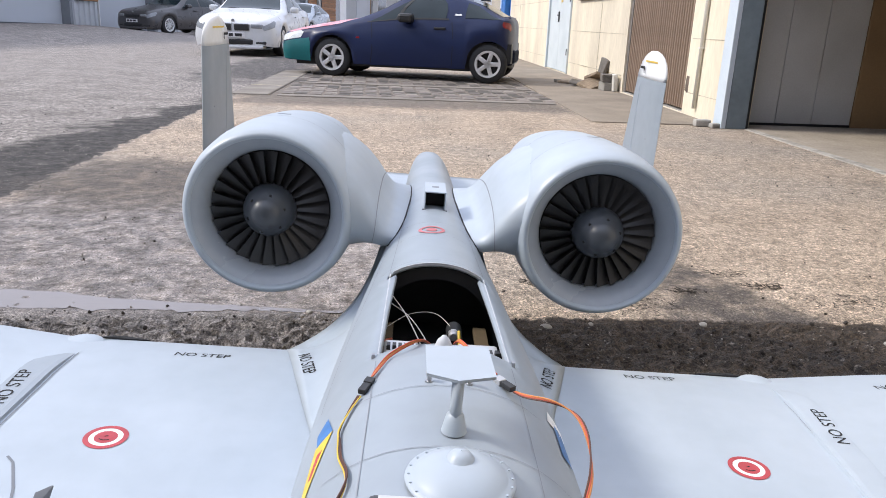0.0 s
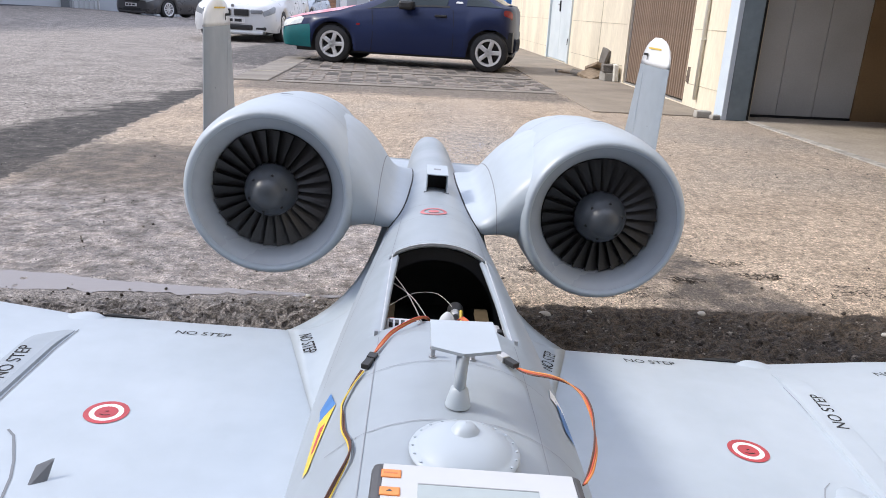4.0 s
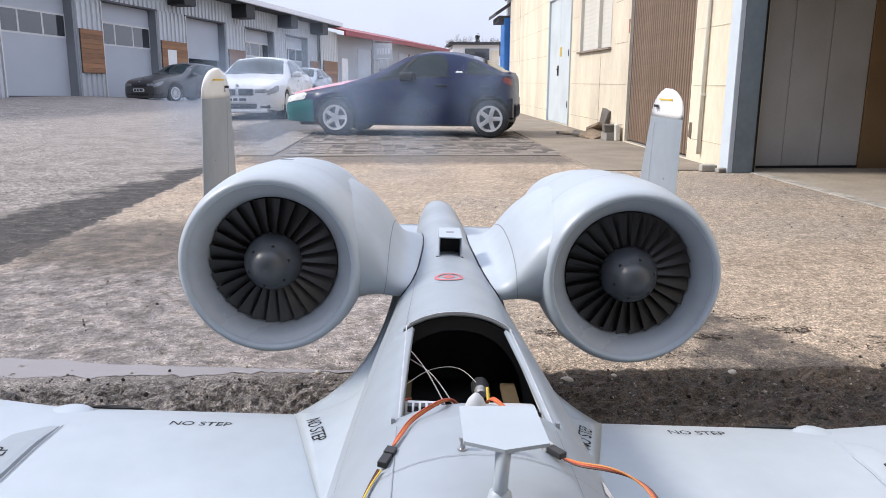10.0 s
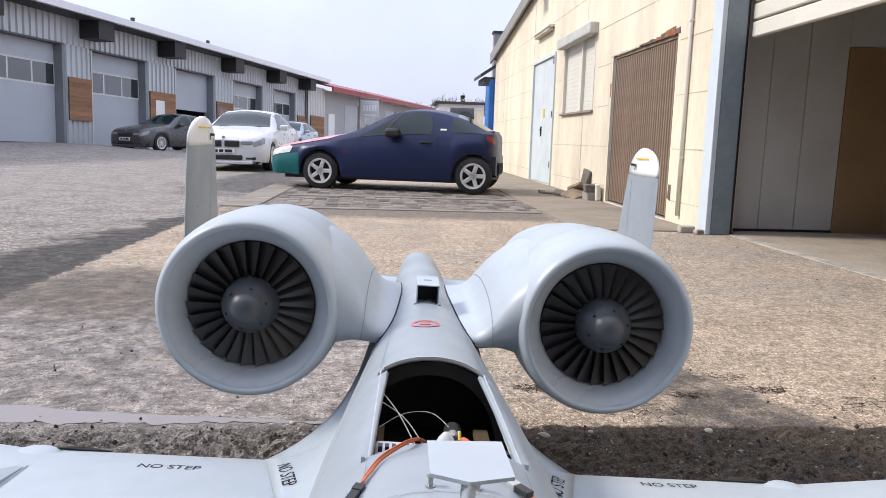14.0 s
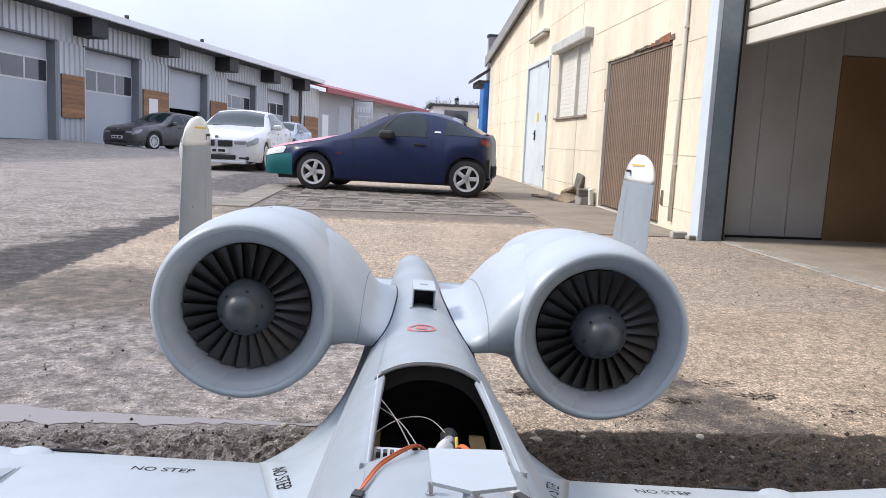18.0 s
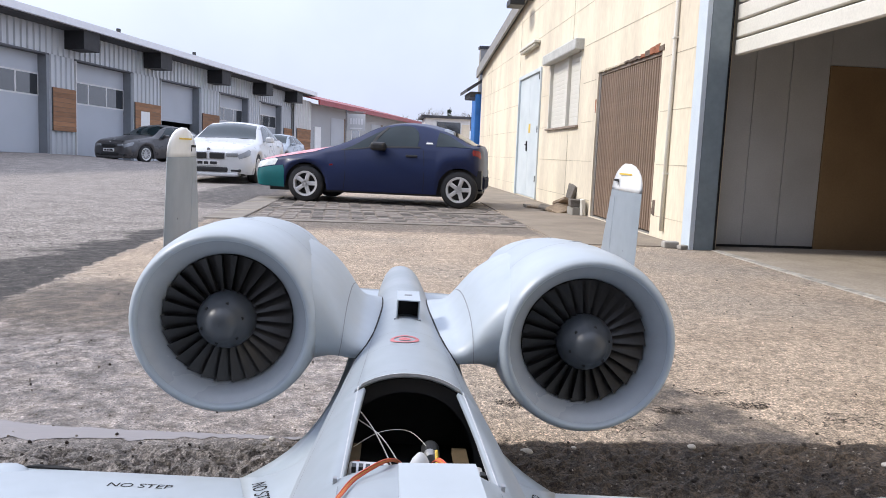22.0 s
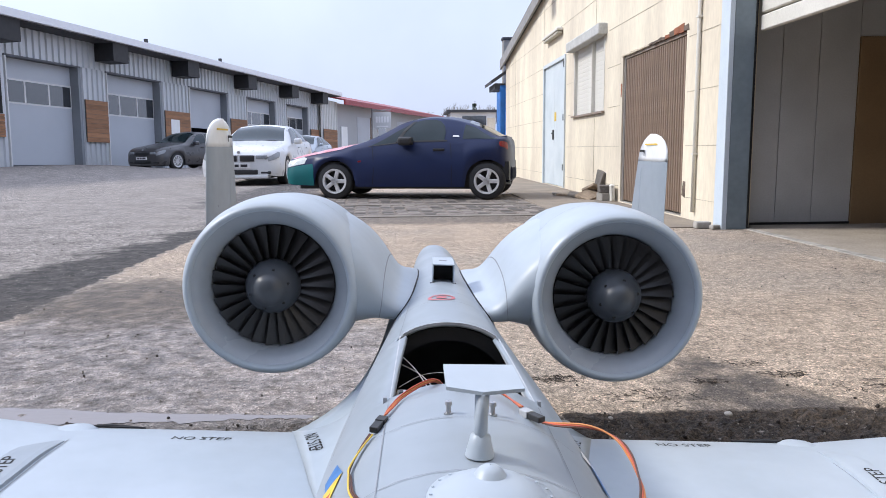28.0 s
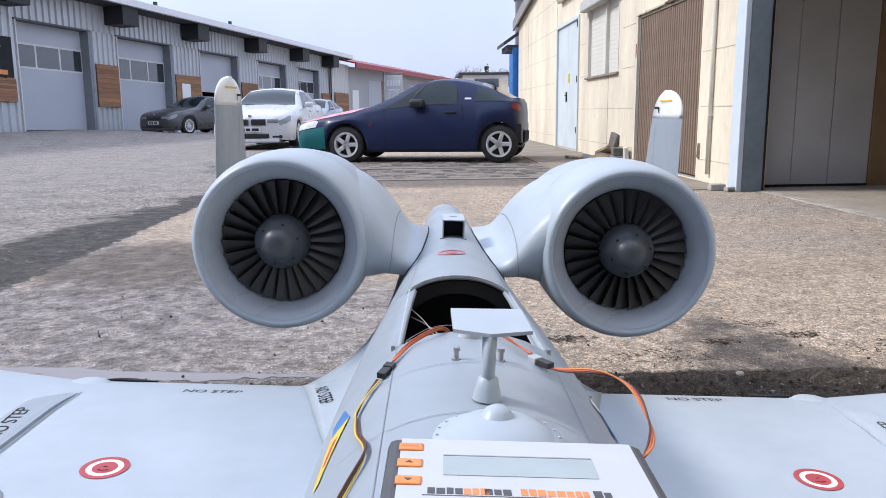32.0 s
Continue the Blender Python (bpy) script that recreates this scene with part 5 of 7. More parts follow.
def nacelle(s):
    at = (0, 0, 0)
    bm = bmesh.new()
    prof = [(0.006, 0.1105), (0.0015, 0.1125), (0.0, 0.1150), (0.003, 0.1195), (0.012, 0.124), (0.035, 0.1280), (0.075, 0.1305), (0.13, 0.1308), (0.2, 0.1285), (0.3, 0.122), (0.4, 0.111), (0.5, 0.097), (0.58, 0.084), (0.58, 0.080), (0.4, 0.083)]
    lathe(bm, prof, 72, "y", at)
    bmesh.ops.recalc_face_normals(bm, faces=bm.faces)
    na = part("nacelle", bm, M_GREY, jet, smooth=True, m=NTILT(s))
    bm = bmesh.new()
    lathe(bm, [(0.075, 0.0885), (0.05, 0.0888), (0.038, 0.0897), (0.028, 0.0925), (0.02, 0.0968), (0.012, 0.1035), (0.006, 0.1105)], 72, "y", at)
    bmesh.ops.recalc_face_normals(bm, faces=bm.faces)
    bmesh.ops.reverse_faces(bm, faces=bm.faces)
    # duct colour includes the inlet's shade
    part("inlet_duct", bm, M_DUCT_SHADED, na, "satin grey inlet duct, darkened for shade", smooth=True)
    # fan
    bm = bmesh.new()
    # black disc stands for the unlit depth behind the blades
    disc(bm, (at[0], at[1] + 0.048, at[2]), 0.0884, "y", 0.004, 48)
    part("fan_backplate", bm, M_UNLIT, na)
    bm = bmesh.new()
    lathe(bm, [(-0.033, 0.0002), (-0.0323, 0.007), (-0.0298, 0.0135), (-0.0255, 0.0192), (-0.0195, 0.0236), (-0.0160, 0.0254), (-0.0120, 0.0292), (-0.004, 0.0350), (0.008, 0.0388), (0.02, 0.0400), (0.03, 0.0400)], 40, "y", (at[0], at[1] + 0.018, at[2]))
    sp = part("spinner", bm, M_SPIN, na, smooth=True)
    b0 = bmesh.new()
    rows = []
    for k in range(7):
        r = 0.039 + 0.049 * k / 6
        tw = radians(38 - 14 * k / 6)
        c = 0.0050 + 0.0066 * k / 6
        rows.append([(c * math.cos(tw), -c * math.sin(tw), r), (0.0005, 0.0, r), (-c * math.cos(tw), c * math.sin(tw), r), (0.0, 0.0012, r)])
    loft(b0, rows, caps=(True, True))
    bmesh.ops.recalc_face_normals(b0, faces=b0.faces)
    blade = part("fan_blade", b0, M_BLADE, na, "black fan blade")
    blade.matrix_basis = Matrix.Translation((at[0], at[1] + 0.036, at[2]))
    for k in range(1, 26):
        o = new("fan_blade", blade.data)
        o.parent = na
        o.matrix_basis = Matrix.Translation((at[0], at[1] + 0.036, at[2])) @ Matrix.Rotation(2 * math.pi * k / 26, 4, "Y")
        tagged(o, "black fan blade")
    for k in range(6):
        a = 2 * math.pi * (k + 0.3) / 6
        bm = bmesh.new()
        disc(bm, (at[0] + 0.0275 * math.cos(a), at[1] + 0.0035, at[2] + 0.0275 * math.sin(a)), 0.0022, "y", 0.004, 10)
        part("screw_recess", bm, M_INK, na)
    # seams
    for d, r in ((0.125, 0.1309), (0.29, 0.1229)):
        bm = bmesh.new()
        lathe(bm, [(d, r + 0.0003), (d + 0.0012, r + 0.0003)], 72, "y", at)
        part("panel_line", bm, M_LINE, na)
    bm = cube(-0.010, 0.010, 0.14, 0.1415, 0.1318, 0.1325)
    part("panel_line", bm, M_LINE, na)
    # pylon: sections from the fuselage out into the nacelle
    def pyl(t, k, n=28, grow=0.0):
        zt = 0.556 + 0.014 * smoothstep(0.0, 0.4, t) + 0.122 * smoothstep(0.30, 1.03, t) ** 1.55 + grow
        zl = 0.528 - 0.01 * t - 0.012 * smoothstep(0.6, 1, t) - grow
        y0, y1, zc = 0.11 - 0.035 * t - grow, 0.52 - 0.04 * t, (zt + zl) / 2
        a = 2 * math.pi * k / n
        u, v = math.cos(a), math.sin(a)
        yy = (y0 + y1) / 2 + (y1 - y0) / 2 * math.copysign(abs(u) ** 0.75, u)
        th = 1.0 if u < 0 else (1 - u) ** 0.6
        zz = zc + (zt - zl) / 2 * math.copysign(abs(v) ** 0.8, v) * (0.25 + 0.75 * th)
        dz = zz - (NZ - 0.017 * (yy - NY))
        xe = NX - math.sqrt(max(0.0004, 0.117 ** 2 - dz * dz))
        return Vector((s * (0.02 + (xe - 0.02) * t), yy, zz))
    bm = bmesh.new()
    loft(bm, [[pyl(t, k) for k in range(28)] for t in np.linspace(0, 1, 20)], caps=(True, True))
    bmesh.ops.recalc_face_normals(bm, faces=bm.faces)
    py = part("pylon", bm, M_GREY, jet, smooth=True)
    # dark gap where the pylon meets the fuselage
    rows = []
    for k in range(57):
        for t in np.linspace(0.0, 0.7, 141):
            p = pyl(t, k, 56)
            if abs(p.x) > fus_side(p.y, p.z) + 0.0002:
                break
        rows.append([pyl(t - 0.02, k, 56, 0.0008), pyl(t + 0.010, k, 56, 0.0008)])
    bm = bmesh.new()
    loft(bm, rows, closed=False)
    part("gap_line", bm, M_INK, py)
    # fine seams on the pylon
    for t0 in (0.62,):
        bm = bmesh.new()
        loft(bm, [[pyl(t0, k, 56, 0.0005), pyl(t0 + 0.008, k, 56, 0.0005)] for k in range(8, 40)], closed=False)
        part("panel_line", bm, M_LINE, py)
    return na


for s in (1, -1):
    nacelle(s)

# tail
bm = bmesh.new()
for s in (1,):
    pts = []
    rings = []
    for x in (-0.545, -0.3, 0, 0.3, 0.545):
        rings.append([(x, 0.87, 0.438), (x, 0.90, 0.447), (x, 0.98, 0.448), (x, 1.12, 0.438), (x, 1.19, 0.432), (x, 1.12, 0.426), (x, 0.98, 0.420), (x, 0.90, 0.426)])
    loft(bm, rings, caps=(True, True))
bmesh.ops.recalc_face_normals(bm, faces=bm.faces)
part("tailplane", bm, M_GREY, jet, smooth=True)
for s in (1, -1):
    def fin_ring(z, z_top=0.845):
        t = (z - 0.36) / (z_top - 0.36)
        y0, y1 = 0.79 + 0.015 * t, 1.145 - 0.115 * t
        if z > z_top - 0.06:
            k = (z - (z_top - 0.06)) / 0.06
            q = 1 - math.sqrt(max(0, 1 - k * k))
            y0, y1 = y0 + 0.13 * q, y1 - 0.10 * q
        L = y1 - y0
        h = 0.0075
        return [(s * 0.548 + a * h, y0 + b * L, z) for a, b in ((0, 0), (0.7, 0.05), (1, 0.25), (0.8, 0.6), (0, 1), (-0.8, 0.6), (-1, 0.25), (-0.7, 0.05))]
    bm = bmesh.new()
    zz = [0.36, 0.4, 0.5, 0.6, 0.7, 0.775]
    loft(bm, [fin_ring(z) for z in zz], caps=(True, True))
    bmesh.ops.recalc_face_normals(bm, faces=bm.faces)
    # same darkened grey: the fins' own tone plus shade on the left one
    fn = part("tail_fin", bm, M_BODY_SHADED, jet, smooth=True)
    fn.data.set_sharp_from_angle(angle=radians(40))
    bm = bmesh.new()
    loft(bm, [fin_ring(z) for z in (0.775, 0.785, 0.8, 0.815, 0.828, 0.838, 0.8445)], caps=(True, True))
    bmesh.ops.recalc_face_normals(bm, faces=bm.faces)
    tip = part("fin_tip", bm, M_WHITE, fn, "white fin tip", smooth=True)
# undercarriage
for x, y, h in ((0.42, -0.28, 0.39), (-0.42, -0.28, 0.39), (0.0, -1.25, 0.36)):
    bm = bmesh.new()
    tube(bm, [(x, y, 0.06), (x, y, 0.25), (x, y, h)], 0.012, 10, 1)
    leg = part("gear_leg", bm, M_STEEL, jet)
    bm = bmesh.new()
    disc(bm, (x - 0.02, y, 0.065), 0.065, "x", 0.04, 24, 0.01)
    part("wheel", bm, M_RUBBER, leg)


# wing root fairings
for s in (1, -1):
    rings = []
    for y in sorted({0.0, *np.linspace(-0.31, 0.25, 41)}):
        w, zb, zt = lerp(FUS, y)
        k = math.exp(-y / 0.065) if y > 0 else max(0.0, 1 + y / 0.31)
        xo = w * 0.985 + 0.108 * k
        zo = (wing_z(xo, y) + 0.002) if y < 0.0 else min(0.535, 0.401 + 0.58 * y)
        zi = 0.50 + 0.012 * k
        zi = max(zi, zo + 0.015)
        zc = zb + (zt - zb) * 0.52
        v = min(0.95, max(0.0, (zi - zc) / (zt - zc)))
        xi = w * math.sqrt(max(0.0, 1 - v ** 2.2)) * 0.992
        row = []
        for q in np.linspace(0, 1, 9):
            row.append((s * (xi + (xo - xi) * (1 - math.cos(q * math.pi / 2)) if True else 0), y, zi + (zo - zi) * math.sin(q * math.pi / 2)))
        row.append((s * (xo - 0.02), y, zo - 0.006))
        rings.append(row)
    bm = bmesh.new()
    loft(bm, rings, closed=False)
    bmesh.ops.recalc_face_normals(bm, faces=bm.faces)
    part("wing_root_fairing", bm, M_GREY, jet, smooth=True)


# ---- details of the jet ----
def ribbon(pts, w, zfn, lift=0.0006):
    """A flat line along (x, y) points, lying on a surface of height zfn."""
    bm = bmesh.new()
    rows = []
    P = []
    for (xa, ya), (xb, yb) in zip(pts[:-1], pts[1:]):
        n = max(2, int(math.hypot(xb - xa, yb - ya) / 0.012))
        P += [(xa + (xb - xa) * k / n, ya + (yb - ya) * k / n) for k in range(n)]
    P.append(pts[-1])
    for i, (x, y) in enumerate(P):
        a, c = P[max(0, i - 1)], P[min(len(P) - 1, i + 1)]
        d = Vector((c[0] - a[0], c[1] - a[1])).normalized()
        nx, ny = -d.y * w / 2, d.x * w / 2
        rows.append([(x + nx, y + ny, zfn(x + nx, y + ny) + lift), (x - nx, y - ny, zfn(x - nx, y - ny) + lift)])
    loft(bm, rows, closed=False)
    return bm


def ring_mark(c, r0, r1, zfn, lift=0.0007, n=40, sx=1.0):
    bm = bmesh.new()
    loft(bm, [[(c[0] + r * sx * math.cos(2 * math.pi * k / n), c[1] + r * math.sin(2 * math.pi * k / n), zfn(c[0] + r * sx * math.cos(2 * math.pi * k / n), c[1] + r * math.sin(2 * math.pi * k / n)) + lift) for k in range(n)] for r in (max(r0, 0.0003), (r0 + r1) / 2, r1)])
    return bm


def side_line(pts, w, side):
    """A line on the flank along (y, z) points."""
    bm = bmesh.new()
    rows = []
    for y, z in pts:
        rows.append([(side * (fus_side(y, z + w / 2) + 0.0006), y, z + w / 2), (side * (fus_side(y, z - w / 2) + 0.0006), y, z - w / 2)])
    loft(bm, rows, closed=False)
    return bm


def on_wing(x, y, turn, up=0.0018):
    """A seat for lettering that lies on the wing's upper skin."""
    h = 0.02
    nz = Vector((wing_z(x - h, y) - wing_z(x + h, y), wing_z(x, y - h) - wing_z(x, y + h), 2 * h)).normalized()
    bx = Vector((math.cos(radians(turn)), math.sin(radians(turn)), 0))
    bx = (bx - nz * bx.dot(nz)).normalized()
    by = nz.cross(bx)
    p = Vector((x, y, (wing_z(x, y + h) + wing_z(x, y - h)) / 2)) + nz * (up + 0.5 * abs(wing_z(x, y) - (wing_z(x, y + h) + wing_z(x, y - h)) / 2) + 0.0006)
    return Matrix(((bx.x, by.x, nz.x, p.x), (bx.y, by.y, nz.y, p.y), (bx.z, by.z, nz.z, p.z), (0, 0, 0, 1)))


def drape(ob, target, lift=0.0007):
    """Lay flat lettering onto the upper face of its carrier, both in the jet's space."""
    m = ob.matrix_basis.copy()
    pts = [m @ v.co for v in ob.data.vertices]
    xa, xb = min(p.x for p in pts) - 0.001, max(p.x for p in pts) + 0.001
    ya, yb = min(p.y for p in pts) - 0.001, max(p.y for p in pts) + 0.001
    tris = []
    tv = target.data.vertices
    for f in target.data.polygons:
        q = [tv[i].co for i in f.vertices]
        if max(c.x for c in q) < xa or min(c.x for c in q) > xb or max(c.y for c in q) < ya or min(c.y for c in q) > yb:
            continue
        tris += [(q[0], q[i], q[i + 1]) for i in range(1, len(q) - 1)]
    for v, p in zip(ob.data.vertices, pts):
        best = None
        for A, B, C in tris:
            d = (B.y - C.y) * (A.x - C.x) + (C.x - B.x) * (A.y - C.y)
            if abs(d) < 1e-12:
                continue
            u = ((B.y - C.y) * (p.x - C.x) + (C.x - B.x) * (p.y - C.y)) / d
            w = ((C.y - A.y) * (p.x - C.x) + (A.x - C.x) * (p.y - C.y)) / d
            if u > -1e-6 and w > -1e-6 and u + w < 1 + 1e-6:
                z = u * A.z + w * B.z + (1 - u - w) * C.z
                best = z if best is None else max(best, z)
        v.co = Vector((p.x, p.y, (p.z if best is None else best) + lift))
    ob.matrix_basis = Matrix()


# panel lines
for x in (-0.059, 0.059):
    for a, c in ((-0.72, -0.40), (-0.11, 0.22)):
        part("panel_line", ribbon([(x, a), (x * (1 if a < -0.3 else 0.78), c)], 0.0006, fus_top), M_LINE, fus)
for y, h in ((-0.47, 0.075), (-0.555, 0.085), (-0.095, 0.07), (0.03, 0.06), (0.10, 0.055)):
    part("panel_line", ribbon([(-h, y), (h, y)], 0.0006, fus_top), M_LINE, fus)
for s in both:
    for z in (0.545, 0.50):
        part("panel_line", side_line([(y, z) for y in np.linspace(-0.42, 0.12, 24)], 0.0006, s), M_LINE, fus)
# fuselage ring mark
for a, c in ((0.0145, 0.0195), (0.0, 0.008)):
    part("ring_mark", ring_mark((-0.006, 0.055), a, c, fus_top), mat("faded red marking", (0.55, 0.16, 0.17), 0.5), fus, "faded red ring mark")

# wing marks
for s in both:
    wg = [o for o in jet.children if o.name.startswith("wing") and "fairing" not in o.name][0 if s > 0 else 1]
    c = (0.3565, -0.277) if s > 0 else (-0.343, -0.2865)
    part("ring_mark", ring_mark(c, 0.0172, 0.0226, wing_z), M_RED, wg, "dark red ring mark")
    part("ring_mark", ring_mark(c, 0.0, 0.0118, wing_z), M_RED, wg, "dark red round mark")
    part("ring_mark", ring_mark(c, 0.0118, 0.0172, wing_z, 0.0005), M_WHITE, wg)
    part("tick", ribbon([(c[0] - 0.0055, c[1] - 0.0045), (c[0] - 0.001, c[1] - 0.0065), (c[0] + 0.0055, c[1] - 0.005)], 0.0011, wing_z, 0.0011), M_INK, wg)
    part("tick", ribbon([(c[0] - 0.0018, c[1] + 0.001), (c[0] + 0.0018, c[1] + 0.002)], 0.0014, wing_z, 0.0011), M_INK, wg)
    t = math.degrees(math.atan2(wing_z(0.3, -0.03) - wing_z(0.3, -0.075), 0.045))
    for x, y in (((0.3175, -0.039) if s > 0 else (-0.307, -0.0605)), (s * 0.665, -0.066)):
        drape(words("NO STEP", 0.0215, on_wing(x, y, 0), M_INK, wg, "warning_text", 0.0, squash=0.88), wg, 0.0004)
    # raised strap from behind the leading edge to the rear
    bm = bmesh.new()
    rows = []
    for k in range(22):
        q = k / 21
        y = (-0.057 if s > 0 else -0.083) - 0.34 * q
        xi = s * ((0.486 - 0.030 * q) if s > 0 else (0.466 - 0.008 * q))
        wdt = 0.041 * math.sqrt(min(1, 0.08 + q * 9))
        h = 0.0045 * min(1, 0.2 + q * 6)
        row = []
        for e, hh in ((0, -0.002), (0.04, 0.8), (0.2, 1), (0.8, 1), (0.96, 0.8), (1, -0.002)):
            x = xi + s * wdt * e
            row.append((x, y, wing_z(x, y) + (h * hh if hh > 0 else -0.002)))
        rows.append(row)
    loft(bm, rows, closed=False)
    bmesh.ops.recalc_face_normals(bm, faces=bm.faces)
    # left strap takes the darkened grey, right one the plain grey
    st = part("wing_strap", bm, M_GREY if s > 0 else M_BODY_SHADED, wg, smooth=False)
    part("panel_line", ribbon([(0.4805, -0.103), (0.4625, -0.40)] if s > 0 else [(-0.4635, -0.079), (-0.4545, -0.42)], 0.0008 if s > 0 else 0.0014, wing_z, 0.0009), M_LINE if s > 0 else M_DARKGREY, wg)
    a = 96 if s < 0 else 84
    drape(words("NO STEP", 0.0222, on_wing(0.5035 if s > 0 else -0.487, -0.177 if s > 0 else -0.195, a, 0.0062), M_INK, st, "warning_text", 0.0), st, 0.0004)
    # flap gap and hinge bump on the tail edge
    part("flap_gap", slab(bmesh.new(), [(s * 0.400, 0.0045, 0.4000), (s * 0.43, 0.0095, 0.4010), (s * 0.452, 0.0085, 0.4020), (s * 0.470, -0.004, 0.4040), (s * 0.452, 0.001, 0.4015)], 0.002), M_INK, wg, "dark gap by the flap")
    bm = bmesh.new()
    bmesh.ops.create_uvsphere(bm, u_segments=20, v_segments=10, radius=1, matrix=Matrix.Translation((s * 0.484, -0.022, 0.3995)) @ Matrix.Diagonal((0.032, 0.032, 0.0115, 1)))
    part("hinge_bump", bm, M_GREY, wg, smooth=True)
for s in both:
    wg = [o for o in jet.children if o.name.startswith("wing") and "fairing" not in o.name][0 if s > 0 else 1]
    part("panel_line", ribbon([(s * 0.4215, -0.330), (s * 0.411, -0.340), (s * 0.402, -0.357), (s * 0.39, -0.38), (s * 0.381, -0.403), (s * 0.372, -0.44)], 0.0026 if s < 0 else 0.0012, wing_z), M_DARKGREY if s < 0 else M_LINE, wg)
# grey horn plate and pod edge seen at the wing's nose
wl_ = [o for o in jet.children if o.name.startswith("wing") and "fairing" not in o.name][1]
bm = slab(bmesh.new(), [(-0.362, -0.412, 0.424), (-0.350, -0.405, 0.424), (-0.348, -0.392, 0.440), (-0.360, -0.398, 0.436)], 0.002, (1, 0, 0))
part("horn_plate", bm, M_DARKGREY, wl_, "dark grey plate standing on the wing nose")
wr_ = [o for o in jet.children if o.name.startswith("wing") and "fairing" not in o.name][0]
bm = bmesh.new()
bmesh.ops.create_uvsphere(bm, u_segments=24, v_segments=12, radius=1, matrix=Matrix.Translation((0.435, -0.385, 0.423)) @ Matrix.Diagonal((0.028, 0.055, 0.007, 1)))
part("pod_blister", bm, M_GREY, wr_, smooth=True)
# warning words and edge lines on the root fairings
frs = [o for o in jet.children if o.name.startswith("wing_root_fairing")]
for s, o in zip(both, frs):
    nz = Vector((s * 0.10, 0.26, 0.96)).normalized()
    bx = Vector((0.258, s * 0.966, 0))
    bx = (bx - nz * bx.dot(nz)).normalized()
    by = nz.cross(bx)
    p_ = Vector((s * 0.164, -0.078, wing_z(0.164, -0.078) + 0.0045)) + nz * 0.0015
    m_ = Matrix(((bx.x, by.x, nz.x, p_.x), (bx.y, by.y, nz.y, p_.y), (bx.z, by.z, nz.z, p_.z), (0, 0, 0, 1)))
    drape(words("NO STEP", 0.0235, m_, M_INK, o, "warning_text", 0.0, squash=0.85), o, 0.0005)

# pennant and badge
def flank(side, corners, material, label):
    bm = bmesh.new()
    rows = []
    (y0, z0), (y1, z1), (y2, z2), (y3, z3) = corners
    for i in range(9):
        a = i / 8
        rows.append([(side * (fus_side(y0 + (y1 - y0) * a + (y3 - y0) * b * (1 - a) + (y2 - y1) * b * a, z0 + (z1 - z0) * a + (z3 - z0) * b * (1 - a) + (z2 - z1) * b * a) + 0.0008),
                      y0 + (y1 - y0) * a + (y3 - y0) * b * (1 - a) + (y2 - y1) * b * a, z0 + (z1 - z0) * a + (z3 - z0) * b * (1 - a) + (z2 - z1) * b * a) for b in (0, 0.33, 0.67, 1)])
    loft(bm, rows, closed=False)
    return part("pennant", bm, material, fus, label)


flank(-1, [(-0.455, 0.562), (-0.486, 0.571), (-0.490, 0.557), (-0.468, 0.553)], M_BLUE, "blue end of the pennant badge")
flank(-1, [(-0.486, 0.571), (-0.552, 0.557), (-0.553, 0.552), (-0.491, 0.556)], M_YELLOW, "yellow body of the pennant badge")
flank(-1, [(-0.503, 0.565), (-0.532, 0.559), (-0.532, 0.556), (-0.503, 0.560)], M_RED, "red stripe of the pennant badge")
flank(1, [(-0.43, 0.566), (-0.455, 0.572), (-0.455, 0.55), (-0.43, 0.546)], M_WHITE, "white round badge")
flank(1, [(-0.445, 0.564), (-0.495, 0.566), (-0.495, 0.553), (-0.445, 0.552)], M_BLUE, "blue badge streak")

# low dome with a cone, on a riveted flange
dm = part("dome", lathe(bmesh.new(), [(0.0, 0.0345), (0.0016, 0.0338), (0.002, 0.0305), (0.004, 0.0285), (0.0085, 0.021), (0.0115, 0.012), (0.0125, 0.0005)], 44, "z"), M_GREY, jet, smooth=True, m=pose(0.004, -0.588, 0.6045))
part("cone", lathe(bmesh.new(), [(0.0095, 0.0108), (0.0118, 0.0088), (0.0148, 0.0068), (0.0168, 0.0040), (0.0175, 0.0003)], 24, "z", (-0.0005, 0.004, 0)), M_GREY, dm, smooth=True)
for k in range(22):
    a = 2 * math.pi * k / 22
    part("rivet", disc(bmesh.new(), (0.0322 * math.cos(a), 0.0322 * math.sin(a), 0.0018), 0.0008, "z", 0.0006, 8), M_GREY, dm)

# blade aerial with its flat plate
ae = part("blade_aerial", bmesh.new(), M_GREY, jet, m=pose(0.0018, -0.536, 0.6065))
part("foot", lathe(bmesh.new(), [(0.0, 0.0088), (0.003, 0.0082), (0.007, 0.0072), (0.0125, 0.0060), (0.014, 0.0035)], 24, "z"), M_GREY, ae, smooth=True)
bm = bmesh.new()
loft(bm, [[(a * w, b * c + yo, z) for a, b in ((0, -1), (0.8, -0.4), (1, 0.1), (0.6, 0.7), (0, 1), (-0.6, 0.7), (-1, 0.1), (-0.8, -0.4))] for w, c, yo, z in ((0.0042, 0.0052, 0, 0.008), (0.0041, 0.0056, -0.001, 0.022), (0.0044, 0.006, -0.002, 0.040))], caps=(True, True))
part("mast", bm, M_GREY, ae, smooth=True)
bm = slab(bmesh.new(), [(-0.0215, 0.001, 0.0395), (0.0, -0.0075, 0.0395), (0.0255, 0.002, 0.0392), (0.0235, 0.047, 0.0402), (-0.0222, 0.041, 0.0412)], 0.0022)
part("plate", bm, M_GREY, ae)
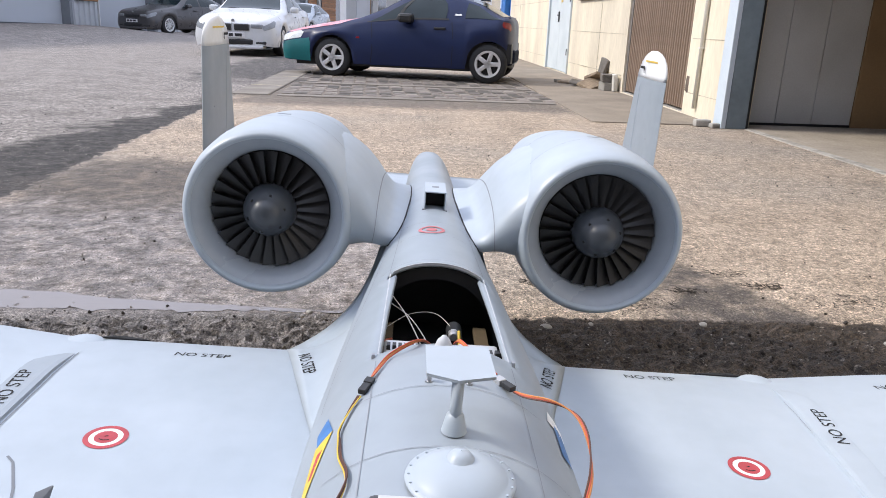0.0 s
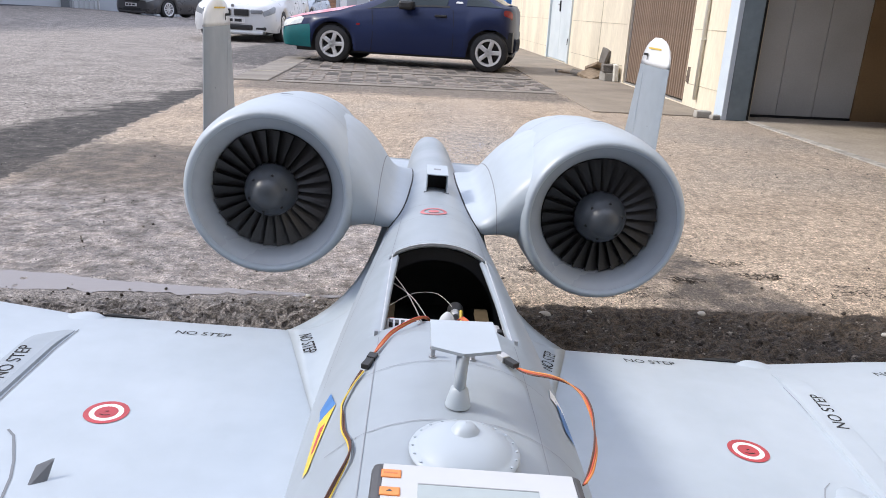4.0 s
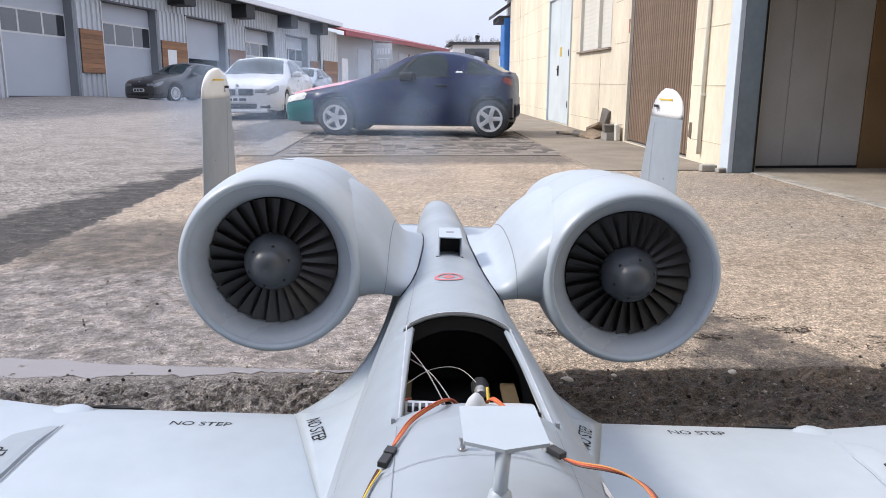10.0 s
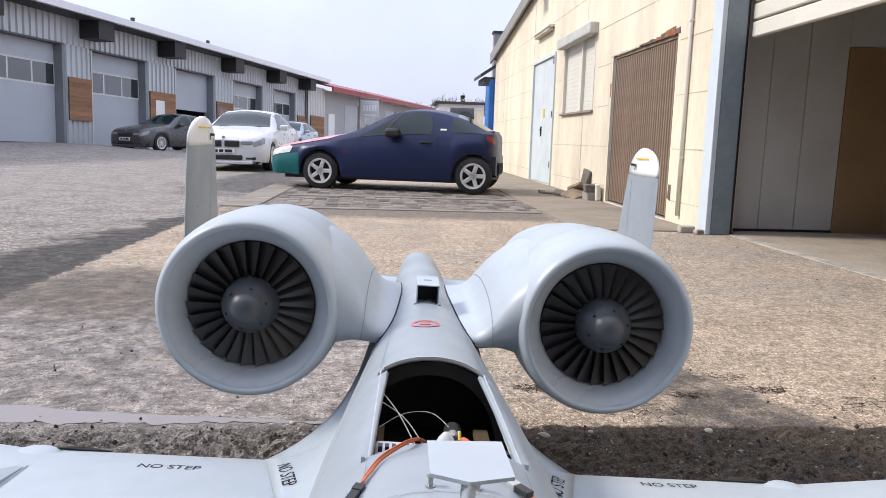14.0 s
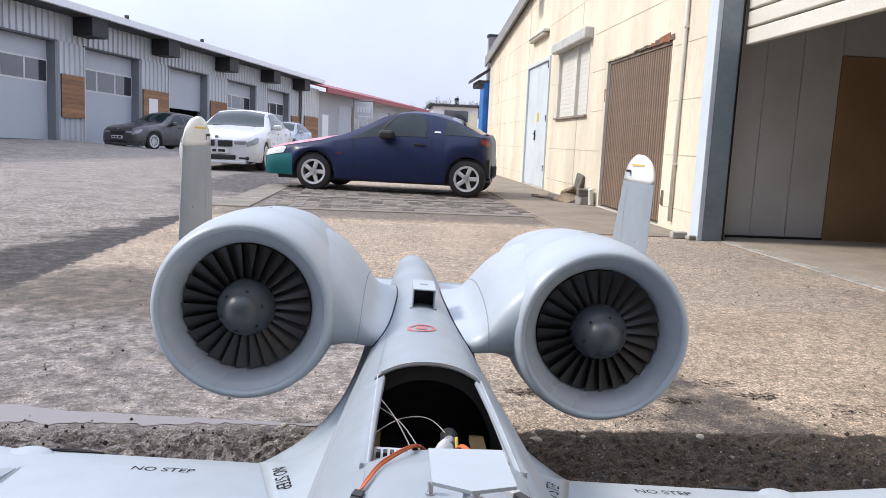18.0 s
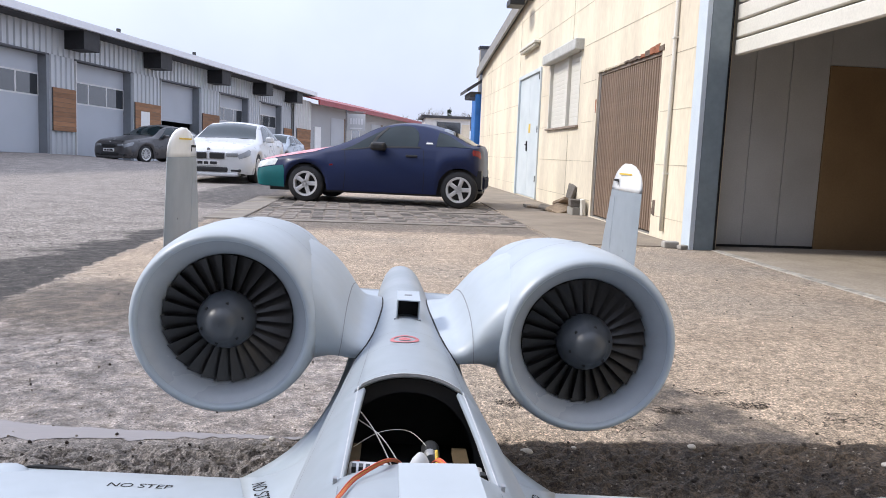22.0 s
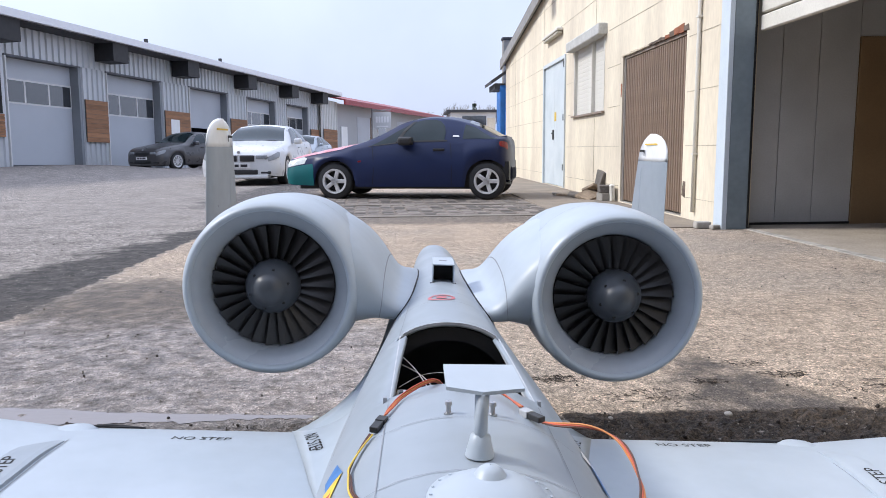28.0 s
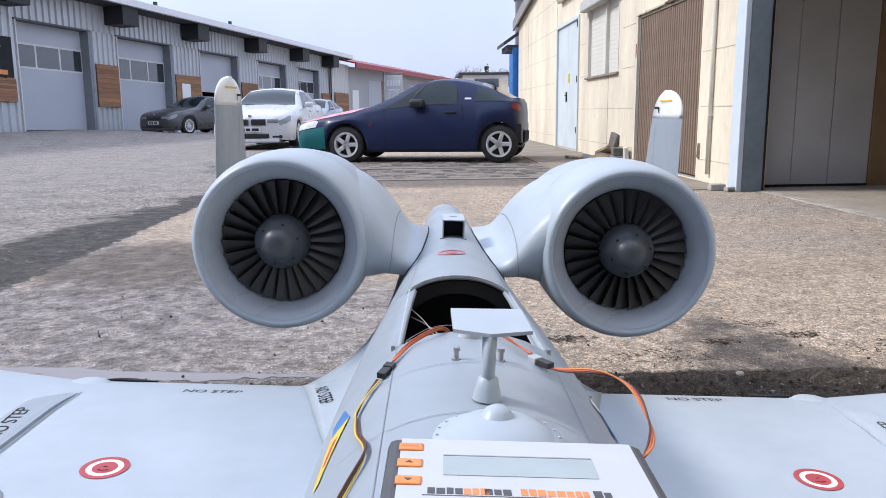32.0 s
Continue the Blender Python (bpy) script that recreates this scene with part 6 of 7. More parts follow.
for x in (-0.0145, 0.0165):
    part("stud", lathe(bmesh.new(), [(0, 0.0032), (0.002, 0.0032), (0.002, 0.0018), (0.007, 0.0017), (0.0074, 0.0026), (0.010, 0.0024), (0.0105, 0.0003)], 14, "z"), M_STEEL, jet, m=pose(x, -0.462, 0.6035))
part("nose_cone_aerial", lathe(bmesh.new(), [(0, 0.0085), (0.006, 0.008), (0.012, 0.0055), (0.016, 0.002), (0.0165, 0.0003)], 20, "z"), M_RIM, jet, "pale domed aerial", smooth=True, m=pose(-0.002, -0.402, 0.601))
part("washer", disc(bmesh.new(), (0, 0, 0), 0.0105, "z", 0.002, 24), M_ALU, jet, m=pose(-0.001, -0.402, 0.6005))

# air scoop on the spine
sc = part("air_scoop", bmesh.new(), M_GREY, jet, m=pose(0.0, 0.19, 0.577))
for x0, x1, z0, z1 in ((-0.0175, -0.0155, -0.006, 0.030), (0.0155, 0.0175, -0.006, 0.030), (-0.0175, 0.0175, 0.0285, 0.0305)):
    part("scoop_side", cube(x0, x1, 0.0, 0.075, z0, z1, 0.0005), M_GREY, sc)
# dark block stands for the shade in the scoop's mouth
part("scoop_throat", cube(-0.0155, 0.0155, 0.03, 0.07, -0.006, 0.0285), M_UNLIT, sc)
bm = slab(bmesh.new(), [(-0.0175, 0.075, -0.006), (0.0175, 0.075, -0.006), (0.0175, 0.075, 0.0305), (-0.0175, 0.075, 0.0305)], 0.002, (0, 1, 0))
part("scoop_back", bm, M_GREY, sc)
for s in both:
    part("scoop_flange", cube(s * 0.0175 - 0.003, s * 0.0175 + 0.003, -0.004, 0.0, 0.0, 0.002), M_LINE, sc)
part("bar", cube(-0.006, 0.006, 0.035, 0.045, 0.0305, 0.0309), M_LINE, sc)

# fin marks: thin yellow bars and black tags on the white tips
for f, s in zip([o for o in jet.children if o.name.startswith("tail_fin")], both):
    tp = f.children[0]
    fx = s * (0.548 - 0.0079)
    part("fin_bar", cube(min(fx, fx - s * 0.0008), max(fx, fx - s * 0.0008), 0.865, 0.965, 0.816, 0.820), M_YELLOW, tp, "yellow bar")
    part("fin_tag", cube(min(fx, fx - s * 0.0008), max(fx, fx - s * 0.0008), 0.97, 1.005, 0.798, 0.804), M_INK, tp)
    part("fin_tag", cube(min(fx, fx - s * 0.0008), max(fx, fx - s * 0.0008), 0.966, 0.97, 0.788, 0.804), M_INK, tp)
    part("rivet", disc(bmesh.new(), (fx - s * 0.001, 0.87, 0.63), 0.0018, "x", s * 0.001, 8), M_LINE, f)
    part("rudder_line", cube(min(fx, fx - s * 0.0008), max(fx, fx - s * 0.0008), 0.985, 0.9855, 0.4, 0.76), M_GREY, f)

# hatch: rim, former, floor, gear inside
hatch = part("hatch_bay", bmesh.new(), M_UNLIT, jet, m=pose(0, 0, 0))
# near-black floor, with the bay's shade in its colour
part("bay_floor", cube(-0.075, 0.075, -0.5, 0.0, 0.462, 0.468), M_UNLIT, hatch)
# the solid rear former closes the view in black, for unlit depth
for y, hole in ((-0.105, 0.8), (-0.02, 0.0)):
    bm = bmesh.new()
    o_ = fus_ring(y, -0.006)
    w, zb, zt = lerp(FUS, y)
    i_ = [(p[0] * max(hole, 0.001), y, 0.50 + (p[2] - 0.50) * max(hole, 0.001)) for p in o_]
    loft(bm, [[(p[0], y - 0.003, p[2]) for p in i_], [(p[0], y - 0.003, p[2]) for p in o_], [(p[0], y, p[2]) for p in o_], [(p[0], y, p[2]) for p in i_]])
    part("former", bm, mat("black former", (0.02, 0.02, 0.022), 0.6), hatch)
for s in both:
    bm = bmesh.new()
    rows = [[(s * (0.0575 + d), y, fus_top(0.0575, y) - 0.0002 - h) for d, h in ((0, 0), (0.0012, 0.0), (0.0012, 0.012), (0.0, 0.012))] for y in np.linspace(HATCH[0], HATCH[1], 12)]
    loft(bm, rows, caps=(True, True))
    part("rim", bm, M_RIM, hatch, "pale bare edge of the hatch")
    part("pin", cube(s * 0.062 - 0.0015, s * 0.062 + 0.0015, HATCH[0] - 0.004, HATCH[0], 0.577, 0.589), M_STEEL, hatch)
    part("rail", cube(min(s * 0.05, s * 0.066), max(s * 0.05, s * 0.066), -0.39, -0.12, 0.50, 0.506), mat("birch rail", (0.12, 0.085, 0.045), 0.7), hatch)
bm = bmesh.new()
rows = [[(x, y + dy, fus_top(x, y) + 0.0006 + dz) for dy, dz in ((0, -0.003), (0, 0.0006), (0.002, 0.0005))] for x in np.linspace(-0.055, 0.055, 15) for y in (HATCH[1] - 0.001,)]
loft(bm, rows, closed=False)
part("rim", bm, M_RIM, hatch, "chipped rear edge of the hatch")
part("receiver", cube(-0.055, -0.022, -0.365, -0.32, 0.545, 0.574, 0.003), M_ALU, hatch, "silver receiver box")
part("fuel_unit", cube(0.016, 0.056, -0.365, -0.315, 0.545, 0.572, 0.003), M_ALU, hatch, "silver control unit with sockets")
for k in range(6):
    part("socket", cube(0.016 + k * 0.007, 0.0205 + k * 0.007, -0.345, -0.338, 0.572, 0.577), M_CONN, hatch)
    part("socket", cube(-0.052 + k * 0.0055, -0.0485 + k * 0.0055, -0.345, -0.338, 0.574, 0.579), M_CONN, hatch)
part("pump", disc(bmesh.new(), (0.022, -0.2, 0.525), 0.0095, "y", 0.03, 18, 0.002), M_CONN, hatch)
part("pump_cap", disc(bmesh.new(), (0.02, -0.212, 0.532), 0.006, "y", 0.012, 16, 0.002), M_ALU, hatch)
for i, (mt, pts, r) in enumerate((
        (M_WWHITE, [(-0.055, -0.14, 0.552), (-0.035, -0.2, 0.55), (-0.012, -0.26, 0.53), (0.002, -0.32, 0.515)], 0.0007),
        (M_WWHITE, [(-0.054, -0.16, 0.548), (-0.028, -0.2, 0.545), (-0.004, -0.25, 0.528), (0.01, -0.31, 0.512)], 0.0007),
        (M_WWHITE, [(-0.056, -0.2, 0.535), (-0.03, -0.17, 0.54), (0.0, -0.165, 0.54), (0.022, -0.19, 0.53)], 0.00035),
        (M_YELLOW, [(0.023, -0.24, 0.552), (0.024, -0.252, 0.54), (0.025, -0.262, 0.53)], 0.0017),
        (M_YELLOW, [(0.027, -0.27, 0.53), (0.028, -0.285, 0.524), (0.026, -0.3, 0.52)], 0.002),
        (M_WRED, [(0.05, -0.33, 0.548), (0.03, -0.3, 0.552), (0.0, -0.31, 0.548), (-0.01, -0.34, 0.54)], 0.0013),
        (M_WRED, [(-0.05, -0.3, 0.548), (-0.056, -0.24, 0.535), (-0.05, -0.2, 0.52)], 0.0013),
        (M_WORANGE, [(0.056, -0.345, 0.55), (0.04, -0.315, 0.556), (0.012, -0.325, 0.552)], 0.0013),
        (M_WBROWN, [(-0.02, -0.33, 0.55), (-0.02, -0.28, 0.535), (-0.03, -0.22, 0.52)], 0.0014),
        (M_CONN, [(0.05, -0.28, 0.53), (0.02, -0.25, 0.52), (-0.03, -0.27, 0.515)], 0.003))):
    bm = bmesh.new()
    tube(bm, pts, r, 8, 6)
    part("lead", bm, mt, hatch, smooth=True)


# servo leads over the spine, with their connectors
def lead(name, label, pts, mats, gap=0.0012, r=0.00066):
    t = thing(name, JET, label, "cable")
    P = [Vector(p) for p in pts]
    for k, mt in enumerate(mats):
        off = (k - (len(mats) - 1) / 2) * gap
        Q = []
        for i, p in enumerate(P):
            d = (P[min(i + 1, len(P) - 1)] - P[max(i - 1, 0)])
            n = Vector((-d.y, d.x, 0)).normalized()
            a = i * 0.8
            Q.append(p + n * off * math.cos(a) + Vector((0, 0, 0.0012 + off * math.sin(a))))
        bm = bmesh.new()
        tube(bm, Q, r, 8, 8)
        part("strand", bm, mt, t, smooth=True)
    return t


def plug(t, at, yaw, pitch=0, col=None):
    m_ = pose(*at, pitch, 0, yaw)
    p = part("plug", cube(-0.0032, 0.0032, -0.009, 0.003, -0.0022, 0.0022, 0.0006), M_CONN, t, m=m_)
    part("socket", cube(-0.0037, 0.0037, 0.0034, 0.0115, -0.0026, 0.0026, 0.0006), col or M_CONN, p)
    return p


def skin(x, y, up=0.002):
    return (x, y, fus_top(x, y) + up)


l1 = lead("servo_lead", "red and orange servo lead out of the hatch to a plug", [(-0.012, -0.33, 0.575), (-0.02, -0.375, 0.598), skin(-0.03, -0.393, 0.004), skin(-0.047, -0.405), skin(-0.056, -0.425), skin(-0.060, -0.437)], [M_WRED, M_WORANGE, M_WRED])
plug(l1, (skin(-0.064, -0.45, 0.003)), -18, 4)
l2 = lead("servo_lead", "yellow and brown servo lead along the grey fuselage", [skin(-0.068, -0.462), skin(-0.074, -0.478), skin(-0.079, -0.50), skin(-0.0775, -0.515), skin(-0.0745, -0.54), skin(-0.0685, -0.562), skin(-0.0675, -0.578), skin(-0.0735, -0.600), skin(-0.081, -0.625), skin(-0.083, -0.645), skin(-0.074, -0.668), skin(-0.07, -0.70)], [M_WBROWN, M_WBROWN, M_YELLOW])
l3 = lead("servo_lead", "red servo lead out of the hatch under the plate", [(0.01, -0.34, 0.575), (0.012, -0.375, 0.600), skin(0.02, -0.40, 0.003), skin(0.032, -0.425, 0.003), skin(0.04, -0.44, 0.003)], [M_WRED, M_WORANGE, M_WRED])
plug(l3, (skin(0.047, -0.452, 0.004)), 35, 0, M_ALU)
l4 = lead("servo_lead", "brown and orange servo lead looping beside the fuselage", [skin(0.053, -0.461, 0.004), (0.060, -0.475, 0.602), (0.074, -0.487, 0.606), (0.085, -0.497, 0.607), (0.0935, -0.508, 0.605), (0.0965, -0.524, 0.602), (0.094, -0.548, 0.602), (0.0855, -0.585, 0.609), (0.074, -0.62, 0.617), (0.066, -0.638, 0.620)], [M_WBROWN, M_WRED, M_WORANGE])

# control box with display on the nose
cb = thing("control_box", JET @ pose(0.0053, -0.693, 0.604, 0, 0, -0.6), "pale hand terminal box with a display and three orange keys", "terminal")
part("case", cube(-0.0562, 0.0562, -0.06, 0.0525, 0, 0.0252, 0.004), M_CASE, cb)
part("label_film", cube(-0.0502, 0.0508, -0.055, 0.0495, 0.0248, 0.0258, 0.0004), M_LABEL, cb)
part("display", cube(-0.0318, 0.0306, 0.0165, 0.0330, 0.0254, 0.0261), M_LCD, cb, "grey liquid crystal display")
part("display_shade", cube(-0.0318, 0.0306, 0.0330, 0.0338, 0.0254, 0.0263), mat("grey rim", (0.3, 0.31, 0.32), 0.5), cb)
for k, y in enumerate((0.0405, 0.0258, 0.0112)):
    b = part("key", cube(-0.0510, -0.0405, y - 0.0034, y + 0.0034, 0.0254, 0.0266, 0.0008), M_ORANGE, cb, "orange key")
    if k:
        bm = slab(bmesh.new(), [(-0.0474, y - 0.0007 * (3 - 2 * k), 0.0266), (-0.0444, y - 0.0007 * (3 - 2 * k), 0.0266), (-0.0459, y + 0.001 * (3 - 2 * k), 0.0266)], 0.0002)
        part("key_mark", bm, M_CASE, b)
    else:
        part("key_mark", cube(-0.0495, -0.0425, y - 0.0006, y + 0.0006, 0.0265, 0.0267), mat("dull orange print", (0.6, 0.2, 0.07), 0.5), b)
random.seed(61)
for x0, n, m_ in ((-0.038, 4, M_CASE), (-0.024, 3, M_ORANGE), (-0.016, 3, M_CASE), (-0.002, 8, M_ORANGE), (0.026, 2, M_CASE)):
    for k in range(n):
        w = random.uniform(0.0022, 0.0036)
        part("bar", cube(x0, x0 + w, 0.0018, 0.0058 + random.uniform(0, 0.001), 0.0254, 0.02595), m_, cb)
        x0 += w + 0.0006
part("bar", cube(-0.04, 0.036, 0.0004, 0.0010, 0.0254, 0.02592), M_CASE, cb)


# ---- cobbled patch, slab, puddle, loose stones ----
cob = thing("cobbled_patch", pose(0, 0, 0), "sunken patch of worn grey cobbles in the concrete", "pavement", "", "structure")
random.seed(3)
stones = []
for k in range(4):
    bm = cube(-0.078, 0.078, -0.085, 0.085, -0.05, 0.0, 0.018)
    for v in bm.verts:
        v.co += Vector((noise.noise(v.co * 20 + Vector((k, 0, 0))), noise.noise(v.co * 20 + Vector((0, k, 3))), noise.noise(v.co * 14 + Vector((3, k, 0))) * 0.5)) * 0.012
    me = bpy.data.meshes.new("cobble")
    bm.to_mesh(me)
    bm.free()
    me.materials.append(M_COB if k < 3 else M_COBD)
    stones.append(me)
for j in range(15):
    for i in range(20):
        x, y = -1.34 + i * 0.166 - 0.05 * j * 0.2, 8.95 + j * 0.205 + (0.2 if j > 6 else 0)
        o = new("cobble", random.choice(stones))
        o.parent = cob
        o.matrix_basis = pose(x + random.uniform(-0.012, 0.012), y + random.uniform(-0.01, 0.01), random.uniform(0.002, 0.010), random.uniform(-1.5, 1.5), random.uniform(-1.5, 1.5), random.uniform(-4, 4))
struct("kerb_slab", cube(-1.92, -1.50, 8.6, 12.6, -0.05, 0.018, 0.015, pose(0, 0, 0)), M_SLABC, "pale concrete slab strip beside the cobbles", "pavement")
for a in (9.7, 11.2):
    struct("slab_joint", cube(-1.91, -1.51, a, a + 0.02, 0.0, 0.0205), M_JOINT, "dark joint across the slab strip", "trim")
struct("drain_strip", cube(-1.4, 1.8, 8.55, 8.72, -0.03, 0.012, 0.006), M_SLABC, "concrete strip along the cobbles", "pavement")
struct("drain_strip", cube(-1.4, 1.8, 10.33, 10.46, -0.03, 0.014, 0.006), M_SLABC, "concrete strip along the cobbles", "pavement")
struct("pavement", cube(1.85, X0 - 0.01, 7.05, 24, -0.04, 0.012, 0.006), mat("foot pavement", (0.26, 0.218, 0.17), 0.9, vary=0.14, scale=2, fine=60, bump=0.003), "brown grey concrete pavement along the hall", "pavement")


def water():
    m = bpy.data.materials.new("muddy water")
    m.use_nodes = True
    n, l = m.node_tree.nodes, m.node_tree.links
    b = n["Principled BSDF"]
    b.inputs["Base Color"].default_value = (0.23, 0.21, 0.205, 1)
    b.inputs["Roughness"].default_value = 0.1
    b.inputs["IOR"].default_value = 1.33
    t = n.new("ShaderNodeTexNoise")
    t.inputs["Scale"].default_value = 25
    bp = n.new("ShaderNodeBump")
    bp.inputs["Distance"].default_value = 0.0008
    l.new(t.outputs["Fac"], bp.inputs["Height"])
    l.new(bp.outputs[0], b.inputs["Normal"])
    return m


bm = bmesh.new()
up_, lo_ = [], []
for k in range(260):
    x = -3.2 + 3.05 * k / 259
    w = smoothstep(-0.15, -0.7, x)
    v = Vector((x, 0, 0))
    up_.append((x, 2.19 + 0.11 * smoothstep(-0.4, -1.35, x) + 0.02 * noise.noise(v * 3) + 0.01 * noise.noise(v * 11) + 0.006 * noise.noise(v * 31) + 0.12 * smoothstep(-1.3, -1.6, x) - 0.02 * (1 - w), 0.0022))
    lo_.append((x, 2.145 + 0.02 * noise.noise(v * 4 + Vector((0, 5, 0))) + 0.03 * noise.noise(v * 15 + Vector((0, 9, 0))) + 0.015 * noise.noise(v * 37), 0.0022))
    if lo_[-1][1] > up_[-1][1] - 0.004:
        lo_[-1] = (x, up_[-1][1] - 0.004, 0.0022)
loft(bm, [lo_, up_], closed=False)
struct("puddle", bm, water(), "shallow puddle of pale muddy water along the joint", "water", smooth=True)

random.seed(11)
ico = bmesh.new()
bmesh.ops.create_icosphere(ico, subdivisions=1, radius=1)
iv = [v.co.copy() for v in ico.verts]
ico.verts.index_update()
fi = [[v.index for v in f.verts] for f in ico.faces]
ico.free()


def pebbles(name, label, count, xr, yr, sizes, material, seed, band=None):
    random.seed(seed)
    V, F = [], []
    for k in range(count):
        x, y = random.uniform(*xr), random.uniform(*yr)
        s = sizes[0] + (sizes[1] - sizes[0]) * random.random() ** 4
        q = Euler((random.random() * 3, random.random() * 3, random.random() * 3)).to_matrix()
        d = Matrix.Diagonal((1, random.uniform(0.6, 1), random.uniform(0.4, 0.7)))
        z = ground_z(x, y) + (fine_z(x, y) if 0.9 < y < 3.1 and -2.3 < x < 2.9 else 0)
        b0 = len(V)
        for v in iv:
            p = q @ (d @ (v * s * (1 + 0.25 * noise.noise(v * 2 + Vector((k, 0, 0))))))
            V.append((x + p.x, y + p.y, z + p.z + s * 0.25))
        F += [[b0 + i for i in f] for f in fi]
    me = bpy.data.meshes.new(name)
    me.from_pydata(V, [], F)
    me.materials.append(material)
    return tagged(new(name, me), label, "gravel", "", "stuff")


pebbles("mud_grit", "small stones pressed into the mud", 3600, (-2.2, 2.9), (1.05, 2.1), (0.0012, 0.007), M_MUDSTONE, 1)
pebbles("mud_clods", "dark clods of mud", 3200, (-2.2, 2.9), (1.05, 2.13), (0.002, 0.010), M_CLOD, 2)
pebbles("yard_grit", "loose grit scattered on the concrete", 2200, (-2.6, 3.2), (2.15, 6.5), (0.001, 0.006), M_MUDSTONE, 4)
pebbles("pale_grit", "pale chips of stone in the worn surface", 5200, (-2.6, 3.2), (1.2, 5.2), (0.0009, 0.0042), M_PALEGRIT, 5)
pebbles("dark_grit", "dark crumbs scattered on the concrete", 1500, (-3.4, 3.2), (2.15, 7.5), (0.0012, 0.008), M_CLOD, 6)
for i, (x, y, s) in enumerate(((0.478, 2.088, 0.016), (0.978, 2.106, 0.013), (0.62, 2.1, 0.008), (-0.25, 2.14, 0.009), (1.5, 1.98, 0.012))):
    bm = bmesh.new()
    bmesh.ops.create_icosphere(bm, subdivisions=2, radius=s)
    for v in bm.verts:
        v.co *= 1 + 0.2 * noise.noise(v.co * 60 + Vector((i, 0, 0)))
        v.co.z *= 0.62
        v.co.x *= 1.25
    o = link("pebble", bm, M_STONE, True)
    o.matrix_basis = pose(x, y, fine_z(x, y) + s * 0.4, 0, 0, 40 * i)
    tagged(o, "pale rounded pebble lying in the mud", "stone", "pebbles in the mud")

# dry grass tuft by the puddle
gt = thing("grass_tuft", pose(-1.27, 2.17, 0), "tuft of thin dry grass by the puddle", "grass")
random.seed(8)
for k in range(12):
    a, h, b = random.uniform(0, 6.28), random.uniform(0.05, 0.11), random.uniform(0.01, 0.05)
    bm = bmesh.new()
    x, y = random.uniform(-0.05, 0.05), random.uniform(-0.03, 0.03)
    tube(bm, [(x, y, -0.01), (x + b * 0.3 * math.cos(a), y + b * 0.3 * math.sin(a), h * 0.6), (x + b * math.cos(a), y + b * math.sin(a), h)], 0.0012, 5, 3)
    part("blade", bm, M_DRYGRASS, gt)


# ---- bare trees far off ----
def tree(x, y, h, seed):
    random.seed(seed)
    t = thing("bare_tree", pose(x, y, 0), "leafless tree with fine twigs, far off behind the roofs", "tree", "far trees")
    trunk, crown = bmesh.new(), bmesh.new()

    def limb(bm, p, d, ln, r, depth):
        q = p + d * ln
        n = 5 if depth < 2 else 3
        u = d.cross(Vector((0.3, 0.2, 0.9))).normalized()
        v = d.cross(u)
        loft(bm, [[p + r * (math.cos(6.283 * k / n) * u + math.sin(6.283 * k / n) * v) for k in range(n)], [q + r * 0.62 * (math.cos(6.283 * k / n) * u + math.sin(6.283 * k / n) * v) for k in range(n)]])
        if depth >= 5:
            return
        for k in range(3 if depth else 5):
            e = (d + Vector((random.uniform(-0.8, 0.8), random.uniform(-0.8, 0.8), random.uniform(-0.1, 0.5)))).normalized()
            limb(crown, p + d * ln * random.uniform(0.55, 1), e, ln * random.uniform(0.55, 0.75), r * 0.55, depth + 1)
    limb(trunk, Vector((0, 0, 0)), Vector((0, 0, 1)), h * 0.38, h * 0.03, 0)
    part("trunk", trunk, M_BARK, t)
    part("crown", crown, M_BARK, t)


for i, (x, y, h) in enumerate(((8, 118, 7.6), (10.5, 125, 8.4), (12.5, 112, 7.2), (6.5, 130, 7.4), (14, 122, 8), (9.3, 121, 7.8))):
    tree(x, y, h * 1.12, 20 + i)
tree(-21, 52, 8.0, 40)
cf = thing("conifer", pose(11.4, 120, -1.6), "small dark conifer far off behind the roofs", "tree", "far trees")
part("trunk", lathe(bmesh.new(), [(0, 0.2), (9, 0.03)], 6, "z"), M_BARK, cf)
bm = bmesh.new()
random.seed(9)
for k in range(260):
    z = random.uniform(1.5, 9.6)
    r = (10 - z) * 0.28 * random.uniform(0.4, 1)
    a = random.uniform(0, 6.283)
    c = Vector((r * math.cos(a), r * math.sin(a), z))
    s = 0.35
    ps = [c + Vector((random.uniform(-s, s), random.uniform(-s, s), random.uniform(-s, s))) for _ in range(3)]
    bm.faces.new([bm.verts.new(p) for p in ps])
part("crown", bm, mat("dark needles", (0.03, 0.045, 0.03), 0.9), cf)
# distant wooded rise closing the view
bm = bmesh.new()
rows = []
for k in range(120):
    a = math.pi * k / 119
    x, y = 420 * math.cos(a), 420 * math.sin(a)
    hgt = 9 + 4 * noise.noise(Vector((k * 0.11, 0, 0))) + 1.5 * noise.noise(Vector((k * 0.6, 2, 0)))
    rows.append([(x, y, -1), (x, y, hgt)])
loft(bm, rows, closed=False)
struct("backdrop", bm, mat("far woods", (0.26, 0.27, 0.29), 1.0, vary=0.1, scale=0.05, fine=0.6), "pale far wooded rise on the horizon", "backdrop")


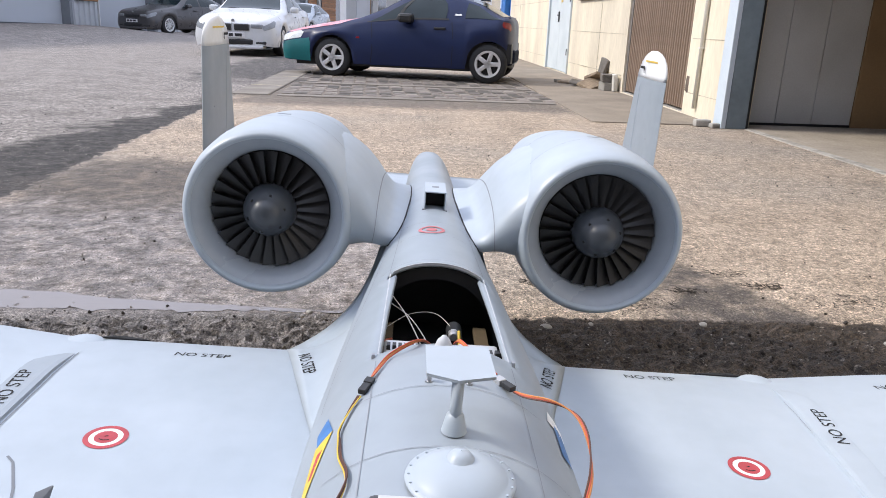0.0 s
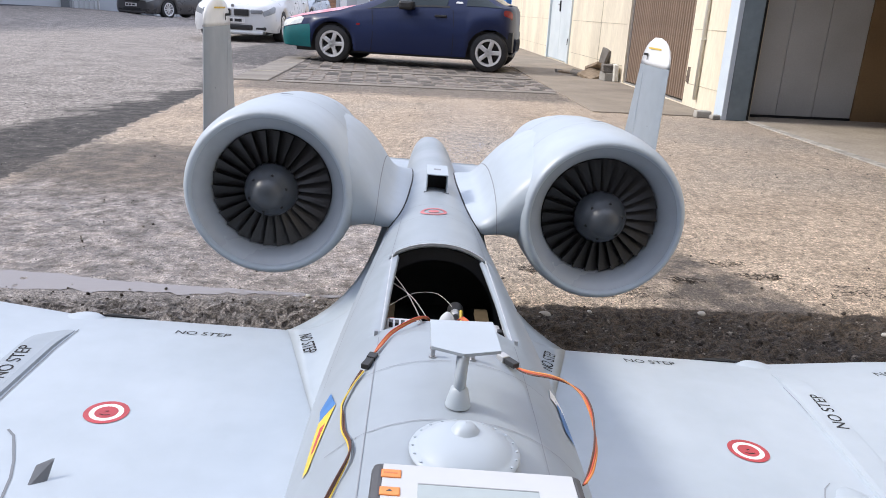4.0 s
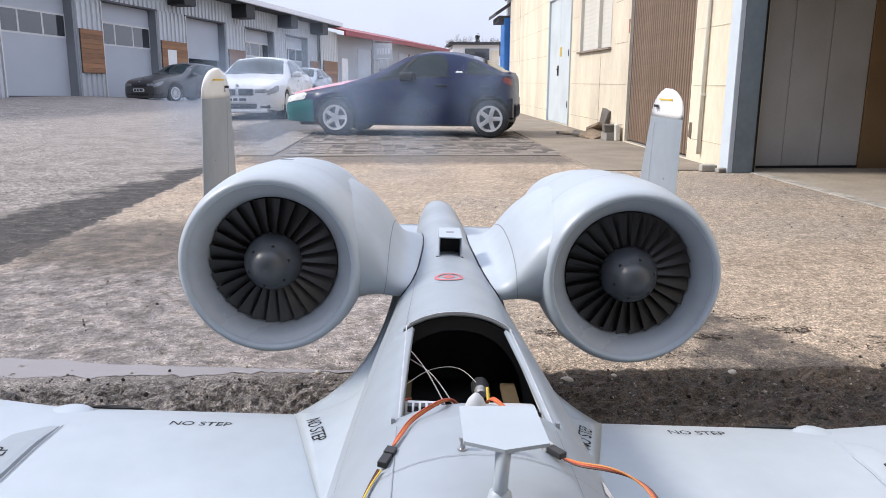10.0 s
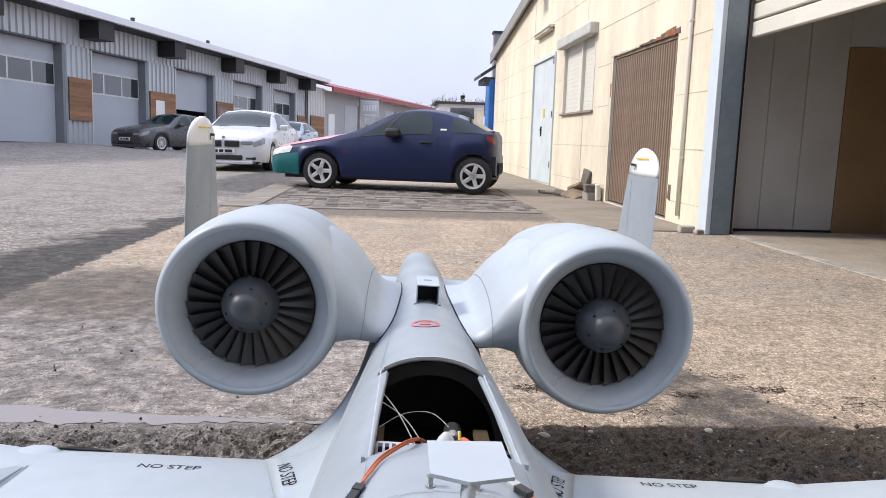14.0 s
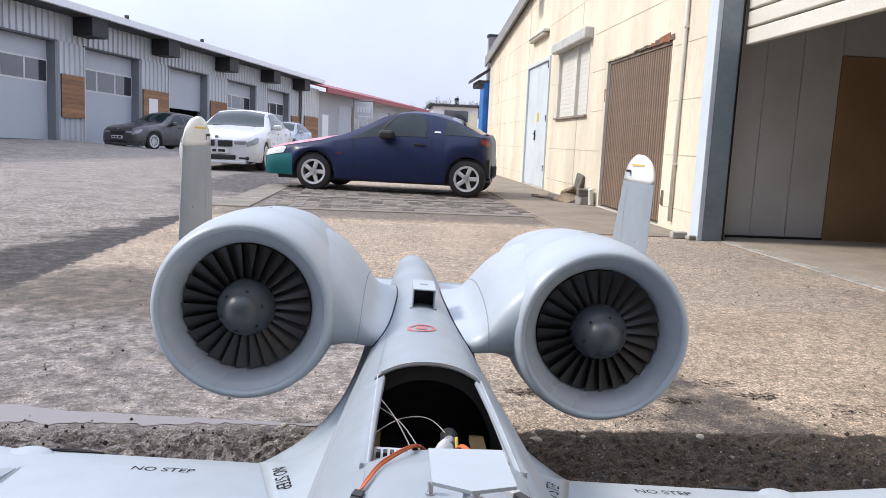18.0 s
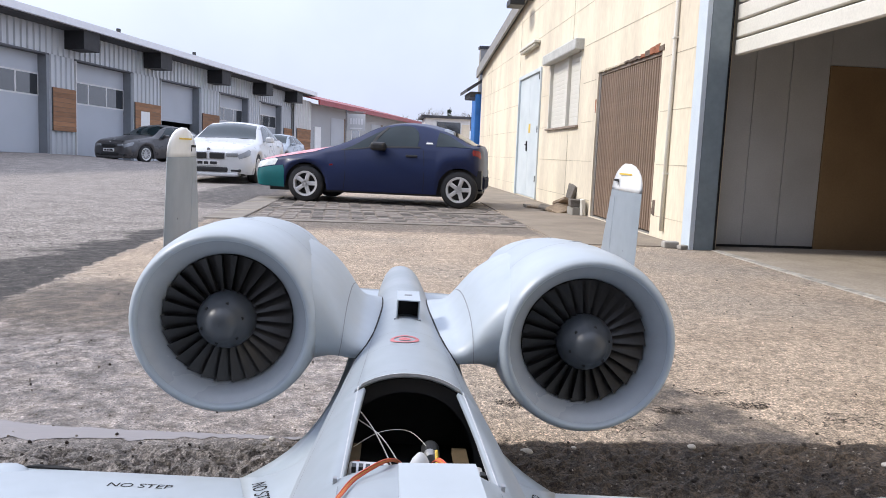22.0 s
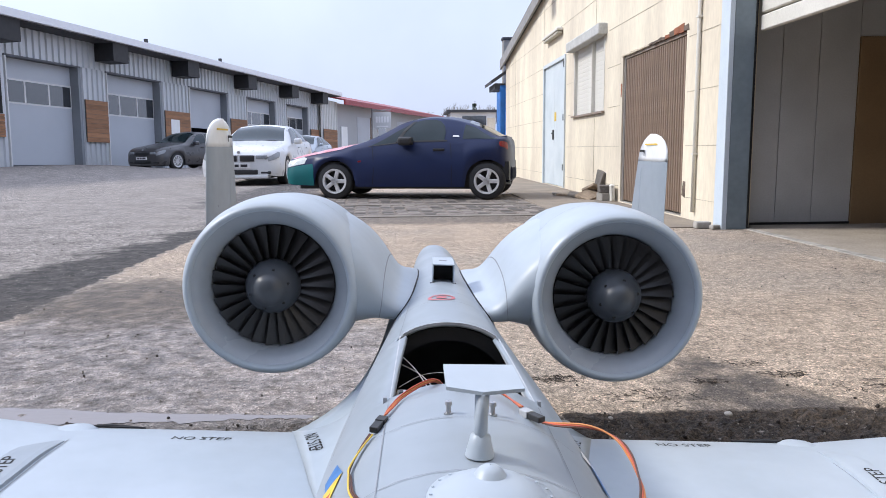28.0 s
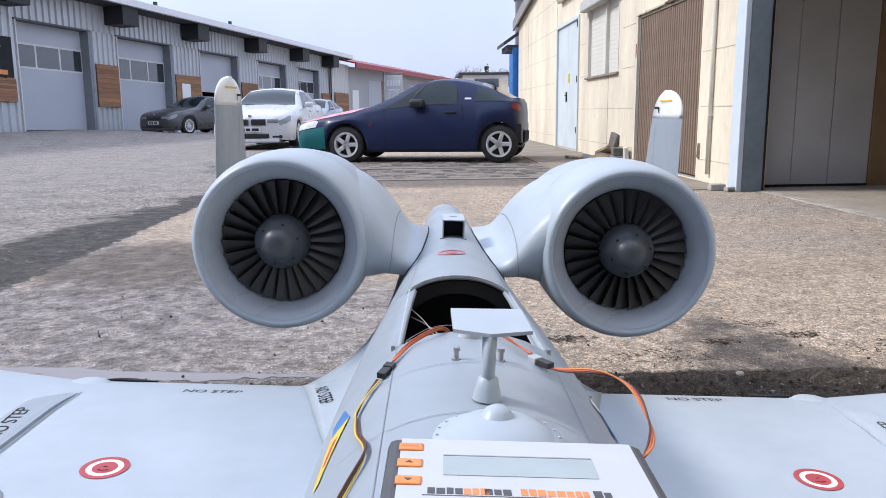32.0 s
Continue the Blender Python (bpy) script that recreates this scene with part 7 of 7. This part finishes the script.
# dark rotted straw and twigs lying on the concrete
def litter(x, y, size, count, seed):
    random.seed(seed)
    V, F = [], []
    for k in range(count):
        r, a = size * random.random() ** 0.7, random.uniform(0, 6.283)
        c = Vector((x + r * math.cos(a), y + 0.4 * r * math.sin(a), 0.002 + random.random() * 0.006))
        d = Vector((math.cos(a * 7 + k), math.sin(a * 7 + k), random.uniform(-0.15, 0.25))) * random.uniform(0.004, 0.022)
        w = Vector((-d.y, d.x, 0)).normalized() * random.uniform(0.0006, 0.002)
        u = Vector((0, 0, 0.0015))
        b = len(V)
        V += [tuple(c - d - w), tuple(c - d + w), tuple(c + d), tuple(c - d + u), tuple(c + d + u)]
        F += [(b, b + 1, b + 2), (b, b + 3, b + 4, b + 2), (b + 1, b + 2, b + 4, b + 3), (b, b + 1, b + 3)]
    me = bpy.data.meshes.new("litter")
    me.from_pydata(V, [], F)
    me.materials.append(M_CLOD)
    tagged(new("straw_litter", me), "clump of dark rotted straw and twigs on the concrete", "litter", "", "stuff")


for i, (x, y, s, c) in enumerate(((1.329, 2.449, 0.09, 70), (1.036, 2.386, 0.06, 45), (1.231, 2.581, 0.10, 35), (0.534, 2.45, 0.10, 80), (1.6, 2.3, 0.2, 60), (0.8, 2.25, 0.2, 60))):
    litter(x, y, s, c, 50 + i)


# ---- thin blue start-up smoke: soft-looking puffs that leave the exhausts, hang before the coupe and drift away ----
def smoke_material(name, alpha):
    m = bpy.data.materials.new(name)
    m.use_nodes = True
    n, l = m.node_tree.nodes, m.node_tree.links
    tr, df, mx = n.new("ShaderNodeBsdfTransparent"), n.new("ShaderNodeBsdfTranslucent"), n.new("ShaderNodeMixShader")
    d2, m2 = n.new("ShaderNodeBsdfDiffuse"), n.new("ShaderNodeMixShader")
    for b in (df, d2):
        b.inputs["Color"].default_value = (0.58, 0.76, 1.0, 1)
    t = n.new("ShaderNodeTexNoise")
    t.inputs["Scale"].default_value, t.inputs["Detail"].default_value = 7.0, 4
    co = n.new("ShaderNodeTexCoord")
    l.new(co.outputs["Object"], t.inputs["Vector"])
    # thinning out from the core of a puff to its rim
    g = n.new("ShaderNodeTexGradient")
    g.gradient_type = "SPHERICAL"
    mp = n.new("ShaderNodeMapping")
    mp.inputs["Scale"].default_value = (3.4, 3.4, 4.0)
    l.new(co.outputs["Object"], mp.inputs["Vector"])
    l.new(mp.outputs[0], g.inputs[0])
    pw = n.new("ShaderNodeMapRange")
    pw.interpolation_type = "SMOOTHSTEP"
    pw.inputs[1].default_value, pw.inputs[2].default_value = 0.0, 0.85
    l.new(g.outputs["Fac"], pw.inputs[0])
    r0 = n.new("ShaderNodeMapRange")
    r0.inputs[1].default_value, r0.inputs[2].default_value, r0.inputs[3].default_value, r0.inputs[4].default_value = 0.25, 0.75, 0.7 * alpha, alpha
    l.new(t.outputs["Fac"], r0.inputs[0])
    r = n.new("ShaderNodeMath")
    r.operation = "MULTIPLY"
    l.new(r0.outputs[0], r.inputs[0])
    l.new(pw.outputs[0], r.inputs[1])
    l.new(df.outputs[0], m2.inputs[1]), l.new(d2.outputs[0], m2.inputs[2])
    m2.inputs[0].default_value = 0.5
    l.new(r.outputs[0], mx.inputs[0])
    l.new(tr.outputs[0], mx.inputs[1]), l.new(m2.outputs[0], mx.inputs[2])
    l.new(mx.outputs[0], n["Material Output"].inputs["Surface"])
    return m


M_SMOKE = smoke_material("thin smoke", 0.2)
PUFFS = []
random.seed(17)
pm = []
for k in range(4):
    # a shallow billowing shell
    V, F = [(0, -0.03, 0)], []
    for i in range(1, 9):
        for j in range(28):
            a = 2 * math.pi * j / 28
            x, z = 0.31 * i / 8 * math.cos(a), 0.26 * i / 8 * math.sin(a)
            V.append((x, -0.03 + 0.06 * (i / 8) ** 2 + 0.03 * noise.noise(Vector((x * 9, k * 3, z * 9))), z))
    for j in range(28):
        F.append((0, 1 + j, 1 + (j + 1) % 28))
        for i in range(7):
            p, q = 1 + i * 28 + j, 1 + i * 28 + (j + 1) % 28
            F.append((p, p + 28, q + 28, q))
    me = bpy.data.meshes.new("smoke_puff")
    me.from_pydata(V, [], F)
    for p in me.polygons:
        p.use_smooth = True
    me.materials.append(M_SMOKE)
    pm.append(me)
for k in range(14):
    o = new("smoke_puff", random.choice(pm))
    o.visible_shadow = False
    PUFFS.append(tagged(o, "thin pale blue puff of exhaust smoke", "smoke", "exhaust smoke"))


def motions():
    random.seed(29)
    for k, o in enumerate(PUFFS):
        s = -1 if k % 2 else 1
        # waiting in the lee of a nacelle
        q = random.uniform(2.0, 2.25)
        a = Vector((0.02 + q * (0.05 + s * 0.245), 0.07 + q * 1.15, 0.82 - q * 0.255))
        d = 3.1 + 0.12 * k
        b = Vector((0.02 + d * (-0.25 + 0.085 * (k % 5) + random.uniform(-0.02, 0.02)), d, 0.80 + d * (-0.075 + 0.05 * (k // 5) + random.uniform(-0.012, 0.012))))
        c = b + Vector((random.uniform(-0.5, 0.1), random.uniform(0.3, 1.6), random.uniform(-0.02, 0.12)))
        e = Vector((random.uniform(-6.0, -4.2), random.uniform(23, 28), random.uniform(0.8, 1.8)))
        f = wp(random.uniform(8.0, 9.8), random.uniform(-0.2, 0.8), random.uniform(0.7, 1.3))
        g = wp(random.uniform(8.0, 9.8), random.uniform(-4.0, -2.5), random.uniform(0.6, 1.6))
        t0 = 3.2 + 3.8 * (k / len(PUFFS)) + random.uniform(-0.3, 0.3)
        t1 = t0 + random.uniform(1.6, 2.6)
        t2 = random.uniform(9.8, 10.8)
        t3 = random.uniform(12.8, 14.2)
        r = random.uniform(0, 360)
        walk(o, [(0.0, pose(*a, 0, r, 0)), (t0, pose(*a, 0, r, 0)), (t1, pose(*b, 8, r + 40, 5)), (t2, pose(*c, 12, r + 75, -8)), (t3, pose(*e, 6, r + 100, 10)), (t3 + 2.4, pose(*f, 0, r + 120, 0)), (t3 + 4.2, pose(*g, 0, r + 130, 0)), (32.0, pose(*g, 0, r + 140, 0))])



motions()
